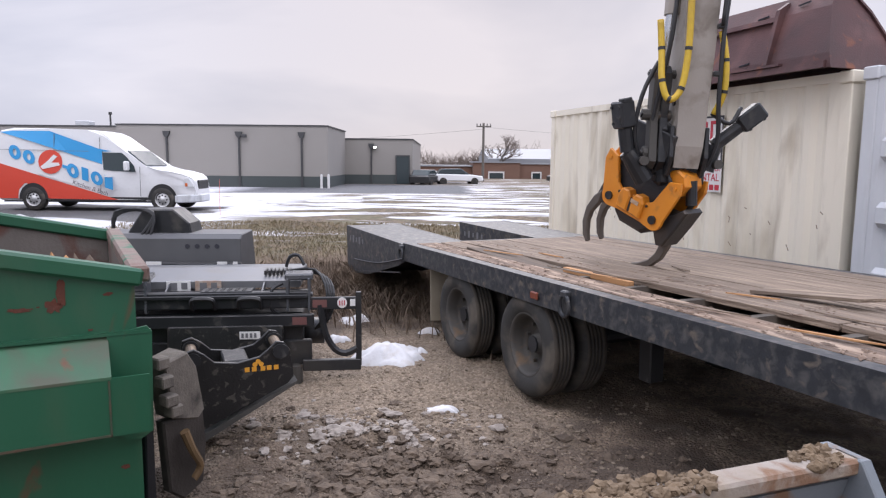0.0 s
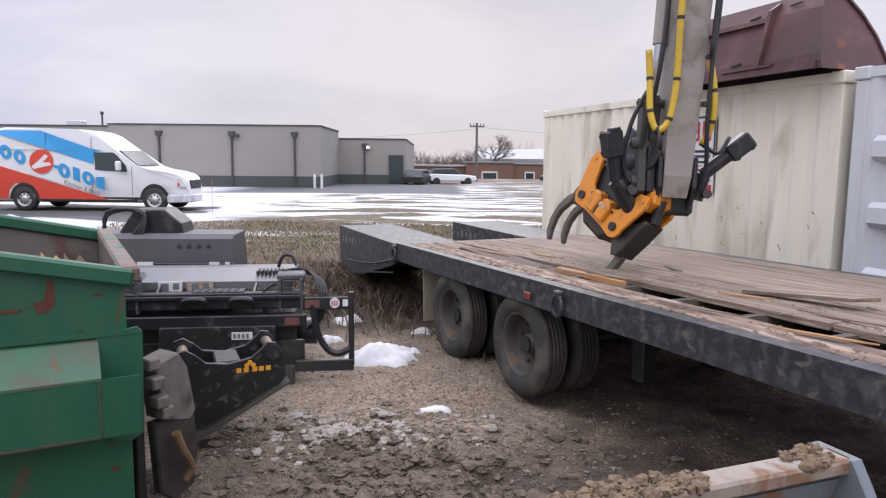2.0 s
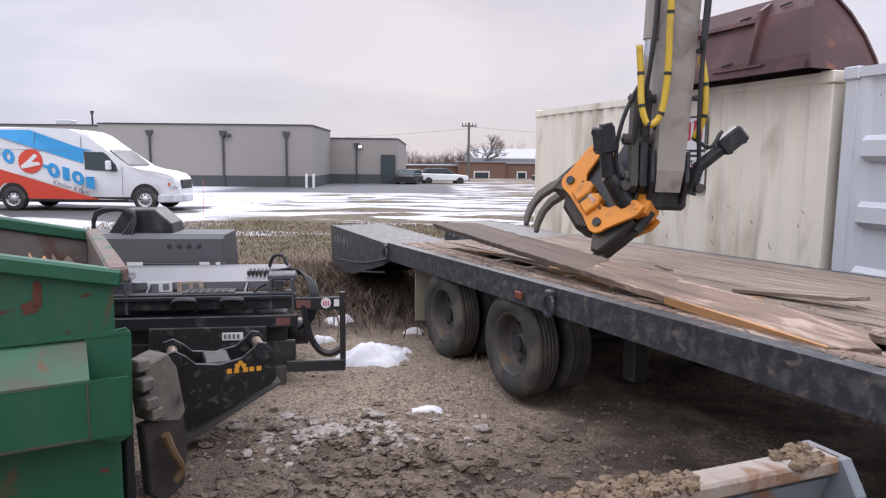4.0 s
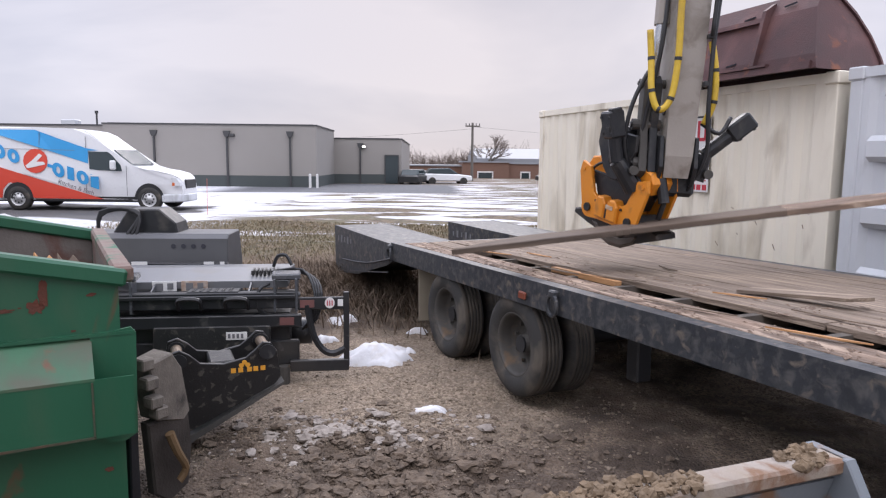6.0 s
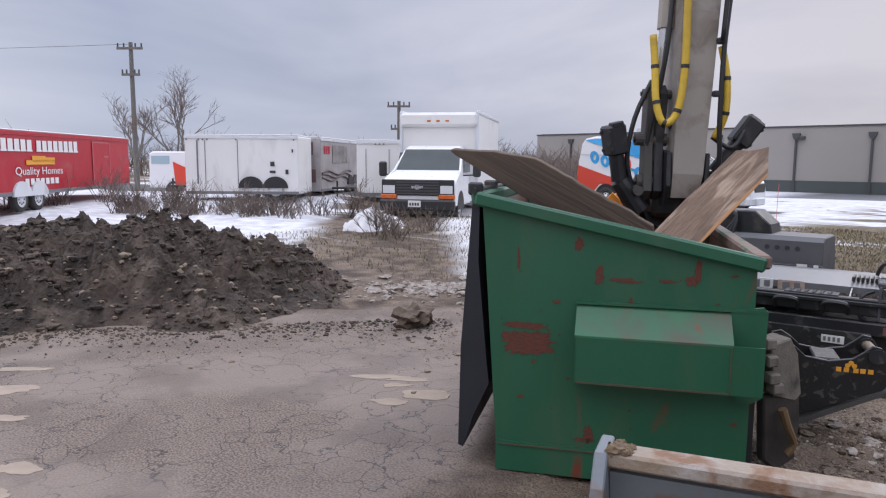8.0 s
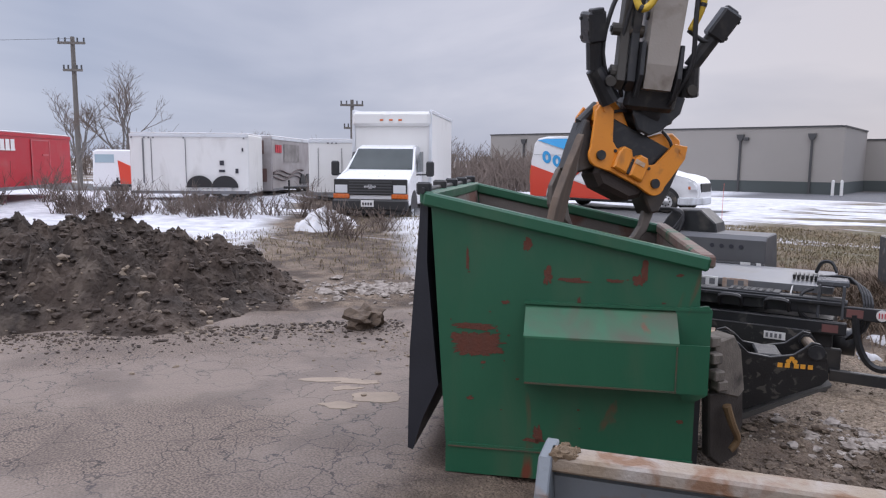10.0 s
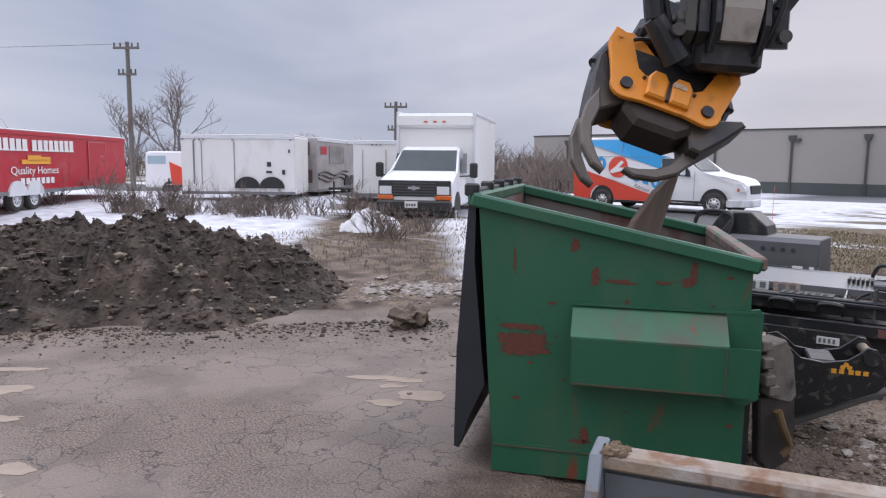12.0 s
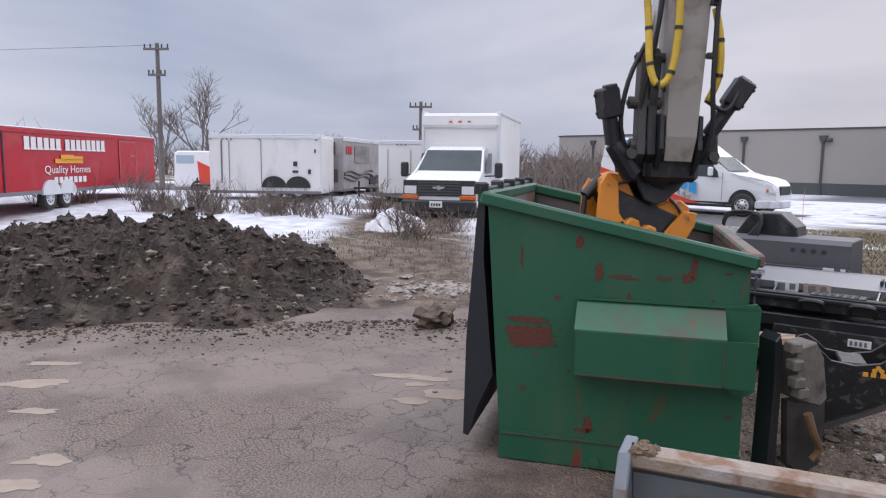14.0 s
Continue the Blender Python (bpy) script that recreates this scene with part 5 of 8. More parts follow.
words("lettering", "CONTAINER", 0.105, SIGN_RED, low, pose(sx, -0.014, 1.645, 90, 0, 0), squeeze=0.76)
words("lettering", "RENTAL", 0.13, SIGN_RED, low, pose(sx, -0.014, 1.535, 90, 0, 0), squeeze=0.92)
part("blurred_line", bm_box(*[((sx - 0.19 + 0.095 * i, -0.014, 1.42), (0.07, 0.004, 0.065)) for i in range(5)]), SIGN_RED, low)
bm = bmesh.new()
rng = random.Random(12)
SCRATCH = surface("scraped_to_primer", (0.30, 0.23, 0.17), (0.16, 0.10, 0.07), 0.8, scale=20.0)
for i in range(30):
    x, z, a, l = rng.uniform(1.5, 5.8), rng.uniform(0.75, 1.25) if i < 34 else rng.uniform(1.2, 2.3), rng.uniform(-70, 70), rng.uniform(0.02, 0.08)
    box(bm, (x, -0.004, z), (0.008, 0.004, l), rot(0, a, 0))
part("scratches", bm, SCRATCH, cream, "rusty scratches and dents")
grey = container(CONT_POSE @ pose(6.10, 0.02, -0.02), 6.0, 2.44, 2.62, GREY_BOX, "light grey corrugated steel storage container", 0.9)
bm = bmesh.new()
for z in (0.55, 1.15, 1.75):
    slab(bm, [(0.006, z), (-0.05, z + 0.05), (-0.05, z + 0.19), (0.006, z + 0.24)], 0.25, 5.7, "x")
part("pressed_rib", bm, GREY_BOX, grey)
bm = bmesh.new()
for x in (0.35, 0.5, 0.8, 0.95):
    for z in (0.36, 2.35):
        rod(bm, (x, -0.012, z), (x, 0.01, z), 0.016, seg=8)
part("rivets", bm, GREY_BOX, grey)


def loader_bucket():
    """A wide bucket resting mouth down along the edge of the container roof."""
    b = thing("loader_bucket", CONT_POSE @ pose(3.45, -0.30, 2.60), "weathered maroon loader bucket resting on the container roof", "bucket")
    L = 2.54
    prof = [(0.0, 0.0), (0.02, 0.14), (0.16, 0.60), (0.26, 0.78), (0.36, 0.80), (0.50, 0.74), (0.66, 0.58), (0.80, 0.36), (0.88, 0.14), (0.90, 0.0)]

    def lean(vs):
        for v in vs:      # the near end slopes inward toward the ridge
            if v.co.x > L / 2:
                v.co.x -= 0.30 * v.co.z

    bm = bmesh.new()
    inner = [(0.45 + (u - 0.45) * 0.95, max(v * 0.96 - 0.004, 0.0)) for u, v in prof]
    slab(bm, prof + inner[::-1], 0.0, L, "x")
    lean(bm.verts)
    part("shell", bm, MAROON, b)
    for x in (0.02, L - 0.05):
        bm = bmesh.new()
        slab(bm, [(0.45 + (u - 0.45) * 0.93, v * 0.94) for u, v in prof], x, x + 0.025, "x")
        lean(bm.verts)
        part("end_plate", bm, MAROON, b, "sheet end plate set back behind its rim")
    # frame on the front face: rail, gusset, lower lip
    def on_face(u0, u1, z0, z1, proud, name, label=""):
        bm = bmesh.new()
        k = lambda z: 0.02 * z / 0.14 if z < 0.14 else 0.02 + 0.14 * (z - 0.14) / 0.46
        slab(bm, [(k(z0) + 0.01, z0), (k(z1) + 0.01, z1), (k(z1) - proud, z1), (k(z0) - proud, z0)], u0, u1, "x")
        return part(name, bm, MAROON, b, label)

    on_face(0.0, 1.72, 0.55, 0.60, 0.05, "face_rail")
    bm = bmesh.new()
    slab(bm, [(0.02, 0.08), (-0.04, 0.10), (0.10, 0.66), (0.22, 0.74), (0.24, 0.70), (0.16, 0.58)], 1.74, 1.79, "x")
    part("gusset", bm, MAROON, b)
    on_face(0.0, 2.48, 0.0, 0.07, 0.03, "lower_lip", "folded lower lip")
    on_face(1.25, 1.95, 0.075, 0.10, 0.05, "lip_tab")
    for x, z in ((1.42, 0.15), (1.40, 0.10), (1.50, 0.63), (0.70, 0.63), (2.02, 0.68)):
        bm = bmesh.new()
        box(bm, (x, 0.02 + 0.30 * max(z - 0.14, 0) - 0.004, z), (0.14, 0.02, 0.016), rot(17, -6, 0))
        part("slot", bm, INK, b, "dark slotted hole")


loader_bucket()

# ---------------------------------------------------------------- vehicles


def road_wheel(parent, x, y, r, w, rim=STEEL, out=-1):
    bm = bmesh.new()
    lathe(bm, [(r * 0.62, -w / 2), (r * 0.9, -w / 2), (r, -w / 3), (r, w / 3), (r * 0.9, w / 2), (r * 0.62, w / 2)], (0, 0, 0), "y", 32)
    wh = part("wheel", bm, RUBBER, parent, at=pose(x, y, r))
    bm = bmesh.new()
    lathe(bm, [(r * 0.64, out * w / 2 * 0.95), (r * 0.58, out * w / 2 * 0.7), (r * 0.45, out * w / 2 * 0.85), (r * 0.22, out * w / 2 * 0.9), (r * 0.18, out * w / 2 * 1.1), (0.001, out * w / 2 * 1.1)], (0, 0, 0), "y", 24)
    part("rim", bm, rim, wh)
    bm = bmesh.new()
    for i in range(8):
        a = 2 * math.pi * i / 8
        rod(bm, (r * 0.36 * math.cos(a), out * w / 2 * 0.8, r * 0.36 * math.sin(a)), (r * 0.36 * math.cos(a), out * w / 2 * 0.93, r * 0.36 * math.sin(a)), r * 0.075, seg=8)
    part("rim_holes", bm, PLASTIC, wh)
    return wh


RIM_BRIGHT = plain("bright_wheel_rim", (0.55, 0.55, 0.55), 0.3, 0.5)


def cargo_van():
    v = thing("cargo_van", pose(-13.75, 21.0, 0.178, 0, 0, 0), "white high-roof cargo van with blue and orange-red wrap", "van")
    W = 2.0
    body = [(0.25, 0.40), (0.22, 0.6), (0.26, 1.6), (0.32, 2.22), (0.42, 2.40), (0.8, 2.47), (2.0, 2.46), (3.0, 2.43), (3.33, 2.38), (3.57, 2.27), (4.17, 1.81), (4.80, 1.29), (5.15, 1.25), (5.55, 1.19), (5.9, 1.10),
            (6.07, 1.0), (6.15, 0.85), (6.19, 0.62), (6.17, 0.36), (5.9, 0.30), (0.4, 0.30)]

    def side_half(z, x=2.0):
        return W / 2 - (0.0 if z < 1.25 else 0.10 * (z - 1.25) / 1.2 + 0.10 * sm(2.2, 2.5, z)) - 0.42 * max(0.0, (x - 5.6) / 0.6) ** 2

    bm = bmesh.new()
    l = [bm.verts.new((x, W / 2 - side_half(z, x), z)) for x, z in body]
    r = [bm.verts.new((x, W / 2 + side_half(z, x), z)) for x, z in body]
    bm.faces.new(l), bm.faces.new(r[::-1])
    for i in range(len(body)):
        j = (i + 1) % len(body)
        bm.faces.new((l[i], r[i], r[j], l[j]))
    bmesh.ops.bevel(bm, geom=[e for e in bm.edges if abs(e.verts[0].co.y - e.verts[1].co.y) < 0.3], offset=0.06, segments=3, affect="EDGES")
    b = part("body", bm, WHITE, v, smooth=True)
    b.data.set_sharp_from_angle(angle=radians(38))

    def skin(name, outline, material, label="", off=0.012, hole=None):
        """A thin panel lying on the near side, following its lean; a hole makes it a ring."""
        bm = bmesh.new()

        def at(x, z, o):
            return bm.verts.new((x, W / 2 - side_half(z, x) - o, z))

        if hole:
            for i in range(len(outline)):
                j = (i + 1) % len(outline)
                bm.faces.new((at(*outline[i], off), at(*outline[j], off), at(*hole[j], off), at(*hole[i], off)))
            bmesh.ops.remove_doubles(bm, verts=bm.verts[:], dist=0.0001)
            bmesh.ops.solidify(bm, geom=bm.faces[:], thickness=0.006)
            return part(name, bm, material, b, label)
        f = [at(x, z, off) for x, z in outline]
        g = [at(x, z, off - 0.010) for x, z in outline]
        bm.faces.new(f), bm.faces.new(g[::-1])
        for i in range(len(f)):
            bm.faces.new((f[i], f[(i + 1) % len(f)], g[(i + 1) % len(f)], g[i]))
        bmesh.ops.triangulate(bm, faces=bm.faces[:])
        return part(name, bm, material, b, label)

    skin("blue_wrap", [(0.42, 2.34), (0.8, 2.38), (1.9, 2.38), (2.6, 2.14), (3.42, 1.86), (3.80, 1.79), (3.50, 1.78), (3.50, 1.40), (2.5, 1.72), (1.5, 2.03)], BLUE, "sky-blue diagonal wrap band")
    skin("red_wrap", [(0.26, 1.46), (0.25, 1.0), (0.27, 0.36), (0.92, 0.36), (0.96, 0.62), (1.12, 0.80), (1.40, 0.88), (1.68, 0.80), (1.84, 0.62), (1.88, 0.36), (3.95, 0.34), (3.1, 0.60), (1.7, 1.02)], RED_WRAP, "orange-red wrap swoosh")
    skin("side_window", [(3.54, 1.24), (3.52, 1.75), (4.08, 1.75), (4.20, 1.66), (4.46, 1.36), (4.50, 1.18), (3.8, 1.21)], GLASS, "dark tinted cab window")
    bm = bmesh.new()
    slab(bm, [(4.19, 1.80), (4.72, 1.36), (4.745, 1.385), (4.215, 1.825)], 0.20, W - 0.20)
    part("windscreen", bm, GLASS, b)
    # mark on the side: rounded plain shapes stepping downhill, and a red roundel
    tilt = radians(-18)

    def loop(cx, cz, rx, rz):
        return [(cx + rx * math.cos(a * 0.3927), cz + rz * math.sin(a * 0.3927) + rx * math.cos(a * 0.3927) * math.tan(tilt)) for a in range(16)]

    for x, z, w, h in ((0.89, 1.74, 0.18, 0.21), (1.31, 1.60, 0.18, 0.20), (2.62, 1.20, 0.18, 0.21), (3.33, 0.98, 0.18, 0.20)):
        skin("mark_ring", loop(x, z, w, h), BLUE, off=0.018, hole=loop(x, z, w * 0.32, h * 0.5))
    for x, z, w, h in ((2.38, 1.32, 0.14, 0.09), (2.98, 1.10, 0.20, 0.38), (3.68, 0.86, 0.24, 0.38)):
        d = w / 2 * math.tan(tilt)
        skin("mark_block", [(x - w / 2, z - h / 2 - d), (x - w / 2, z + h / 2 - d), (x + w / 2, z + h / 2 + d), (x + w / 2, z - h / 2 + d)], BLUE, off=0.016)
    skin("mark_disc", [(1.95 + 0.36 * math.cos(a * 0.3927), 1.46 + 0.36 * math.sin(a * 0.3927)) for a in range(16)], RED_WRAP, "red roundel", 0.016)
    skin("mark_stroke", [(1.66, 1.32), (1.72, 1.24), (2.24, 1.36), (2.20, 1.44), (1.98, 1.44), (2.16, 1.62), (2.06, 1.68), (1.86, 1.48)], SIGN_WHITE, off=0.022)
    words("lettering", "Kitchen & Bath", 0.19, GREY_INK, b, pose(3.12, -0.016, 0.685, 90, 18.5, 0), squeeze=0.95)
    skin("blurred_line", [(1.55, 1.10), (1.55, 1.14), (2.75, 0.78), (2.75, 0.74)], SIGN_WHITE, off=0.018)
    for cx in (1.40, 5.28):
        skin("wheel_arch", [(cx + 0.44 * math.cos(a * 0.262), 0.34 + 0.49 * math.sin(a * 0.262)) for a in range(13)], PLASTIC, off=0.014)
    for x, z0, z1 in ((3.42, 0.45, 2.2), (4.62, 0.45, 1.34), (2.05, 1.72, 2.3)):
        skin("door_seam", [(x, z0), (x, z1), (x + 0.014, z1), (x + 0.014, z0)], GREY_INK, off=0.013)
    skin("side_groove", [(0.35, 1.82), (0.35, 1.832), (3.1, 1.79), (3.1, 1.778)], GREY_INK, off=0.013)
    skin("door_handle", [(3.55, 1.02), (3.55, 1.07), (3.78, 1.07), (3.78, 1.02)], WHITE, off=0.03)
    skin("sill", [(1.9, 0.29), (1.9, 0.345), (4.78, 0.345), (4.78, 0.29)], PLASTIC, off=0.014)
    bm = bmesh.new()
    slab(bm, [(5.98, 0.74), (5.86, 0.98), (6.0, 1.0), (6.13, 0.84), (6.14, 0.74)], 0.20, 0.50)
    part("headlamp", bm, LAMP_CLEAR, v)
    part("turn_lamp", bm_box(((5.93, 0.205, 0.80), (0.08, 0.03, 0.10)), bevel=0.01), AMBER, v)
    bm = bmesh.new()
    slab(bm, [(5.66, -0.02), (5.95, 0.10), (6.15, 0.36), (6.24, 0.62), (6.24, W - 0.62), (6.15, W - 0.36), (5.95, W - 0.10), (5.66, W + 0.02)], 0.26, 0.50, "z", bevel=0.03)
    part("bumper", bm, GREY_BOX, v, "grey front bumper")
    part("grille", bm_box(((6.17, W / 2, 0.80), (0.06, 0.9, 0.28)), bevel=0.02), PLASTIC, v)
    bm = bmesh.new()
    box(bm, (4.30, -0.16, 1.36), (0.12, 0.20, 0.28), bevel=0.03)
    box(bm, (4.30, -0.02, 1.27), (0.06, 0.20, 0.05))
    part("mirror", bm, WHITE, v)
    for x in (1.40, 5.28):
        for y, o in ((0.09, -1), (W - 0.09, 1)):
            road_wheel(v, x, y, 0.36, 0.25, RIM_BRIGHT, o)
    part("underbody", bm_box(((3.1, W / 2, 0.33), (5.4, W - 0.3, 0.16))), PLASTIC, v)
    part("tail_lamp", bm_box(((0.25, 0.05, 1.05), (0.06, 0.1, 0.5)), bevel=0.01), AMBER, v)


cargo_van()


def box_truck():
    t = thing("box_truck", pose(-13.08, 12.42, 0.07, 0, 0, -59), "white cutaway-van box truck facing the yard", "truck")
    # x forward from the bumper at 0, y to its left
    cab = [(-0.05, 0.55), (-0.10, 1.10), (-0.30, 1.18), (-0.75, 1.31), (-1.15, 1.38), (-1.95, 2.04), (-2.2, 2.12), (-2.9, 2.12), (-2.9, 0.45), (-0.2, 0.45)]
    bm = bmesh.new()

    def half(z):
        return 1.0 - 0.17 * sm(1.15, 2.1, z)

    l = [bm.verts.new((x, -half(z), z)) for x, z in cab]
    r = [bm.verts.new((x, half(z), z)) for x, z in cab]
    bm.faces.new(l), bm.faces.new(r[::-1])
    for i in range(len(cab)):
        j = (i + 1) % len(cab)
        bm.faces.new((l[i], r[i], r[j], l[j]))
    bmesh.ops.bevel(bm, geom=bm.edges[:], offset=0.05, segments=2, affect="EDGES")
    c = part("cab", bm, WHITE, t, smooth=True)
    c.data.set_sharp_from_angle(angle=radians(40))
    bm = bmesh.new()
    vs = [bm.verts.new(p) for p in ((-1.20, -0.90, 1.43), (-1.20, 0.90, 1.43), (-1.90, 0.80, 2.01), (-1.90, -0.80, 2.01))]
    f = bm.faces.new(vs)
    bmesh.ops.solidify(bm, geom=[f], thickness=-0.03)
    # paler than the side glass: the reflected sky is put into the colour
    part("windscreen", bm, surface("pale_reflecting_glass", (0.17, 0.19, 0.19), (0.11, 0.13, 0.13), 0.12, scale=1.5, bump=0.0), c, "windscreen with the sky's reflection in its pale colour")
    for s in (-1, 1):
        bm = bmesh.new()
        slab(bm, [(-1.50, 1.36), (-1.95, 1.92), (-2.55, 1.94), (-2.55, 1.36)], s * 0.985 - 0.01 if s > 0 else -0.985 - 0.0, s * 0.985 + 0.0 if s > 0 else -0.975)
        part("side_window", bm, GLASS, c)
        mir = part("mirror", bm_box(((-1.45, s * 1.36, 1.45), (0.14, 0.22, 0.42)), bevel=0.04), PLASTIC, t)
        bm = bmesh.new()
        rod(bm, (-1.45, s * 0.9, 1.28), (-1.45, s * 1.34, 1.30), 0.02)
        part("mirror_arm", bm, PLASTIC, mir)
        hl = part("headlamp", bm_box(((-0.06, s * 0.78, 0.93), (0.10, 0.36, 0.24)), bevel=0.02), LAMP_CLEAR, c)
        part("turn_lamp", bm_box(((-0.05, s * 0.78, 0.74), (0.10, 0.44, 0.13)), bevel=0.02), AMBER, c, "amber turn lamp")
    part("grille_surround", bm_box(((-0.055, 0, 0.98), (0.08, 1.96, 0.42)), bevel=0.02), PLASTIC, c)
    part("grille", bm_box(*[((-0.02, 0, 0.82 + 0.075 * i), (0.05, 1.14, 0.035)) for i in range(5)]), DARK_TRIM, c, "dark slatted grille")
    bm = bmesh.new()
    slab(bm, [(-0.16, 0.96), (-0.16, 1.02), (-0.05, 1.02), (-0.05, 1.05), (0.05, 1.05), (0.05, 1.02), (0.16, 1.02), (0.16, 0.96), (0.05, 0.96), (0.05, 0.93), (-0.05, 0.93), (-0.05, 0.96)], 0.005, 0.02, "x")
    part("badge", bm, CHROME, c)
    bp = part("bumper", bm_box(((-0.02, 0, 0.52), (0.24, 2.02, 0.30)), bevel=0.05), PLASTIC, t, "black front bumper")
    plate = part("number_plate", bm_box(((0.11, -0.05, 0.56), (0.015, 0.34, 0.17))), SIGN_WHITE, bp)
    part("blurred_line", bm_box(*[((0.12, -0.16 + 0.07 * i, 0.55), (0.006, 0.045, 0.07)) for i in range(4)]), INK, plate)
    part("air_dam", bm_box(((-0.05, 0, 0.33), (0.15, 1.8, 0.12)), bevel=0.03), PLASTIC, t)
    # box body
    H0, H1, W, X0, X1 = 0.86, 3.12, 2.36, -2.75, -7.6
    b = part("box_body", bm_box((((X0 + X1) / 2, 0, (H0 + H1) / 2), (X0 - X1, W, H1 - H0)), bevel=0.03), WHITE_BOX, t)
    part("attic_cap", bm_box(((X0 + 0.05, 0, 2.90), (0.2, W - 0.02, 0.42)), bevel=0.08), WHITE_BOX, t)
    for s in (-1, 1):
        part("corner_trim", bm_box(((X0 + 0.01, s * (W / 2 - 0.02), (H0 + H1) / 2), (0.07, 0.09, H1 - H0 + 0.02)), bevel=0.01), GREY_BOX, b)
        part("roof_trim", bm_box((((X0 + X1) / 2, s * (W / 2 - 0.01), H1), (X0 - X1, 0.07, 0.10)), bevel=0.01), GREY_BOX, b)
        part("bottom_trim", bm_box((((X0 + X1) / 2, s * (W / 2 - 0.01), H0 + 0.03), (X0 - X1, 0.06, 0.14)), bevel=0.01), GREY_BOX, b)
    for i in range(3):
        part("marker_lamp", bm_box(((X0 + 0.16, -0.28 + 0.28 * i, 2.86), (0.03, 0.11, 0.05)), bevel=0.01), AMBER, b)
    for x in (-0.95, -5.9):
        for y, o in ((-0.84, -1), (0.84, 1)):
            road_wheel(t, x, y, 0.38, 0.26, GREY_BOX, o)
    part("chassis", bm_box(((-3.9, 0, 0.55), (7.0, 0.9, 0.22))), PLASTIC, t)
    for s in (-1, 1):
        bm = bmesh.new()
        slab(bm, [(-0.95 + 0.50 * math.cos(a * 0.262), 0.38 + 0.5 * math.sin(a * 0.262)) for a in range(13)], s * 1.0 - 0.008, s * 1.0 + 0.008)
        part("wheel_arch", bm, PLASTIC, t)


box_truck()


def cargo_trailer(at, L, W, H, paint, label, low=0.45, axle=0.58):
    """An enclosed box trailer: nose at x = 0, its side at y = 0 faces the yard."""
    t = thing("cargo_trailer", at, label, "trailer", "enclosed trailers")
    b = part("body", bm_box(((L / 2, W / 2, low + (H - low) / 2), (L, W, H - low)), bevel=0.04), paint, t)
    for y in (-0.012, W + 0.012):
        part("top_trim", bm_box(((L / 2, y, H - 0.06), (L, 0.03, 0.10)), bevel=0.006), paint if paint is RED else GREY_BOX, b)
        part("bottom_trim", bm_box(((L / 2, y, low + 0.05), (L, 0.03, 0.10)), bevel=0.006), GREY_INK, b)
    part("snow_cap", bm_box(((L / 2, W / 2, H + 0.02), (L - 0.05, W - 0.05, 0.05)), bevel=0.02), SNOW, b, "thin snow on the roof")
    for x in (L * axle, L * axle + 0.85):
        for y in (0.05, W - 0.05):
            road_wheel(t, x, y + (0.05 if y < 1 else -0.05), 0.34, 0.2, GREY_BOX, -1 if y < 1 else 1)
        bm = bmesh.new()
        slab(bm, [(x + 0.44 * math.cos(a * 0.262), 0.42 + 0.40 * math.sin(a * 0.262)) for a in range(13)], -0.06, 0.0)
        part("fender", bm, GREY_BOX if paint is RED else PLASTIC, t)
    bm = bmesh.new()
    rod(bm, (0, W / 2, 0.42), (-1.1, W / 2, 0.42), 0.05)
    rod(bm, (-0.9, W / 2, 0.0), (-0.9, W / 2, 0.7), 0.035)
    part("tongue", bm, PLASTIC, t)
    return t, b

t, b = cargo_trailer(pose(-18.85, 3.27, 0.32, 0, 0, 134.8), 10.2, 2.4, 2.15, RED, "long red enclosed cargo trailer with white lettering", 0.45, 0.30)
for i in range(14):
    k = i - (0.0 if i < 6 else -0.6)
    part("mark_block", bm_box(((2.05 + 0.30 * k, -0.02, 1.77 + 0.03 * abs(i - 6.5) / 6.5), (0.22, 0.01, 0.30)), ((2.05 + 0.30 * k, -0.024, 1.64), (0.27, 0.01, 0.05))), SIGN_WHITE, b, "white block lettering")
part("picture_mark", bm_box(((4.1, -0.02, 1.32), (1.5, 0.01, 0.12)), ((4.0, -0.02, 1.42), (0.7, 0.01, 0.16)), ((4.6, -0.02, 1.40), (0.5, 0.01, 0.12))), LOGO_ORANGE, b, "small painted house picture")
words("lettering", "Quality Homes", 0.30, SIGN_WHITE, b, pose(4.05, -0.02, 1.08, 90, 0, 0), squeeze=1.35)
for i in range(7):
    part("blurred_line", bm_box(((3.35 + 0.26 * i, -0.02, 0.80), (0.18, 0.01, 0.17))), SIGN_WHITE, b)
PALE_RED = plain("pale_red_trim", (0.50, 0.14, 0.15))
door = part("side_door", bm_box(((7.9, -0.012, 1.35), (1.2, 0.012, 1.2))), RED, b)
for c, z in (((7.9, -0.022, 1.96), (1.24, 0.014, 0.03)), ((7.28, -0.022, 1.35), (0.04, 0.014, 1.24)), ((8.52, -0.022, 1.35), (0.04, 0.014, 1.24))):
    part("trim", bm_box((c, z)), PALE_RED, door)
part("handle", bm_box(((8.2, -0.03, 1.5), (0.4, 0.02, 0.05))), PALE_RED, door)
part("body_seam", bm_box(((1.05, -0.02, 1.3), (0.05, 0.012, 1.6))), INK, b)
t, b = cargo_trailer(pose(-23.2, 11.2, 0.36, 0, 0, 42), 3.95, 2.3, 2.22, WHITE_BOX, "white enclosed cargo trailer with small side door", 0.20)
for x, w in ((0.45, 0.05), (0.72, 0.02), (1.85, 0.02)):
    part("door_seam", bm_box(((x, -0.022, 1.3), (w, 0.012, 1.5))), GREY_INK, b)
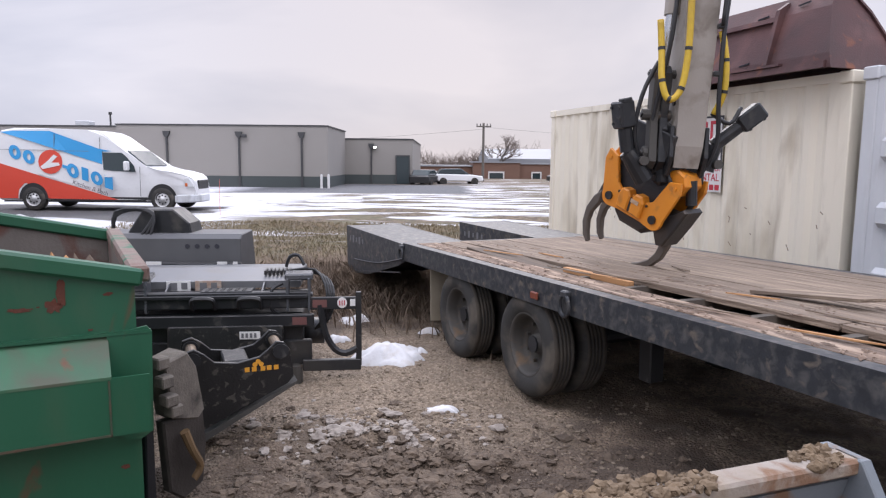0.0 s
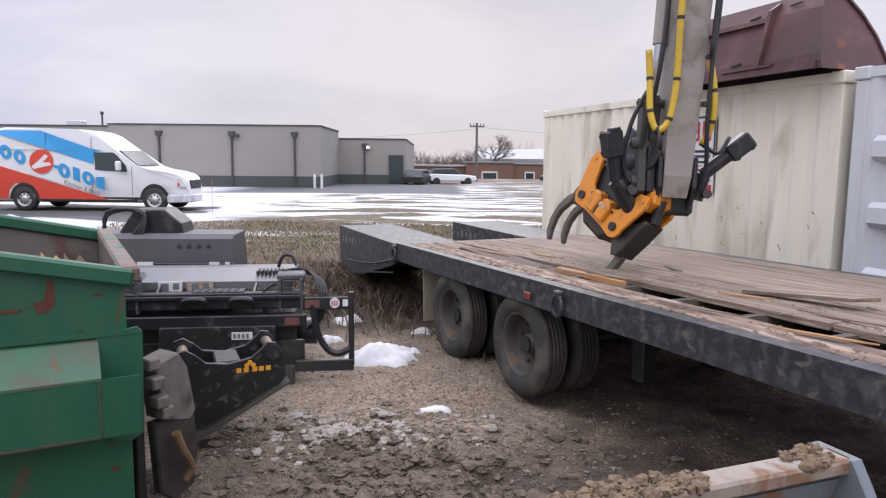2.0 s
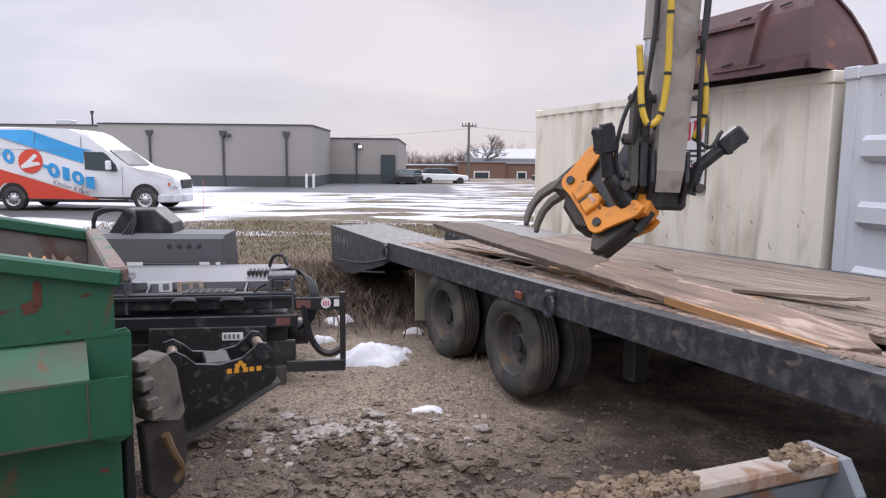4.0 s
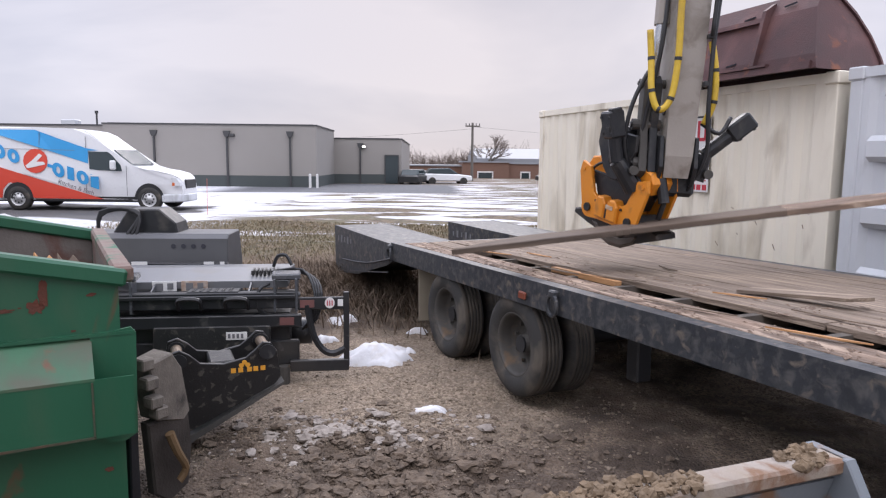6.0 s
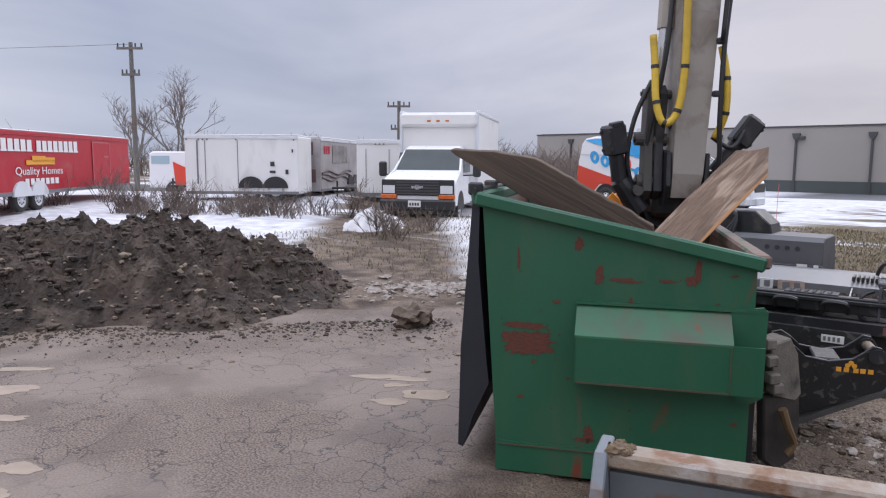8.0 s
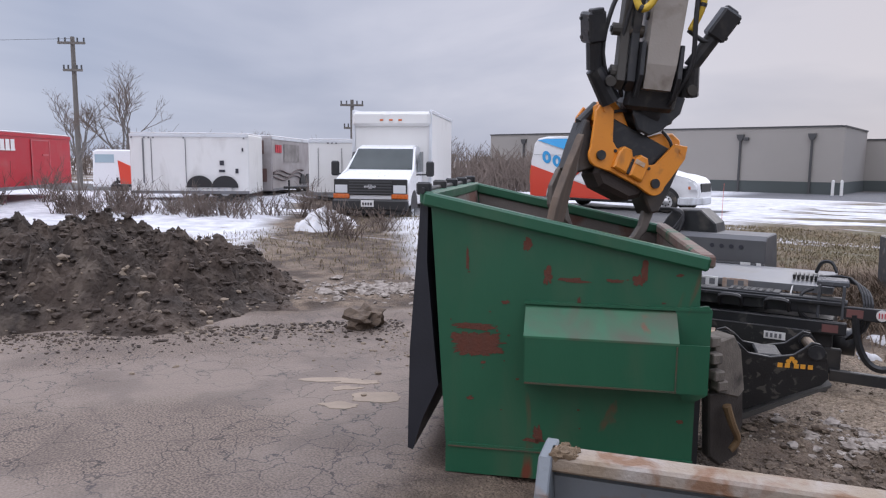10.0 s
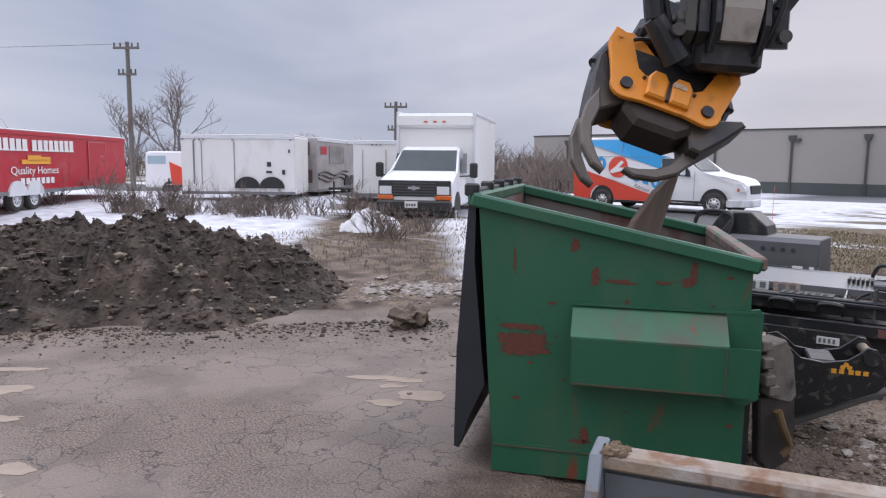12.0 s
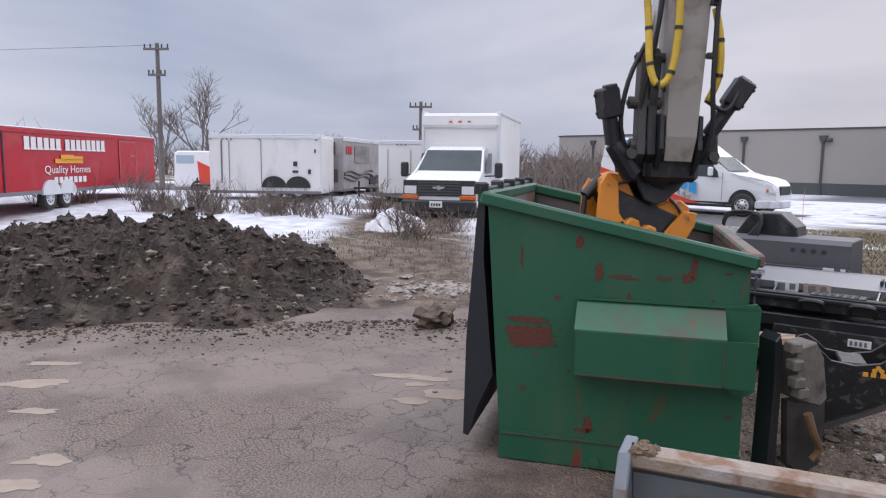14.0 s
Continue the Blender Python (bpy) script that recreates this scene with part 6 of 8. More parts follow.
for x in (0.08, 0.5, 0.65, 0.8, 1.8, 3.8):
    part("marker_lamp", bm_box(((x, -0.022, 2.08), (0.05, 0.02, 0.05))), GREY_INK, b)
for c, z in (((3.05, -0.022, 1.25), (0.14, 0.02, 0.16)), ((3.05, -0.022, 0.98), (0.2, 0.02, 0.08)), ((3.55, -0.022, 0.98), (0.10, 0.02, 0.16)), ((3.75, -0.022, 1.7), (0.05, 0.02, 0.12))):
    part("latch", bm_box((c, z)), INK, b)
t, b = cargo_trailer(pose(-21.75, 15.95, 0.30, 0, 0, 125), 7.2, 2.1, 2.30, surface("grey_brown_wrap", (0.42, 0.40, 0.40), (0.22, 0.19, 0.185), 0.4, scale=1.6, amount=0.9, bump=0.0), "enclosed trailer with grey and brown picture wrap", 0.25)
part("logo_block", bm_box(((0.5, -0.022, 1.85), (0.22, 0.012, 0.3)), ((0.78, -0.022, 1.85), (0.22, 0.012, 0.3)), ((1.06, -0.022, 1.85), (0.22, 0.012, 0.3))), SIGN_RED, b, "dark red block letters")
bm = bmesh.new()
for k in range(3):
    pipe(bm, [(0.1 + 0.42 * i, -0.022, 0.95 - 0.12 * k + 0.08 * math.sin(i * 0.9 + k)) for i in range(11)], 0.035, 5, smooth=2)
part("wave_stripes", bm, plain("dark_brown_wrap", (0.07, 0.045, 0.045)), b)
part("picture_panel", bm_box(((2.6, -0.018, 1.7), (2.2, 0.008, 0.7))), surface("dim_picture", (0.33, 0.31, 0.30), (0.10, 0.085, 0.08), 0.4, scale=2.5, amount=1.0, bump=0.0), b)
part("end_panel", bm_box(((-0.012, 1.05, 1.9), (0.01, 1.5, 0.5)), ((-0.012, 1.05, 0.85), (0.01, 1.7, 0.5))), surface("brown_end_panel", (0.15, 0.06, 0.05), (0.10, 0.08, 0.075), 0.4, scale=2.5, bump=0.0), b)
t, b = cargo_trailer(pose(-19.95, 16.2, 0.27, 0, 0, 42), 3.2, 2.2, 2.2, WHITE_BOX, "white enclosed cargo trailer behind the box truck", 0.2)
part("door_seam", bm_box(((0.35, -0.022, 1.2), (0.02, 0.012, 1.4)), ((1.2, -0.022, 1.2), (0.02, 0.012, 1.4))), GREY_INK, b)
for i in range(3):
    part("marker_lamp", bm_box(((0.7 + 0.15 * i, -0.022, 2.08), (0.06, 0.02, 0.05))), GREY_INK, b)
# a second wrapped van behind the trailers, only its upper part in view
v = thing("cargo_van", pose(-30.6, 13.3, 0.1, 0, 0, 42), "white cargo van with orange wrap behind the trailers", "van")
bm = bmesh.new()
slab(bm, [(0, 0.4), (0.05, 1.9), (0.2, 2.0), (3.6, 2.0), (4.4, 1.3), (5.3, 1.1), (5.4, 0.4)], 0, 1.9, bevel=0.06)
body = part("body", bm, WHITE, v)
bm = bmesh.new()
slab(bm, [(1.1, 1.55), (2.2, 1.05), (5.0, 0.95), (5.0, 0.45), (1.2, 0.45)], -0.02, -0.004)
part("orange_wrap", bm, RED_WRAP, body)
part("rear_glass", bm_box(((0.55, -0.012, 1.62), (0.8, 0.01, 0.35))), plain("pale_blue_glass", (0.35, 0.45, 0.5), 0.2), body)
for x in (1.1, 4.4):
    road_wheel(v, x, 0.1, 0.36, 0.22)


def shrub(x, y, h, seed, n=26):
    rng = random.Random(seed)
    bm = Soup()
    for _ in range(n):
        p = Vector((rng.uniform(-0.25, 0.25), rng.uniform(-0.25, 0.25), -0.05))
        d = Vector((rng.uniform(-0.8, 0.8), rng.uniform(-0.8, 0.8), 1)).normalized()
        l = h * rng.uniform(0.6, 1.1)
        rod(bm, p, p + d * l, 0.012, 0.005, 3, cap=False)
        for _ in range(6):
            q = p + d * l * rng.uniform(0.3, 1.0)
            e = (d + Vector((rng.uniform(-1, 1), rng.uniform(-1, 1), rng.uniform(-0.2, 0.6)))).normalized()
            rod(bm, q, q + e * l * rng.uniform(0.2, 0.45), 0.006, 0.003, 3, cap=False)
    s = part("shrub", bm, TWIGS, at=pose(x, y, land(x, y)))
    tagged(s, "bare brown shrub in the snowy verge", "shrub", "bare shrubs")


rng = random.Random(44)
for i in range(40):
    u = rng.random()
    a = (-20.6 + 6.4 * u + rng.uniform(-0.9, 0.9), 7.3 + 6.0 * u + rng.uniform(-0.8, 0.8))
    shrub(a[0], a[1], rng.uniform(0.4, 1.0), 100 + i, 20)
for i, (x, y, h) in enumerate([(-11.3, 9.6, 0.7), (-11.9, 10.3, 0.8), (-11.2, 10.9, 0.6), (-10.6, 9.3, 0.5), (-23.0, 7.0, 1.1), (-22.4, 5.6, 1.0), (-23.4, 8.6, 1.2)]):
    shrub(x, y, h, 200 + i)
bm = bmesh.new()
pipe(bm, [(0, 0, 0), (0, 0, 0.5), (0.01, 0, 1.0)], 0.006, 5)
tagged(part("marker_stake", bm, plain("orange_stake", (0.6, 0.12, 0.08)), at=pose(-6.3, 19.6, 0.2)), "thin orange marker stake in the grass", "stake")

# ---------------------------------------------------------------- attachments beside the dumpster


def brush_attachment():
    """A black skid-steer attachment: shallow steel deck, hydraulic gear, side hoop."""
    a = thing("skid_steer_attachment", pose(-2.62, 5.25, 0.0, 0, 0, 7) @ Matrix.Diagonal((0.92, 1, 1, 1)), "black steel skid-steer attachment with decals and hoses", "attachment")
    # the deck; its pale base colour holds the sky's sheen, grime lies over it
    bm = bmesh.new()
    slab(bm, [(0.18, 0.72), (0.18, 0.775), (0.55, 0.835), (0.95, 0.80), (0.95, 0.74)], 0.0, 1.62, "x", bevel=0.008)
    part("deck", bm, surface("dusty_grey_deck_steel", (0.165, 0.168, 0.178), (0.12, 0.122, 0.13), 0.42, scale=5.0, bump=0.06, grime=(0.14, 0.135, 0.13), grime_at=0.64, grime_scale=4.0), a, "smooth steel deck greyed by a painted sky sheen")
    part("ledge", bm_box(((0.85, 0.05, 0.69), (1.70, 0.27, 0.03)), bevel=0.005), BLACK, a)
    for x in (0.50, 1.30):
        bm = bmesh.new()
        slab(bm, [(-0.06, 0.70), (0.18, 0.70), (0.18, 0.77)], x, x + 0.012, "x")
        part("rib", bm, BLACK_GLOSS, a)
    for c, s in (((0.85, -0.02, 0.66), (1.75, 0.08, 0.13)), ((0.85, -0.06, 0.50), (1.80, 0.06, 0.10))):
        part("front_beam", bm_box((c, s), bevel=0.008), BLACK, a)
    part("housing", bm_box(((0.85, 0.40, 0.40), (1.6, 0.8, 0.30)), bevel=0.01), BLACK, a)
    bm = bmesh.new()
    box(bm, (1.02, -0.10, 0.36), (0.95, 0.04, 0.22), rot(-8, 0, 0), bevel=0.01)
    part("front_plate", bm, SCRATCHED, a)
    part("skirt", bm_box(((0.85, 0.0, 0.23), (1.75, 0.05, 0.20)), bevel=0.01), BLACK, a)
    for x in (0.75, 1.13):
        bm = bmesh.new()
        pipe(bm, [(x, -0.07, 0.60), (x, -0.12, 0.67), (x + 0.04, -0.13, 0.69), (x + 0.14, -0.13, 0.69), (x + 0.18, -0.12, 0.67), (x + 0.18, -0.07, 0.60)], 0.018, 6)
        part("lifting_loop", bm, BLACK, a)
    # perforated step
    bm = bmesh.new()
    for i in range(6):
        for j in range(3):
            rod(bm, (0.86 + 0.06 * i, -0.02 + 0.045 * j, 0.72), (0.86 + 0.06 * i, -0.02 + 0.045 * j, 0.739), 0.017, seg=8)
    step = part("step_plate", bm_box(((1.02, 0.03, 0.722), (0.42, 0.16, 0.025)), bevel=0.004), BLACK, a)
    part("step_holes", bm, PLASTIC, step)
    part("yellow_decal", bm_box(((1.32, -0.03, 0.708), (0.15, 0.05, 0.004))), YELLOW_DECAL, a)
    part("ribbed_pad", bm_box(*[((1.30 + 0.035 * i, 0.36, 0.825), (0.02, 0.16, 0.035)) for i in range(7)], bevel=0.003), DARK_STEEL, a)
    # latch towers
    for x in (0.28, 1.62):
        bm = bmesh.new()
        box(bm, (x, 0.05, 0.84), (0.24, 0.20, 0.05), rot(0, 0, 4), bevel=0.012)
        for s in (-0.09, 0.09):
            box(bm, (x + s, 0.0, 0.70), (0.022, 0.14, 0.26), bevel=0.004)
        rod(bm, (x - 0.12, -0.03, 0.70), (x + 0.12, -0.03, 0.70), 0.02)
        part("latch_tower", bm, BLACK_GLOSS, a)
        for k in range(2):
            bm = bmesh.new()
            pipe(bm, [(x - 0.18 + 0.05 * k, -0.02, 0.52), (x - 0.24, -0.05, 0.62), (x - 0.22, -0.03, 0.74), (x - 0.14, 0.02, 0.78)], 0.014, 6)
            part("hose", bm, HOSE, a)
    for x, w, m in ((0.58, 0.20, SIGN_WHITE), (0.83, 0.22, surface("brown_decal", (0.30, 0.16, 0.10), (0.45, 0.4, 0.35), 0.5, scale=20, amount=1, bump=0))):
        d = part("warning_decal", bm_box(((x, -0.012, 0.815), (w, 0.008, 0.09))), m, a, at=pose(0, 0.17, -0.075))
        part("decal_print", bm_box(((x - 0.04, -0.018, 0.815), (0.06, 0.004, 0.06)), ((x + 0.05, -0.018, 0.82), (0.05, 0.004, 0.05))), GREY_INK, d)
    d = part("small_decal", bm_box(((1.22, -0.125, 0.40), (0.17, 0.006, 0.06))), SIGN_WHITE, a)
    part("decal_print", bm_box(*[((1.16 + 0.035 * i, -0.130, 0.40), (0.02, 0.004, 0.035)) for i in range(4)]), GREY_INK, d)
    dull = surface("dull_red_plate", (0.18, 0.08, 0.07), (0.12, 0.05, 0.05), 0.5, bump=0)
    for c in ((1.63, -0.095, 0.50), (1.80, -0.068, 0.63)):
        part("red_plate", bm_box((c, (0.12, 0.006, 0.06))), dull, a)
    # side hoop: flat steel round the outer drum
    bm = bmesh.new()
    box(bm, (1.93, -0.05, 0.63), (0.42, 0.03, 0.10), bevel=0.006)
    box(bm, (2.13, -0.05, 0.42), (0.05, 0.04, 0.60), bevel=0.006)
    box(bm, (1.90, -0.05, 0.13), (0.50, 0.05, 0.09), bevel=0.006)
    pipe(bm, [(1.80, -0.05, 0.62), (1.84, -0.05, 0.40), (1.92, -0.05, 0.26), (2.02, -0.05, 0.22), (2.12, -0.05, 0.26)], 0.03, 6)
    part("side_hoop", bm, BLACK, a)
    dd = part("round_decal", bm_box(((2.0, -0.068, 0.675), (0.001, 0.001, 0.001))), SIGN_WHITE, a)
    bm = bmesh.new()
    rod(bm, (1.99, -0.075, 0.635), (1.99, -0.066, 0.635), 0.042, seg=20)
    part("decal_disc", bm, SIGN_WHITE, dd)
    part("decal_print", bm_box(*[((1.97 + 0.02 * i, -0.078, 0.635), (0.008, 0.004, 0.04)) for i in range(3)]), SIGN_RED, dd)
    part("tag", bm_box(((2.08, -0.068, 0.635), (0.045, 0.004, 0.055))), SIGN_WHITE, a)
    for k in range(4):
        bm = bmesh.new()
        pipe(bm, [(1.50 + 0.03 * k, 0.30, 0.84), (1.75 + 0.03 * k, 0.20, 0.86 - 0.02 * k), (1.86 + 0.02 * k, 0.0, 0.70), (1.82 + 0.02 * k, -0.02, 0.50), (1.75, 0.05, 0.40)], 0.010, 6)
        part("hose", bm, HOSE, a)
    bm = bmesh.new()
    pipe(bm, [(1.46, 0.52, 0.84), (1.50, 0.50, 0.93), (1.58, 0.48, 0.94), (1.63, 0.46, 0.86)], 0.016, 6)
    part("hose_loop", bm, HOSE, a)
    bm = bmesh.new()
    lathe(bm, [(0.001, -0.1), (0.09, -0.1), (0.11, -0.08), (0.11, 0.1), (0.001, 0.1)], (1.72, 0.25, 0.34), "x", 20)
    part("motor", bm, BLACK, a)
    for x in (0.2, 1.55):
        part("skid_foot", bm_box(((x, 0.35, 0.10), (0.12, 0.7, 0.24)), bevel=0.02), BLACK, a)
    bm = bmesh.new()
    rod(bm, (1.60, -0.08, 0.0), (1.60, -0.08, 0.14), 0.05)
    part("stand", bm, RIM, a)


brush_attachment()


def grey_attachment():
    a = thing("grey_attachment", pose(-3.32, 6.35, 0.0, 0, 0, 3), "dark grey steel attachment with bolt holes and decals", "attachment")
    bm = bmesh.new()
    slab(bm, [(0.0, 0.70), (0.0, 1.02), (0.06, 1.06), (0.5, 1.06), (0.6, 0.75), (0.6, 0.0), (0.05, 0.0)], 0.0, 1.44, "x", bevel=0.01)
    part("housing", bm, surface("matt_dark_grey_steel", (0.10, 0.10, 0.105), (0.07, 0.07, 0.074), 0.5, scale=6, bump=0.1, grime=(0.11, 0.105, 0.10), grime_at=0.64), a)
    bm = bmesh.new()
    for i in range(4):
        rod(bm, (0.95 + 0.09 * i, -0.006, 0.95), (0.95 + 0.09 * i, 0.01, 0.95), 0.022, seg=12)
    part("bolt_holes", bm, INK, a)
    part("front_bar", bm_box(((0.72, -0.03, 0.74), (1.46, 0.06, 0.13)), bevel=0.01), DARK_STEEL, a)
    for x, w, m in ((0.42, 0.09, SIGN_WHITE), (0.66, 0.14, SIGN_WHITE), (1.28, 0.09, SIGN_WHITE), (1.40, 0.04, SIGN_WHITE)):
        d = part("decal", bm_box(((x, -0.065, 0.77), (w, 0.006, 0.09))), m, a)
        part("decal_print", bm_box(((x, -0.070, 0.755), (w * 0.6, 0.004, 0.03))), INK, d)
    bm = bmesh.new()
    slab(bm, [(0.35, 1.05), (0.5, 1.28), (0.78, 1.28), (0.93, 1.15), (0.95, 1.05)], 0.15, 0.5, bevel=0.012)
    part("motor_guard", bm, DARK_STEEL, a)
    for k in range(3):
        bm = bmesh.new()
        pipe(bm, [(0.25, 0.1, 1.02), (0.28, 0.08, 1.22 + 0.02 * k), (0.45 + 0.04 * k, 0.12, 1.28), (0.62, 0.10, 1.22), (0.60 - 0.04 * k, 0.06, 1.05)], 0.016, 7)
        part("hose", bm, HOSE, a)
    part("foot", bm_box(((0.7, 0.3, 0.02), (1.3, 0.5, 0.05))), BLACK, a)


grey_attachment()


def adapter():
    """A scratched coupler adapter: cheek plates with ears, two cross pins, sloped lower edge."""
    a = thing("coupler_adapter", pose(-1.50, 3.98, 0.0, 0, 0, 22) @ Matrix.Diagonal((0.94, 0.9, 0.88, 1)), "scratched black coupler adapter with two chrome pins", "attachment")
    cheek = [(0.0, 0.12), (0.10, 0.16), (0.62, 0.42), (0.66, 0.47), (0.64, 0.66), (0.60, 0.72), (0.55, 0.73), (0.50, 0.68), (0.44, 0.63), (0.30, 0.60), (0.16, 0.62), (0.10, 0.68), (0.04, 0.72), (-0.02, 0.70), (-0.04, 0.60)]
    for y in (0.0, 0.34):
        bm = bmesh.new()
        slab(bm, cheek, y, y + 0.03, bevel=0.004)
        ch = part("cheek_plate", bm, SCRATCHED, a)
        for x, z in ((0.03, 0.645), (0.575, 0.66)):
            bm = bmesh.new()
            rod(bm, (x, y - 0.014, z), (x, y + 0.044, z), 0.052, seg=18)
            part("boss", bm, BLACK, ch)
    for x, z in ((0.03, 0.645), (0.575, 0.66)):
        bm = bmesh.new()
        rod(bm, (x, 0.03, z), (x, 0.34, z), 0.036, seg=14)
        part("pin", bm, surface("worn_bronze_pin", (0.22, 0.17, 0.12), (0.14, 0.10, 0.07), 0.4, 0.6, bump=0.1), a, "worn bronze-coloured cross pin")
    bm = bmesh.new()
    slab(bm, [(-0.01, 0.10), (0.12, 0.145), (0.68, 0.44), (0.67, 0.415), (0.12, 0.10), (0.0, 0.0), (-0.02, 0.0)], -0.02, 0.38)
    part("sole_plate", bm, surface("scraped_sole_steel", (0.10, 0.095, 0.09), (0.06, 0.056, 0.052), 0.5, 0.3, bump=0.2), a)
    part("web", bm_box(((0.30, 0.19, 0.56), (0.16, 0.3, 0.10)), bevel=0.01), SCRATCHED, a)
    # maker's mark as plain shapes
    lg = bmesh.new()
    for i, x in enumerate((0.36, 0.405, 0.46, 0.50, 0.545)):
        box(lg, (x, -0.004, 0.548), (0.030, 0.004, 0.032))
    for x, z in ((0.43, 0.60), (0.41, 0.58), (0.45, 0.58)):
        rod(lg, (x, -0.006, z), (x, -0.002, z), 0.016, seg=10)
    part("maker_mark", lg, LOGO_ORANGE, a)


adapter()


def toothed_edge():
    """A standing bucket shank with stepped wear blocks, dusted with dry soil."""
    a = thing("bucket_cutting_edge", pose(-1.41, 3.16, 0.0, 0, 0, 58) @ Matrix.Diagonal((0.66, 1, 0.97, 1)), "soil-dusted steel bucket edge standing upright beside the dumpster", "bucket")
    dust = surface("soil_dusted_steel", (0.19, 0.165, 0.14), (0.10, 0.085, 0.07), 0.85, scale=12, amount=1.0, bump=0.35, worn=(0.05, 0.045, 0.04), worn_at=0.63)
    bm = bmesh.new()
    slab(bm, [(0.0, 0.0), (0.02, 0.62), (0.0, 0.84), (0.05, 0.88), (0.085, 0.78), (0.085, 0.05)], 0.0, 0.14, bevel=0.008)
    part("shank", bm, BLACK, a)
    bm = bmesh.new()
    slab(bm, [(0.16, 0.80), (0.36, 0.83), (0.44, 0.74), (0.50, 0.50), (0.44, 0.46), (0.22, 0.50)], -0.03, 0.12, bevel=0.008)
    part("side_block", bm, dust, a)
    for z, x in ((0.82, 0.16), (0.72, 0.19), (0.62, 0.22), (0.56, 0.26)):
        part("wear_block", bm_box(((x - 0.06, -0.05, z), (0.10, 0.07, 0.06)), bevel=0.008), dust, a)
    bm = bmesh.new()
    slab(bm, [(0.14, 0.50), (0.50, 0.50), (0.52, 0.30), (0.48, 0.10), (0.30, 0.05), (0.18, 0.12)], -0.02, 0.05, bevel=0.012)
    part("lower_plate", bm, surface("worn_dark_plate", (0.075, 0.065, 0.058), (0.035, 0.03, 0.028), 0.5, 0.3, scale=6, amount=1, bump=0.3), a)
    bm = bmesh.new()
    pipe(bm, [(0.26, -0.07, 0.44), (0.30, -0.09, 0.34), (0.37, -0.09, 0.24), (0.33, -0.07, 0.17)], 0.030, 8, taper=0.020)
    part("hook", bm, surface("ochre_cast_hook", (0.20, 0.115, 0.045), (0.09, 0.06, 0.035), 0.7, bump=0.3), a, "ochre rusty lifting hook")


toothed_edge()

# ---------------------------------------------------------------- the excavator's own blade, in front of its tracks
BLADE_POSE = pose(0.015, 1.375, -0.014, 0, 0, 20.5)


def dozer_blade():
    b = thing("dozer_blade", BLADE_POSE, "grey steel dozer blade with rusty mud-caked top edge", "dozer blade")
    w, top = 2.30, 1.0
    bm = bmesh.new()
    box(bm, (0, 0.0, top - 0.022), (w, 0.085, 0.044), bevel=0.008)
    part("top_edge", bm, RUSTY_EDGE, b, "flaking rusty top edge")
    bm = bmesh.new()
    slab(bm, [(-0.02, top - 0.06), (0.03, top - 0.06), (0.09, 0.78), (0.05, 0.62), (0.0, 0.52), (-0.05, 0.52), (0.0, 0.64), (0.03, 0.78)], -w / 2 + 0.02, w / 2 - 0.02, "x")
    part("mouldboard", bm, BUCKET_GREY, b)
    for s in (-1, 1):
        bm = bmesh.new()
        slab(bm, [(0.08, top), (-0.05, top), (-0.10, top - 0.08), (-0.16, 0.60), (-0.10, 0.48), (0.08, 0.48)], s * w / 2 - 0.018, s * w / 2 + 0.018, "x", bevel=0.004)
        part("end_plate", bm, BUCKET_GREY, b)
    for x in (-0.45, 0.45):
        bm = bmesh.new()
        slab(bm, [(-0.03, 0.80), (-0.03, 0.60), (-0.75, 0.0), (-0.95, 0.0), (-0.95, 0.10)], x - 0.06, x + 0.06, "x")
        part("push_arm", bm, BUCKET_GREY, b)
    rng = random.Random(8)
    bm = Soup()
    for i in range(1500):
        x = -1.12 + 2.24 * rng.random()
        k = noise.noise(Vector((x * 3.0, 2.0, 0)))
        if k > -0.08 and (0.25 < x < 0.72 or abs(x - 1.03) < 0.07 or abs(x + 1.1) < 0.03):
            s = 0.003 * 6.0 ** (rng.random() ** 2)
            lump(bm, (x, rng.uniform(-0.04, 0.045), top + s * 0.2 + 0.02 * max(k, 0) * rng.random()), (s * 1.2, s, s * 1.2), rng.random() * 40, 0.8, 2)
    part("caked_mud", bm, DRY_MUD, b, "clumps of dry mud and straw")


dozer_blade()

# ---------------------------------------------------------------- excavator arm with tiltrotator; the grapple below it
arm = thing("excavator_arm", Matrix(), "worn grey excavator stick with black tiltrotator and yellow hoses", "excavator arm")


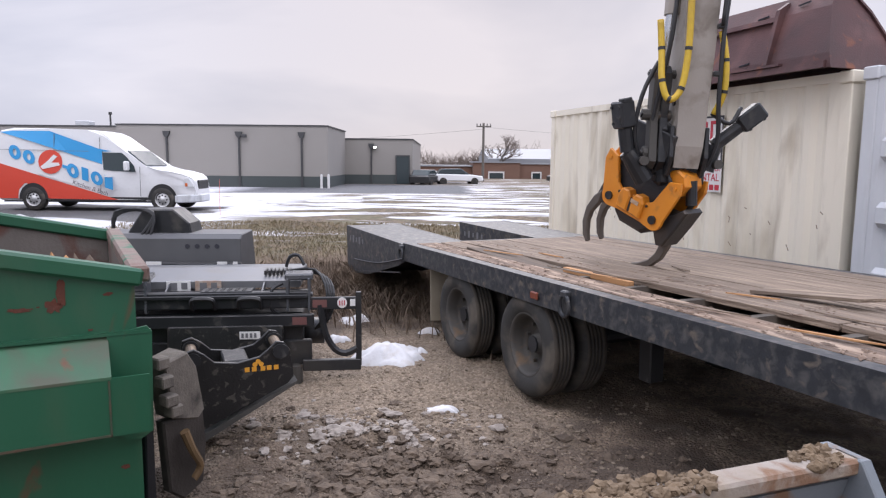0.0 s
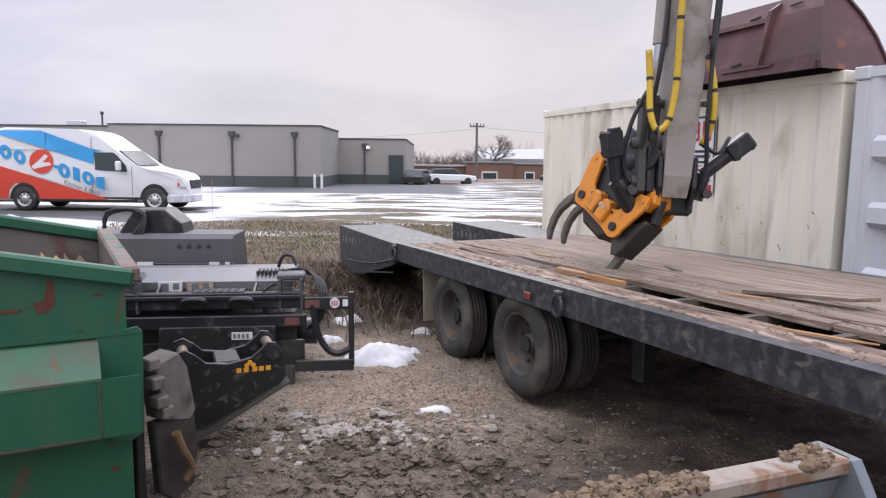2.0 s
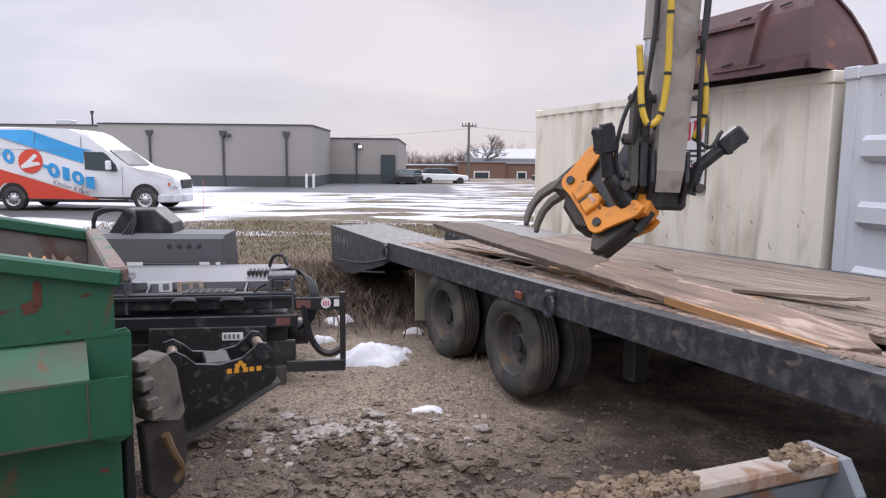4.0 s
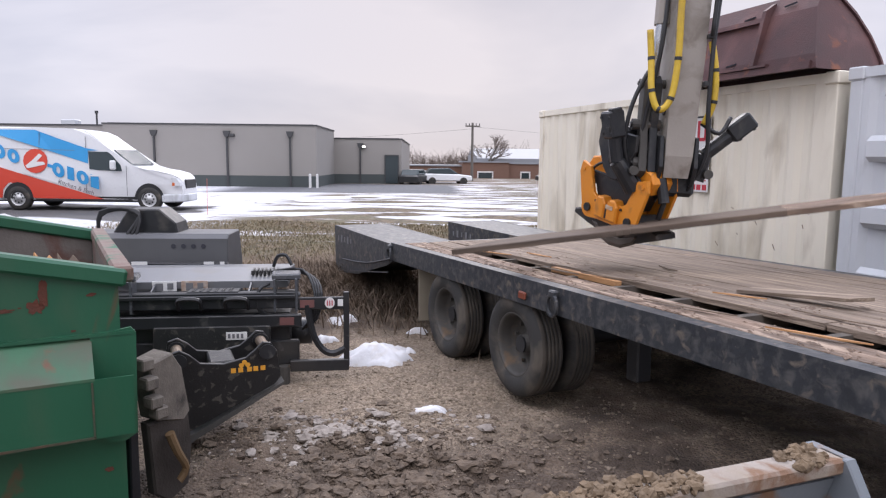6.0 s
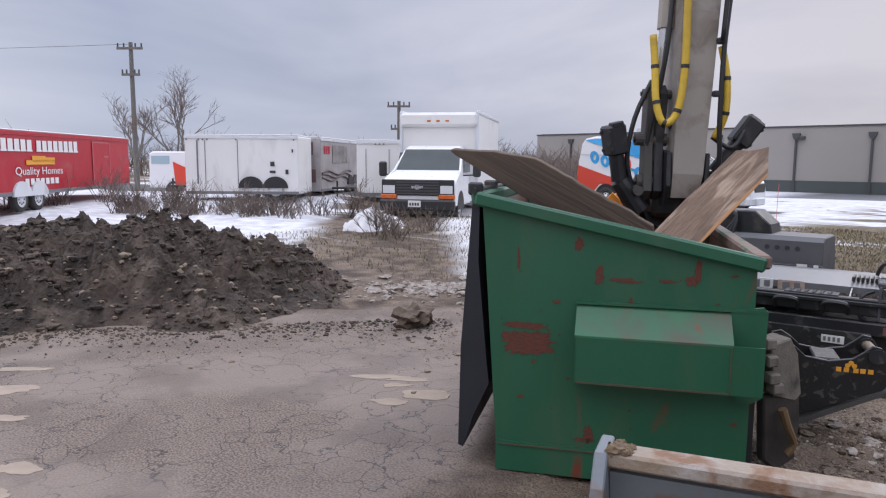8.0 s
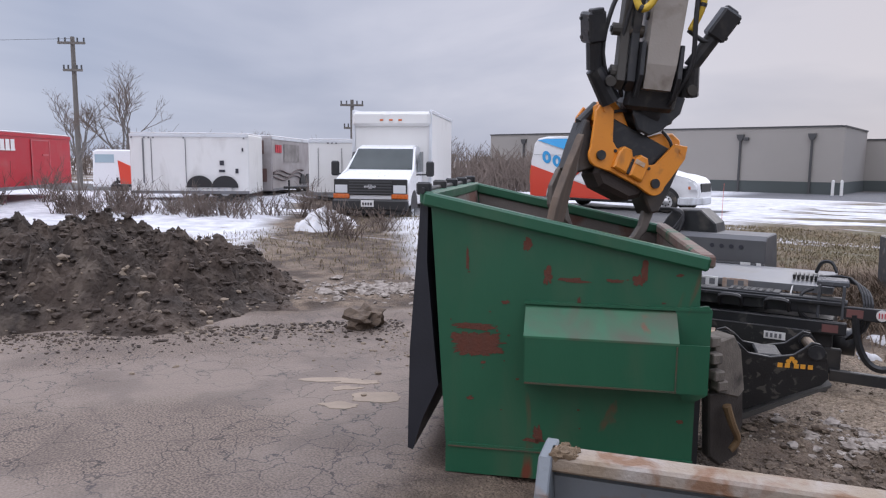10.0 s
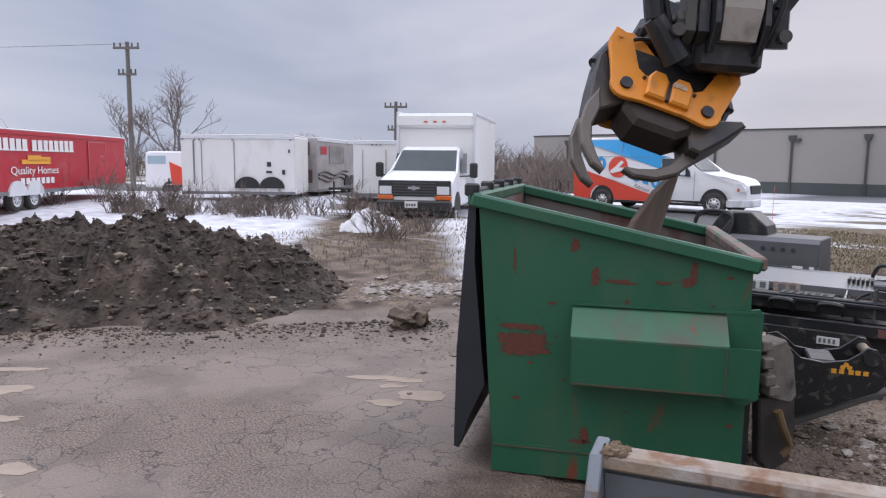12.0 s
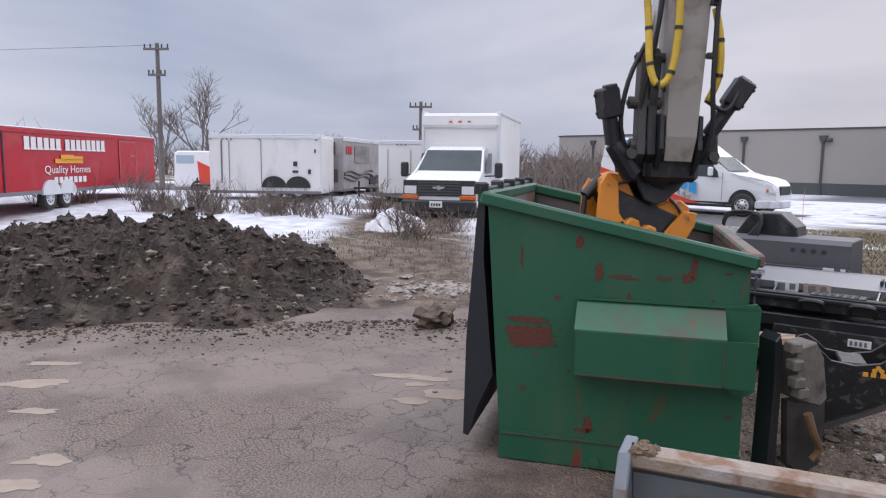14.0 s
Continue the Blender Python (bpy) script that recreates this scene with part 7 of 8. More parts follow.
def stick_and_links():
    bm = bmesh.new()
    for z0, z1, w0, w1, d0, d1 in ((-0.06, 0.10, 0.092, 0.100, 0.08, 0.12), (0.10, 0.75, 0.100, 0.114, 0.12, 0.15), (0.75, 3.4, 0.114, 0.150, 0.15, 0.24)):
        vs = [bm.verts.new((sx * w, sy * d + 0.04 * z, z)) for z, w, d in ((z0, w0, d0), (z1, w1, d1)) for sx, sy in ((-1, -1), (1, -1), (1, 1), (-1, 1))]
        for i in range(4):
            bm.faces.new((vs[i], vs[(i + 1) % 4], vs[4 + (i + 1) % 4], vs[4 + i]))
        bm.faces.new(vs[:4]), bm.faces.new(vs[4:])
    bmesh.ops.remove_doubles(bm, verts=bm.verts[:], dist=0.0005)
    st = part("stick", bm, STICK_PAINT, arm, "worn grey-beige box-section stick")
    for z in (0.12, 0.42):
        for x in (-0.10, 0.10):
            bm = bmesh.new()
            rod(bm, (x - 0.02, -0.02, z), (x + 0.02, -0.02, z), 0.028, seg=10)
            part("bolt", bm, DARK_STEEL, st)
    bm = bmesh.new()
    rod(bm, (-0.18, 0, 0), (0.18, 0, 0), 0.045, seg=16)
    pin = part("pin", bm, DARK_STEEL, arm)
    for s in (-1, 1):
        bm = bmesh.new()
        rod(bm, (s * 0.165, 0, 0), (s * 0.205, 0, 0), 0.034, seg=14)
        part("pin_cap", bm, RIM, pin)
    # ears of the bracket either side of the stick
    for x in (-0.142, 0.112):
        bm = bmesh.new()
        slab(bm, [(-0.10, 0.24), (0.06, 0.26), (0.11, 0.02), (0.07, -0.10), (-0.06, -0.12), (-0.13, 0.02)], x, x + 0.03, "x", bevel=0.005)
        part("bracket_ear", bm, DARK_STEEL, arm)
    # bucket link and rocker, to the stick's left
    for x, m in ((-0.205, DARK_STEEL), (-0.275, RIM)):
        bm = bmesh.new()
        slab(bm, [(-0.07, -0.02), (-0.02, 0.30), (-0.05, 0.62), (0.02, 0.68), (0.10, 0.64), (0.09, 0.30), (0.05, -0.04), (0.0, -0.08)], x, x + 0.06, "x", bevel=0.006)
        part("rocker_link", bm, m, arm)
    for p, q, r in (((-0.30, 0.02, 0.62), (-0.10, 0.02, 0.62), 0.032), ((-0.31, 0.0, 0.04), (-0.10, 0.0, 0.04), 0.045), ((-0.33, 0.02, 0.32), (-0.12, 0.02, 0.32), 0.042)):
        bm = bmesh.new()
        rod(bm, p, q, r, seg=12)
        lp = part("link_pin", bm, RIM, arm)
        bm = bmesh.new()
        rod(bm, Vector(p) - Vector((0.012, 0, 0)), Vector(p) + Vector((0.012, 0, 0)), r * 0.5, seg=8)
        part("pin_bolt", bm, DARK_STEEL, lp)
    bm = bmesh.new()
    rod(bm, (-0.20, 0.03, 0.62), (-0.14, 0.10, 1.5), 0.035)
    part("cylinder_rod", bm, CHROME, arm)
    bm = bmesh.new()
    rod(bm, (-0.16, 0.07, 1.05), (-0.13, 0.20, 3.2), 0.06)
    part("bucket_cylinder", bm, STICK_PAINT, arm)
    # hoses
    for pts in ([(-0.10, -0.17, 1.8), (-0.11, -0.18, 1.2), (-0.10, -0.19, 0.78), (-0.13, -0.20, 0.50), (-0.21, -0.20, 0.42), (-0.26, -0.17, 0.55), (-0.27, -0.12, 0.78), (-0.29, -0.10, 0.98)],
                [(0.15, -0.12, 0.92), (0.19, -0.14, 0.72), (0.20, -0.14, 0.50), (0.16, -0.10, 0.34)]):
        bm = bmesh.new()
        pipe(bm, pts, 0.024, 10, smooth=5)
        hose = part("yellow_hose", bm, YELLOW, arm, "hose in a yellow spiral sleeve", smooth=True)
        for i in range(1, len(pts) - 1):
            bm = bmesh.new()
            d = (Vector(pts[i + 1]) - Vector(pts[i - 1])).normalized() * 0.012
            rod(bm, Vector(pts[i]) - d, Vector(pts[i]) + d, 0.0265, seg=10)
            part("hose_band", bm, HOSE, hose)
    for pts in ([(0.16, -0.10, 2.6), (0.17, -0.14, 1.4), (0.15, -0.16, 0.9), (0.16, -0.16, 0.45), (0.20, -0.10, 0.12), (0.12, 0.0, -0.15)],
                [(0.13, -0.12, 2.6), (0.14, -0.17, 1.5), (0.13, -0.18, 0.95)],
                [(-0.14, 0.0, 2.0), (-0.17, -0.06, 1.3), (-0.19, -0.08, 0.9), (-0.22, -0.05, 0.6), (-0.26, 0.0, 0.2), (-0.20, 0.05, -0.12)],
                [(-0.26, -0.04, 0.70), (-0.36, -0.05, 0.45), (-0.38, -0.02, 0.15), (-0.26, 0.04, -0.12)],
                [(0.16, -0.05, 0.35), (0.28, -0.10, 0.28), (0.36, -0.08, 0.40)]):
        bm = bmesh.new()
        pipe(bm, pts, 0.016, 6, smooth=4)
        part("hose", bm, HOSE, arm, smooth=True)
    for z in (0.95, 0.62):
        part("hose_clamp", bm_box(((0.13, -0.15, z), (0.05, 0.05, 0.04)), bevel=0.008), DARK_STEEL, arm)


stick_and_links()

# tilt yoke: the upper half of the tiltrotator, with its two side cylinders; turns on the pin
yoke = part("tilt_yoke", bm_box(((0, 0.16, -0.08), (0.36, 0.34, 0.24)), ((0, 0.10, 0.0), (0.42, 0.16, 0.14)), bevel=0.03), DARK_STEEL, arm, "black tiltrotator yoke")
for s, foot, knee, end in ((-1, (-0.27, 0.02, -0.16), (-0.42, 0.0, 0.04), (-0.47, -0.02, 0.28)), (1, (0.16, 0.02, -0.06), (0.22, 0.0, 0.12), (0.45, -0.02, 0.30))):
    bm = bmesh.new()
    rod(bm, foot, knee, 0.075, 0.06, 12)
    rod(bm, knee, end, 0.052, seg=12)
    d = (Vector(end) - Vector(knee)).normalized()
    turn = d.to_track_quat("Z", "Y").to_matrix()
    box(bm, Vector(end) + d * 0.03, (0.135, 0.13, 0.20), turn, mat=1, bevel=0.014)
    box(bm, Vector(end) + d * 0.13 + turn @ Vector((0.04, 0, 0)), (0.06, 0.09, 0.04), turn, mat=1, bevel=0.008)
    for q, h in ((-0.045, 0.09), (0.045, 0.09), (-0.045, -0.03), (0.045, -0.03)):
        rod(bm, Vector(end) + turn @ Vector((q, -0.060, h)), Vector(end) + turn @ Vector((q, -0.072, h)), 0.012, seg=8)
    box(bm, Vector(end) + turn @ Vector((0.02, -0.068, 0.0)), (0.05, 0.006, 0.03), turn)
    bmesh.ops.translate(bm, vec=-Vector(knee), verts=bm.verts[:])
    cyl = part("tilt_cylinder", bm, [DARK_STEEL, BLACK], yoke, at=Matrix.Translation(knee))
    if s > 0:
        right_cylinder, RIGHT_KNEE = cyl, Matrix.Translation(knee)
for x in (-0.31, 0.24):
    bm = bmesh.new()
    rod(bm, (x, -0.09, -0.02), (x, 0.12, -0.02), 0.034, seg=14)
    part("cross_pin", bm, RIM, yoke)
# rotor: the lower half of the tiltrotator
bm = bmesh.new()
lathe(bm, [(0.001, 0.20), (0.12, 0.20), (0.15, 0.16), (0.19, 0.04), (0.19, -0.03), (0.16, -0.05), (0.001, -0.05)], (0, 0, 0), "z", 24)
box(bm, (0, 0, 0.16), (0.18, 0.34, 0.20), bevel=0.025)
box(bm, (0.0, 0, 0.08), (0.46, 0.18, 0.12), bevel=0.025)
for y in (-0.175, 0.145):
    slab(bm, [(-0.20, 0.22), (0.20, 0.22), (0.21, 0.10), (0.12, -0.08), (0.05, -0.15), (-0.05, -0.15), (-0.12, -0.08), (-0.21, 0.10)], y, y + 0.03, bevel=0.008)
rotor = part("rotor", bm, DARK_STEEL, arm, "black tiltrotator lower housing")
bm = bmesh.new()
for i in range(6):
    a = i * math.pi / 3
    rod(bm, (0.16 * math.cos(a), 0.16 * math.sin(a), 0.06), (0.16 * math.cos(a), 0.16 * math.sin(a), 0.12), 0.015, seg=6)
part("rotor_bolts", bm, RIM, rotor)

grapple = thing("grapple", Matrix(), "orange hydraulic sorting grapple with dark steel tines", "grapple")
PIVOT_X, PIVOT_Z = 0.232, -0.385


def grapple_parts():
    bm = bmesh.new()
    slab(bm, [(-0.34, -0.15), (-0.37, -0.06), (-0.33, 0.01), (-0.25, 0.03), (-0.16, -0.02), (-0.08, -0.09), (0.08, -0.09), (0.16, -0.02), (0.25, 0.03), (0.33, 0.01), (0.37, -0.06), (0.34, -0.15), (0.22, -0.13), (-0.22, -0.13)], -0.10, 0.10, bevel=0.012)
    part("saddle", bm, ORANGE, grapple)
    lobe = [(-PIVOT_X + 0.085 * math.cos(radians(a)), PIVOT_Z + 0.085 * math.sin(radians(a))) for a in range(172, 281, 18)]
    half = [(-0.365, -0.03), (-0.385, -0.12)] + lobe + [(-0.12, -0.455)]
    inside = [(-0.14, -0.285), (-0.185, -0.255), (-0.265, -0.06)]
    u = half + [(-x, z) for x, z in half[::-1]] + [(-x, z) for x, z in inside[::-1]] + inside
    for y in (-0.165, 0.135):
        bm = bmesh.new()
        slab(bm, u, y, y + 0.03, bevel=0.004)
        ch = part("cheek_plate", bm, ORANGE, grapple)
        for x in (-PIVOT_X, PIVOT_X):
            bm = bmesh.new()
            rod(bm, (x, y - 0.018, PIVOT_Z), (x, y + 0.048, PIVOT_Z), 0.034, seg=16)
            part("pivot_bolt", bm, DARK_STEEL, ch)
            bm = bmesh.new()
            rod(bm, (x * 0.62, y - 0.010, -0.31), (x * 0.62, y + 0.03, -0.31), 0.011, seg=8)
            part("grease_nipple", bm, DARK_STEEL, ch)
            bm = bmesh.new()
            rod(bm, (x * 1.42, y - 0.008, -0.09), (x * 1.42, y + 0.03, -0.09), 0.016, seg=6)
            part("saddle_bolt", bm, ORANGE, ch)
    # added dark filler: closes the frame's opening in place of rotor body and darkness
    bm = bmesh.new()
    slab(bm, [(-0.28, -0.09), (0.28, -0.09), (0.18, -0.33), (-0.18, -0.33)], -0.115, 0.115, bevel=0.01)
    part("core_block", bm, DARK_STEEL, grapple, "added dark filler block inside the frame")
    for x in (-0.068, 0.068):
        bm = bmesh.new()
        slab(bm, [(x - 0.055, -0.425), (x + 0.055, -0.425), (x + 0.058, -0.30), (x + 0.03, -0.255), (x - 0.03, -0.255), (x - 0.058, -0.30)], -0.20, 0.20, bevel=0.012)
        part("cross_block", bm, ORANGE, grapple)
    part("slot_bar", bm_box(((0, 0, -0.36), (0.03, 0.372, 0.11))), DARK_STEEL, grapple)
    part("cover_plate", bm_box(((0.05, -0.203, -0.315), (0.075, 0.006, 0.03))), surface("worn_plate", (0.55, 0.45, 0.35), (0.35, 0.2, 0.1), 0.6, scale=25, amount=1.0, bump=0.1), grapple, "worn pale maker's plate")
    bm = bmesh.new()
    slab(bm, [(-0.21, -0.40), (0.21, -0.40), (0.20, -0.50), (0.12, -0.565), (-0.12, -0.565), (-0.20, -0.50)], -0.12, 0.12, bevel=0.03)
    part("lower_drum", bm, surface("rusty_dark_drum", (0.06, 0.042, 0.034), (0.03, 0.025, 0.022), 0.6, 0.3, bump=0.3), grapple)
    for s in (-1, 1):
        bm = bmesh.new()
        rod(bm, (s * 0.33, 0, -0.03), (s * 0.40, 0, -0.20), 0.042, seg=12)
        part("jaw_cylinder", bm, DARK_STEEL, grapple)
        bm = bmesh.new()
        rod(bm, (s * 0.40, 0, -0.20), (s * 0.37, 0, -0.33), 0.020, seg=10)
        part("piston_rod", bm, DARK_STEEL, grapple)
        for y in (-0.11, 0.11):
            bm = bmesh.new()
            pipe(bm, [(s * 0.16, y, 0.0), (s * 0.24, y * 1.2, -0.05), (s * 0.30, y, -0.13), (s * 0.22, y * 0.7, -0.22)], 0.012, 6)
            part("hose", bm, HOSE, grapple)


grapple_parts()


def jaw(s, rows):
    """A jaw, hung on its pivot; drawn hanging straight with the tips curling inward. s: -1 or 1, the side it is on."""
    bm = bmesh.new()
    slab(bm, [(s * -0.05, -0.05), (s * -0.04, 0.05), (s * 0.05, 0.10), (s * 0.11, 0.22), (s * 0.15, 0.22), (s * 0.165, 0.05), (s * 0.17, -0.13), (s * 0.12, -0.17), (s * 0.06, -0.13)], -0.10, 0.10, bevel=0.012)
    j = part("jaw", bm, surface("dark_cast_jaw", (0.045, 0.042, 0.042), (0.022, 0.021, 0.021), 0.45, 0.3, scale=7, bump=0.2, grime=(0.10, 0.075, 0.055), grime_at=0.62), grapple, "dark cast steel jaw")
    j.location = (s * PIVOT_X, 0, PIVOT_Z)
    for y in rows:
        bm = bmesh.new()
        prof = [(0.06, -0.02), (0.12, -0.14), (0.14, -0.27), (0.11, -0.40), (0.04, -0.50), (-0.02, -0.53), (-0.03, -0.51), (0.015, -0.45), (0.06, -0.36), (0.07, -0.27), (0.04, -0.15)]
        slab(bm, [(s * (x + 0.06), z) for x, z in prof], y - 0.028, y + 0.028, bevel=0.01)
        part("tine", bm, STEEL, j, "worn bare steel tine")
    return j


jaw_left = jaw(-1, (-0.085, 0.085))
jaw_right = jaw(1, (0.0,))


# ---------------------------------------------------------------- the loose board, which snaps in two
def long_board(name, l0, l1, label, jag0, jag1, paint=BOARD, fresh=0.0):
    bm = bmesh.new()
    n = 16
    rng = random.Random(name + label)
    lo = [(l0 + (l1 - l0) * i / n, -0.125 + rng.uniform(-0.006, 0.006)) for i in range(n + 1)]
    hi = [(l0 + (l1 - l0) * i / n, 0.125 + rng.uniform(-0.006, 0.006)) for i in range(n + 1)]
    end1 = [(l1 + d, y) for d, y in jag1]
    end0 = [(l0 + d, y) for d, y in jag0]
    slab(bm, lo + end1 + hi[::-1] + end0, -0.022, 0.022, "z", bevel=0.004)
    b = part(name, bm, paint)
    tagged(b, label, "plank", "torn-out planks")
    if fresh:
        bm = bmesh.new()
        slab(bm, [(l1 - fresh, -0.13), (l1, -0.13), (l1, -0.118), (l1 - fresh * 0.5, -0.11)], -0.024, 0.024, "z")
        part("split_edge", bm, FRESH, b, "pale freshly split edge")
    return b


POINTED = [(0.10, -0.05), (0.16, -0.01), (0.08, 0.04)]
SNAP = [(0.03, -0.05), (0.01, 0.03), (0.04, 0.07)]
SNAP_BACK = [(d, y) for d, y in SNAP[::-1]]
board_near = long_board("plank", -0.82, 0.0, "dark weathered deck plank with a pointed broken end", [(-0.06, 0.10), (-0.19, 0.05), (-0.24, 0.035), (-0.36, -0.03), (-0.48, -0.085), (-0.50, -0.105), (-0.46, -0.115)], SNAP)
board_mid = long_board("plank", 0.0, 1.1, "weathered middle length of the torn deck plank", SNAP_BACK, SNAP)
board_tail = long_board("plank", 1.1, 2.9, "weathered deck plank with a pale freshly split edge", SNAP_BACK, POINTED, DUSTY_WOOD, fresh=1.0)

# ---------------------------------------------------------------- motion
CAB = SEAT.copy()
FOCAL = 1230.5


def reach(x, y, d):
    """A place in the machine's frame, from its bearing as seen from the seat (right, down) and its distance ahead."""
    return CAB @ Vector(((x - 784) / FOCAL * d, -(y - 441) / FOCAL * d, -d))


# seconds; pin right, down, ahead; stick lean; grapple right, down; its downward axis (right, ahead, up); its jaw line (right, ahead, up); jaw openings (left, right); yoke curl
REACH = [
    (0.0, 1208, 283, 5.2, 5, 1150, 334, (-0.17, 0.33, -0.93), (0.54, -0.76, -0.36), 12, -22, 0),
    (0.5, 1198, 318, 5.2, 5, 1118, 350, (-0.25, 0.30, -0.92), (0.54, -0.76, -0.38), 12, -18, 0),
    (1.5, 1195, 318, 5.2, 5, 1116, 352, (-0.25, 0.30, -0.92), (0.52, -0.77, -0.38), 12, -18, 0),
    (2.0, 1188, 334, 5.2, 5, 1100, 354, (-0.45, 0.28, -0.80), (0.36, -0.80, -0.48), 8, -14, 0),
    (2.5, 1192, 335, 5.2, 5, 1092, 352, (-0.65, 0.25, -0.60), (0.30, -0.72, -0.62), 2, -10, 0),
    (3.0, 1195, 322, 5.2, 4, 1085, 335, (-0.85, 0.24, -0.40), (0.22, -0.56, -0.80), 8, -8, 0),
    (3.5, 1180, 328, 5.2, 4, 1075, 350, (-0.84, 0.24, -0.44), (0.24, -0.58, -0.78), -30, -14, 0),
    (4.6, 1180, 322, 5.2, 4, 1085, 350, (-0.5, 0.25, -0.8), (0.40, -0.75, -0.45), 25, 20, 0),
    (5.6, 1172, 318, 5.2, 5, 1080, 372, (-0.14, 0.23, -0.95), (0.50, -0.83, -0.25), -20, -10, 0),
    (5.8, 1174, 315, 5.2, 5, 1082, 368, (-0.12, 0.23, -0.95), (0.50, -0.83, -0.25), -72, -60, 0),
    (6.0, 1190, 300, 5.2, 5, 1107, 345, (-0.06, 0.20, -0.97), (0.48, -0.85, -0.20), -82, -70, 0),
    (6.2, 1185, 293, 5.2, 5, 1103, 332, (-0.05, 0.20, -0.97), (0.48, -0.85, -0.20), -82, -70, 0),
    (6.4, 1207, 290, 5.2, 5, 1127, 325, (-0.05, 0.20, -0.97), (0.48, -0.85, -0.20), -82, -70, 0),
    (6.5, 1237, 255, 5.1, 5, 1157, 290, (-0.05, 0.20, -0.97), (0.48, -0.85, -0.20), -82, -70, 0),
    (6.6, 1262, 168, 5.1, 5, 1188, 225, (-0.06, 0.15, -0.97), (0.52, -0.83, -0.18), -82, -70, 0),
    (6.7, 1265, 100, 4.8, 5, 1190, 160, (-0.10, 0.05, -0.97), (0.56, -0.80, -0.16), -82, -70, 0),
    (6.8, 1225, -5, 4.5, 6, 1150, 105, (-0.22, -0.15, -0.95), (0.66, -0.72, -0.16), -82, -70, 0),
    (7.0, 1100, -90, 4.23, 8, 1035, 35, (-0.42, -0.50, -0.75), (0.80, -0.55, -0.10), -82, -70, 0),
    (7.2, 1160, -25, 4.12, 7, 1045, 100, (-0.62, -0.35, -0.70), (0.80, -0.40, -0.42), -82, -70, 0),
    (7.4, 1250, 60, 4.07, 6, 1130, 175, (-0.64, -0.25, -0.72), (0.78, -0.15, -0.50), -75, -65, 0),
    (7.5, 1235, 128, 4.12, 5, 1128, 228, (-0.64, -0.25, -0.72), (0.78, -0.15, -0.50), -75, -65, 0),
    (7.6, 1232, 152, 4.17, 5, 1130, 252, (-0.64, -0.25, -0.72), (0.78, -0.15, -0.50), -75, -65, 0),
    (7.8, 1190, 275, 4.49, 5, 1090, 372, (-0.60, -0.20, -0.78), (0.80, -0.15, -0.48), -70, -60, 0),
    (8.0, 1205, 335, 4.71, 4, 1130, 438, (-0.50, -0.20, -0.82), (0.84, -0.15, -0.42), -70, -60, 0),
    (8.4, 1207, 325, 4.71, 4, 1128, 432, (-0.50, -0.20, -0.82), (0.84, -0.15, -0.42), -70, -60, 0),
    (8.5, 1213, 248, 4.71, 4, 1125, 345, (-0.50, -0.20, -0.82), (0.84, -0.15, -0.42), -35, -30, 0),
    (8.7, 1207, 240, 4.71, 5, 1108, 290, (-0.50, -0.20, -0.82), (0.84, -0.15, -0.42), -30, -25, 0),
    (9.8, 1165, 150, 4.71, 8, 1110, 270, (-0.40, -0.20, -0.88), (0.86, 0.20, -0.30), 0, 0, 10),
    (10.8, 1131, 108, 4.76, 9, 1078, 285, (-0.22, -0.05, -0.96), (0.90, 0.30, -0.18), -70, -65, 20),
    (11.0, 1152, 188, 4.76, 8, 1108, 362, (-0.18, -0.05, -0.97), (0.90, 0.30, -0.18), -70, -65, 20),
    (11.2, 1190, 205, 4.76, 6, 1118, 352, (-0.25, -0.05, -0.95), (0.90, 0.28, -0.22), -30, -25, 12),
    (11.5, 1198, 88, 4.35, 6, 1107, 184, (-0.30, -0.35, -0.88), (0.92, 0.05, -0.32), 10, -20, 0),
    (12.0, 1297, 55, 3.65, 6, 1166, 165, (-0.32, -0.50, -0.85), (0.97, 0.05, -0.17), -6, -42, 0),
    (12.5, 1262, 80, 3.65, 6, 1174, 254, (-0.38, -0.45, -0.88), (0.95, 0.05, -0.26), -8, -45, 0),
    (13.0, 1262, 162, 4.1, 6, 1160, 296, (-0.50, -0.38, -0.86), (0.90, 0.05, -0.42), -75, -68, 0),
    (13.2, 1256, 172, 4.2, 6, 1150, 302, (-0.48, -0.35, -0.86), (0.90, 0.05, -0.40), -75, -68, 0),
    (13.4, 1205, 213, 4.49, 6, 1128, 350, (-0.40, -0.20, -0.88), (0.92, 0.15, -0.34), -70, -65, 0),
    (13.5, 1168, 257, 4.71, 5, 1093, 372, (-0.38, -0.20, -0.89), (0.92, 0.15, -0.34), -70, -65, 0),
    (13.6, 1181, 268, 4.71, 5, 1115, 388, (-0.34, -0.20, -0.90), (0.92, 0.15, -0.30), -70, -65, 0),
    (13.8, 1196, 302, 4.71, 4, 1140, 430, (-0.30, -0.20, -0.92), (0.92, 0.15, -0.26), -70, -65, 0),
    (14.0, 1193, 268, 4.71, 4, 1118, 392, (-0.34, -0.20, -0.90), (0.92, 0.15, -0.30), -70, -65, 0),
]


def axes(origin, down, side):
    """A pose at origin whose -z runs along down and whose x lies nearest to side."""
    z = -Vector(down).normalized()
    x = Vector(side)
    x = (x - z * x.dot(z)).normalized()
    y = z.cross(x)
    m = Matrix((x, y, z)).transposed().to_4x4()
    m.translation = origin
    return m


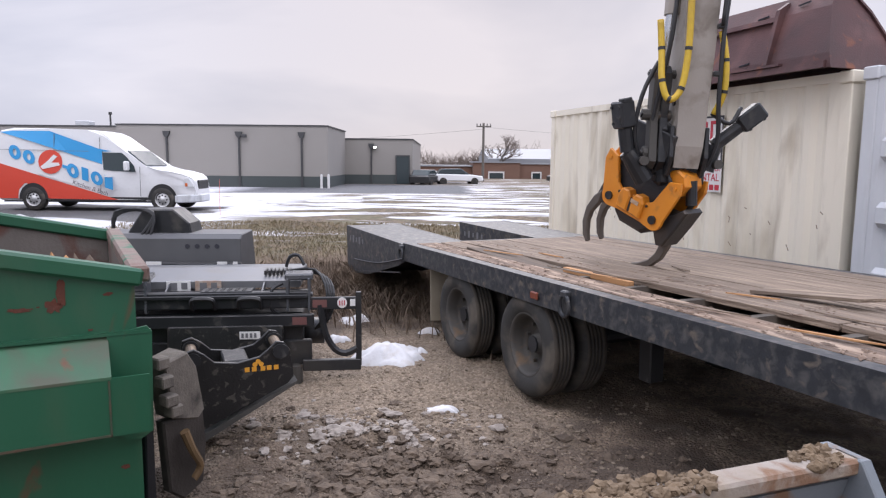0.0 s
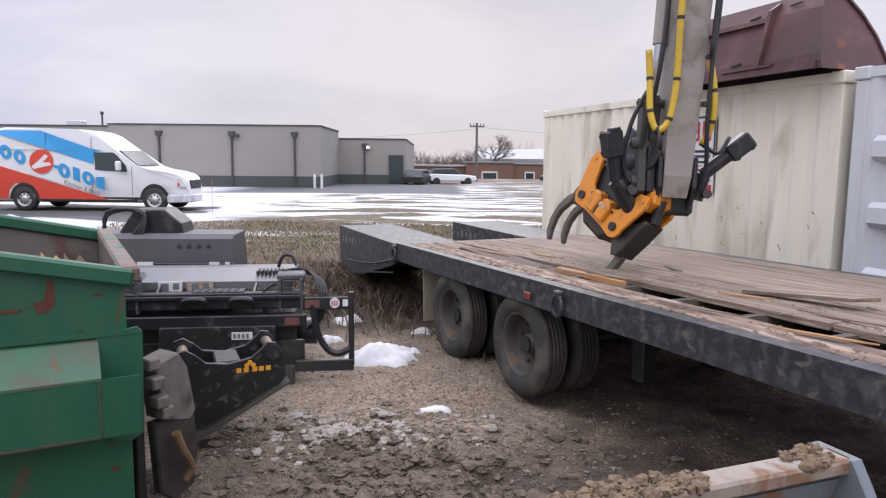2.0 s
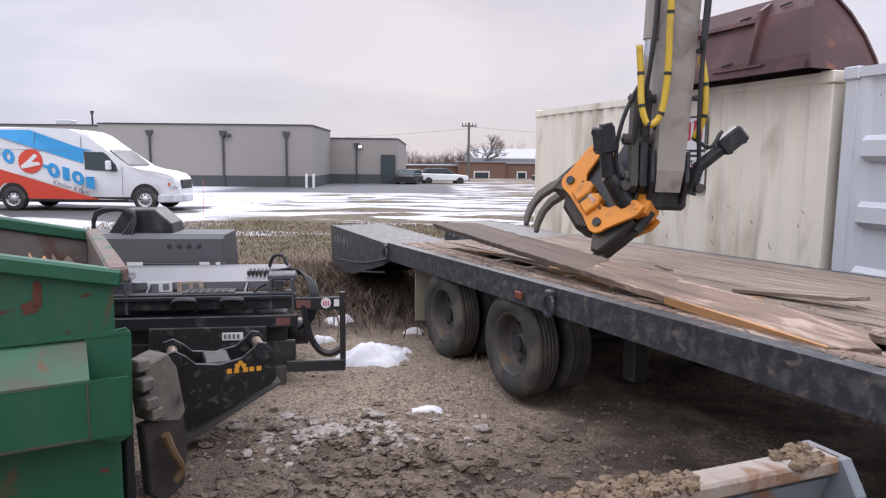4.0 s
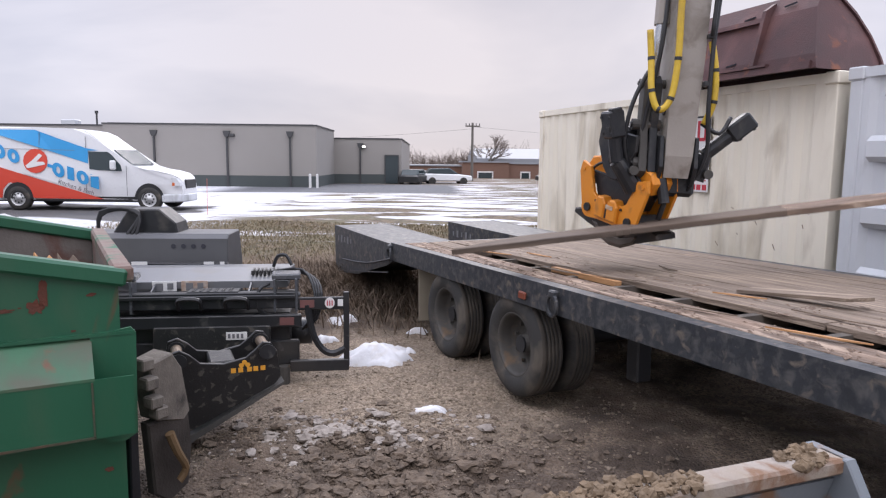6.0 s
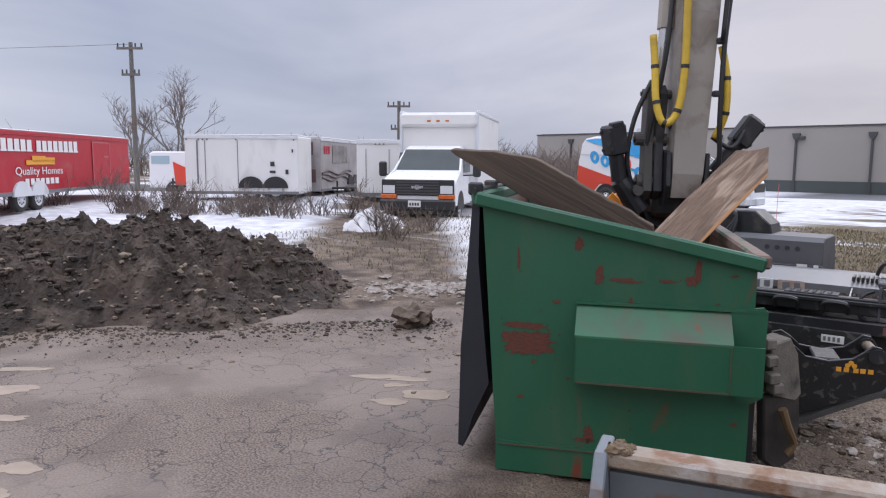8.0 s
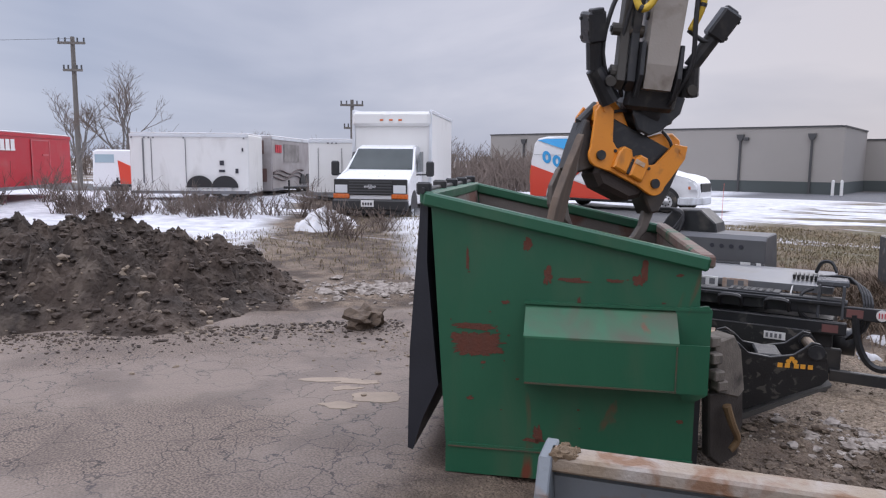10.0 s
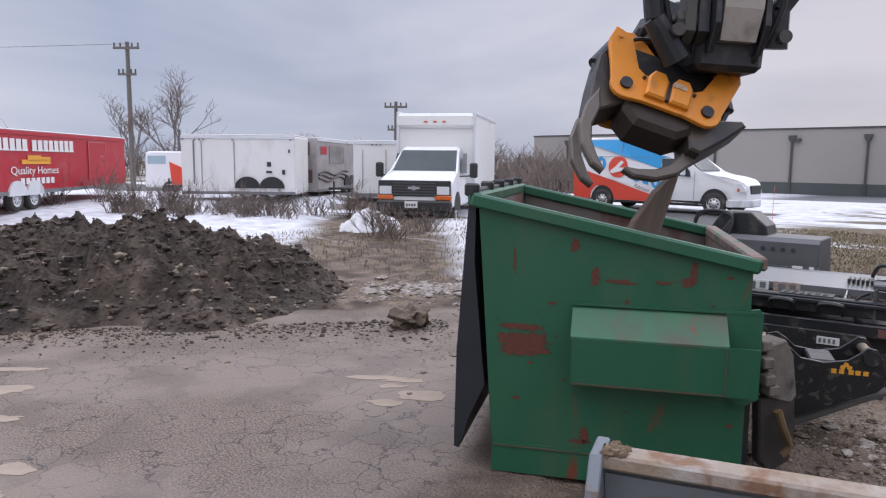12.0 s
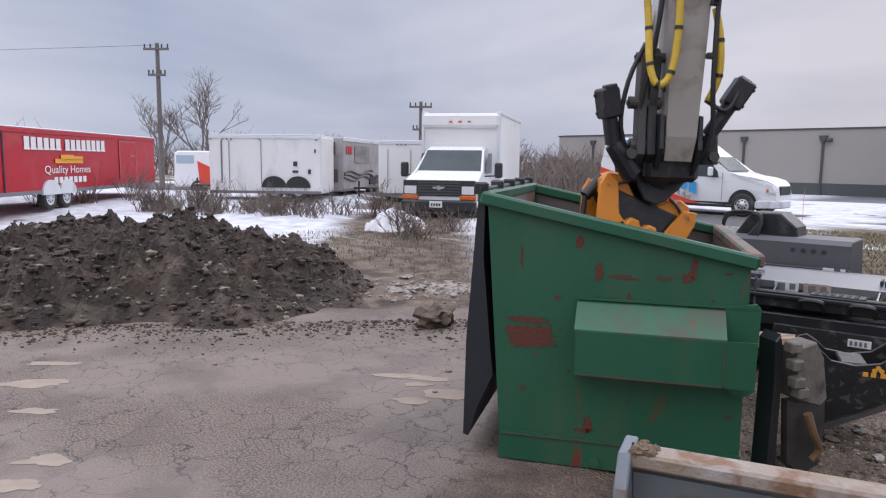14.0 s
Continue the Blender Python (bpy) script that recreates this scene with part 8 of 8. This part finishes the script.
def dense(rows, step=0.1):
    """The rows and, between them, rows at even short steps (so that long swings stay on their arc)."""
    out = []
    for a, b in zip(rows, rows[1:]):
        n = max(1, round((b[0] - a[0]) / step))
        for i in range(n):
            k = i / n
            s = k * k * (3 - 2 * k)
            mix = lambda p, q: tuple(u + (v - u) * s for u, v in zip(p, q)) if isinstance(p, tuple) else p + (q - p) * s
            out.append((a[0] + (b[0] - a[0]) * k, *[mix(p, q) for p, q in zip(a[1:], b[1:])]))
    out.append(rows[-1])
    return out


def motions():
    arm_rows, yoke_rows, rotor_rows, grab_rows, left_rows, right_rows = [], [], [], [], [], []
    for t, px, py, d, lean, gx, gy, down, side, ol, orr, curl in dense(REACH):
        m = machine(t)
        pin = reach(px, py, d)
        a = m @ Matrix.Translation(pin) @ pose(0, 0, 0, 1, lean - 2.5, 0)
        g0 = axes(reach(gx, gy, d + 0.30), down, side)
        g = m @ g0 @ pose(0, 0, 0.24)
        arm_rows.append((t, a))
        grab_rows.append((t, g))
        inv = a.inverted()
        yoke_rows.append((t, pose(0, 0, 0, curl, 0, 0)))
        # the rotor hangs between the yoke and the grapple, its axis along the grapple's
        rotor_rows.append((t, inv @ g @ pose(0, 0, 0.05)))
        left_rows.append((t, pose(-PIVOT_X, 0, PIVOT_Z, 0, ol, 0)))
        right_rows.append((t, pose(PIVOT_X, 0, PIVOT_Z, 0, -orr, 0)))
    walk(arm, arm_rows)
    walk(yoke, yoke_rows)
    walk(rotor, rotor_rows)
    walk(right_cylinder, [(t, RIGHT_KNEE @ pose(0, 0, 0, 0, turn, 0)) for t, turn in ((0.0, -4), (6.8, -4), (7.5, -14), (8.6, -20), (10.8, -28), (11.5, -20), (14.0, -22))])
    walk(grapple, grab_rows)
    walk(jaw_left, left_rows)
    walk(jaw_right, right_rows)

    # the plank: in the gap, pried up, dropped, then gripped, carried over and broken in the dumpster
    gap = TRAIL_POSE @ pose(2.1, 0.475, 0.872, 0, 2.2, 0)

    def seen(t, x0, y0, d0, x1, y1, d1, roll=0.0):
        """A plank pose from two bearings along it: its break at the first, its far end toward the second."""
        m = machine(t)
        p, q = m @ reach(x0, y0, d0), m @ reach(x1, y1, d1)
        w = (q - p).to_track_quat("X", "Z").to_matrix().to_4x4()
        w.translation = p
        return w @ pose(0, 0, 0, roll, 0, 0)

    carried = [(6.0, 1110, 405, 5.2, 1568, 350, 5.0, 4), (6.2, 1105, 375, 5.2, 1568, 410, 5.0, 4), (6.4, 1130, 370, 5.2, 1568, 415, 5.0, 4), (6.5, 1160, 348, 5.15, 1568, 390, 5.0, 4), (6.6, 1190, 265, 5.1, 1568, 318, 5.0, 4),
               (6.7, 1190, 185, 4.85, 1568, 235, 4.9, 6), (6.8, 1150, 135, 4.6, 1560, 155, 4.9, 10), (6.9, 1095, 90, 4.4, 1450, 70, 5.2, 24), (7.0, 1050, 72, 4.25, 1345, 22, 5.9, 34), (7.2, 1035, 120, 4.2, 1110, -40, 5.4, 20),
               (7.4, 1068, 215, 4.15, 985, -130, 3.7, 10), (7.5, 1058, 262, 4.2, 962, -160, 3.6, 10), (7.6, 1072, 290, 4.25, 965, -140, 3.6, 10)]

    def tip(t, x0, y0, x1, y1, d, offset, roll):
        """A broken length: its tip at the first bearing, running toward the second; offset: the tip along the plank."""
        m = machine(t)
        p, q = m @ reach(x0, y0, d), m @ reach(x1, y1, d - 0.1)
        ahead = (q - p) if offset < 0 else (p - q)
        w = ahead.to_track_quat("X", "Z").to_matrix().to_4x4()
        w.translation = p
        return w @ pose(0, 0, 0, roll, 0, 0) @ pose(-offset, 0, 0)

    still = [(0.0, gap), (2.3, gap), (2.5, gap @ pose(-0.1, 0.0, 0.03, 5, 3, 0))]
    up = TRAIL_POSE @ pose(1.93, 0.29, 1.25, 20, 6.3, -0.5)
    up2 = TRAIL_POSE @ pose(2.0, 0.32, 1.10, 14, 3.2, -0.5)
    still += [(2.7, TRAIL_POSE @ pose(2.1, 0.42, 1.08, 8, 4, 1)), (2.85, up), (3.0, up), (3.2, TRAIL_POSE @ pose(1.95, 0.31, 1.17, 16, 4.6, -0.5)), (3.5, up2), (4.6, up2), (5.6, up2), (5.8, TRAIL_POSE @ pose(2.2, 0.42, 1.10, 3, 3.0, 1.0))]
    both = still + [(t, seen(t, *v)) for t, *v in carried]
    lodged = tip(12.0, 1183, 283, 1146, 388, 4.2, -1.3, 95)
    pressed = pose(-0.12, 0.05, -0.75) @ lodged
    near_rows = both + [(7.8, tip(7.8, 824, 209, 1070, 385, 4.3, -1.3, 105)), (8.0, tip(8.0, 815, 243, 1010, 355, 4.4, -1.3, 105)), (8.4, tip(8.4, 835, 238, 1000, 350, 4.4, -1.3, 105)), (8.5, tip(8.5, 906, 120, 1015, 372, 4.4, -1.3, 92)),
                        (8.7, tip(8.7, 1075, 245, 1040, 400, 4.3, -1.3, 60)), (9.8, tip(9.8, 1030, 235, 990, 400, 4.3, -1.3, 70)), (10.8, tip(10.8, 1005, 232, 945, 400, 4.2, -1.3, 70)), (11.0, tip(11.0, 1110, 285, 1050, 420, 4.2, -1.3, 70)),
                        (11.2, tip(11.2, 1150, 300, 1080, 430, 4.2, -1.3, 70)), (11.5, lodged), (13.1, lodged), (13.5, pressed), (14.0, pressed)]
    bed = DUMP_POSE @ pose(0.25, 0.75, 0.50, 0, -8, 38)
    mid_rows = both + [(7.8, DUMP_POSE @ pose(0.3, 0.6, 0.85, 0, 0, 38)), (8.0, bed), (14.0, bed)]
    sunk = DUMP_POSE @ pose(0.3, 0.5, 0.62, 0, 4, 42) @ pose(-1.1, 0, 0)
    tail_rows = both + [(7.8, tip(7.8, 1285, 305, 1188, 395, 4.4, 3.06, 55)), (8.0, tip(8.0, 1358, 262, 1215, 405, 4.5, 3.06, 55)), (8.4, tip(8.4, 1372, 262, 1230, 420, 4.5, 3.06, 55)), (8.5, tip(8.5, 1362, 280, 1222, 410, 4.5, 3.06, 55)),
                        (8.7, tip(8.7, 1354, 304, 1190, 425, 4.5, 3.06, 80)), (9.6, sunk), (14.0, sunk)]
    walk(board_near, near_rows)
    walk(board_mid, mid_rows)
    walk(board_tail, tail_rows)
    # the dumpster is nudged by the grapple at the end
    rows = [(0.0, DUMP_POSE), (13.1, DUMP_POSE), (13.35, DUMP_NUDGE_A), (13.5, DUMP_NUDGE_B), (13.7, DUMP_NUDGE_C), (14.0, DUMP_NUDGE_C)]
    walk(DUMPSTER, rows)


# how far the dumpster is shoved
DUMP_NUDGE_A = pose(-2.57, 2.40, 0.03, 0, 0, 28.6)
DUMP_NUDGE_B = pose(-2.69, 2.45, 0.06, 0, 0, 29.0)
DUMP_NUDGE_C = pose(-2.665, 2.40, 0.0, 0, 0, 28.6)

motions()
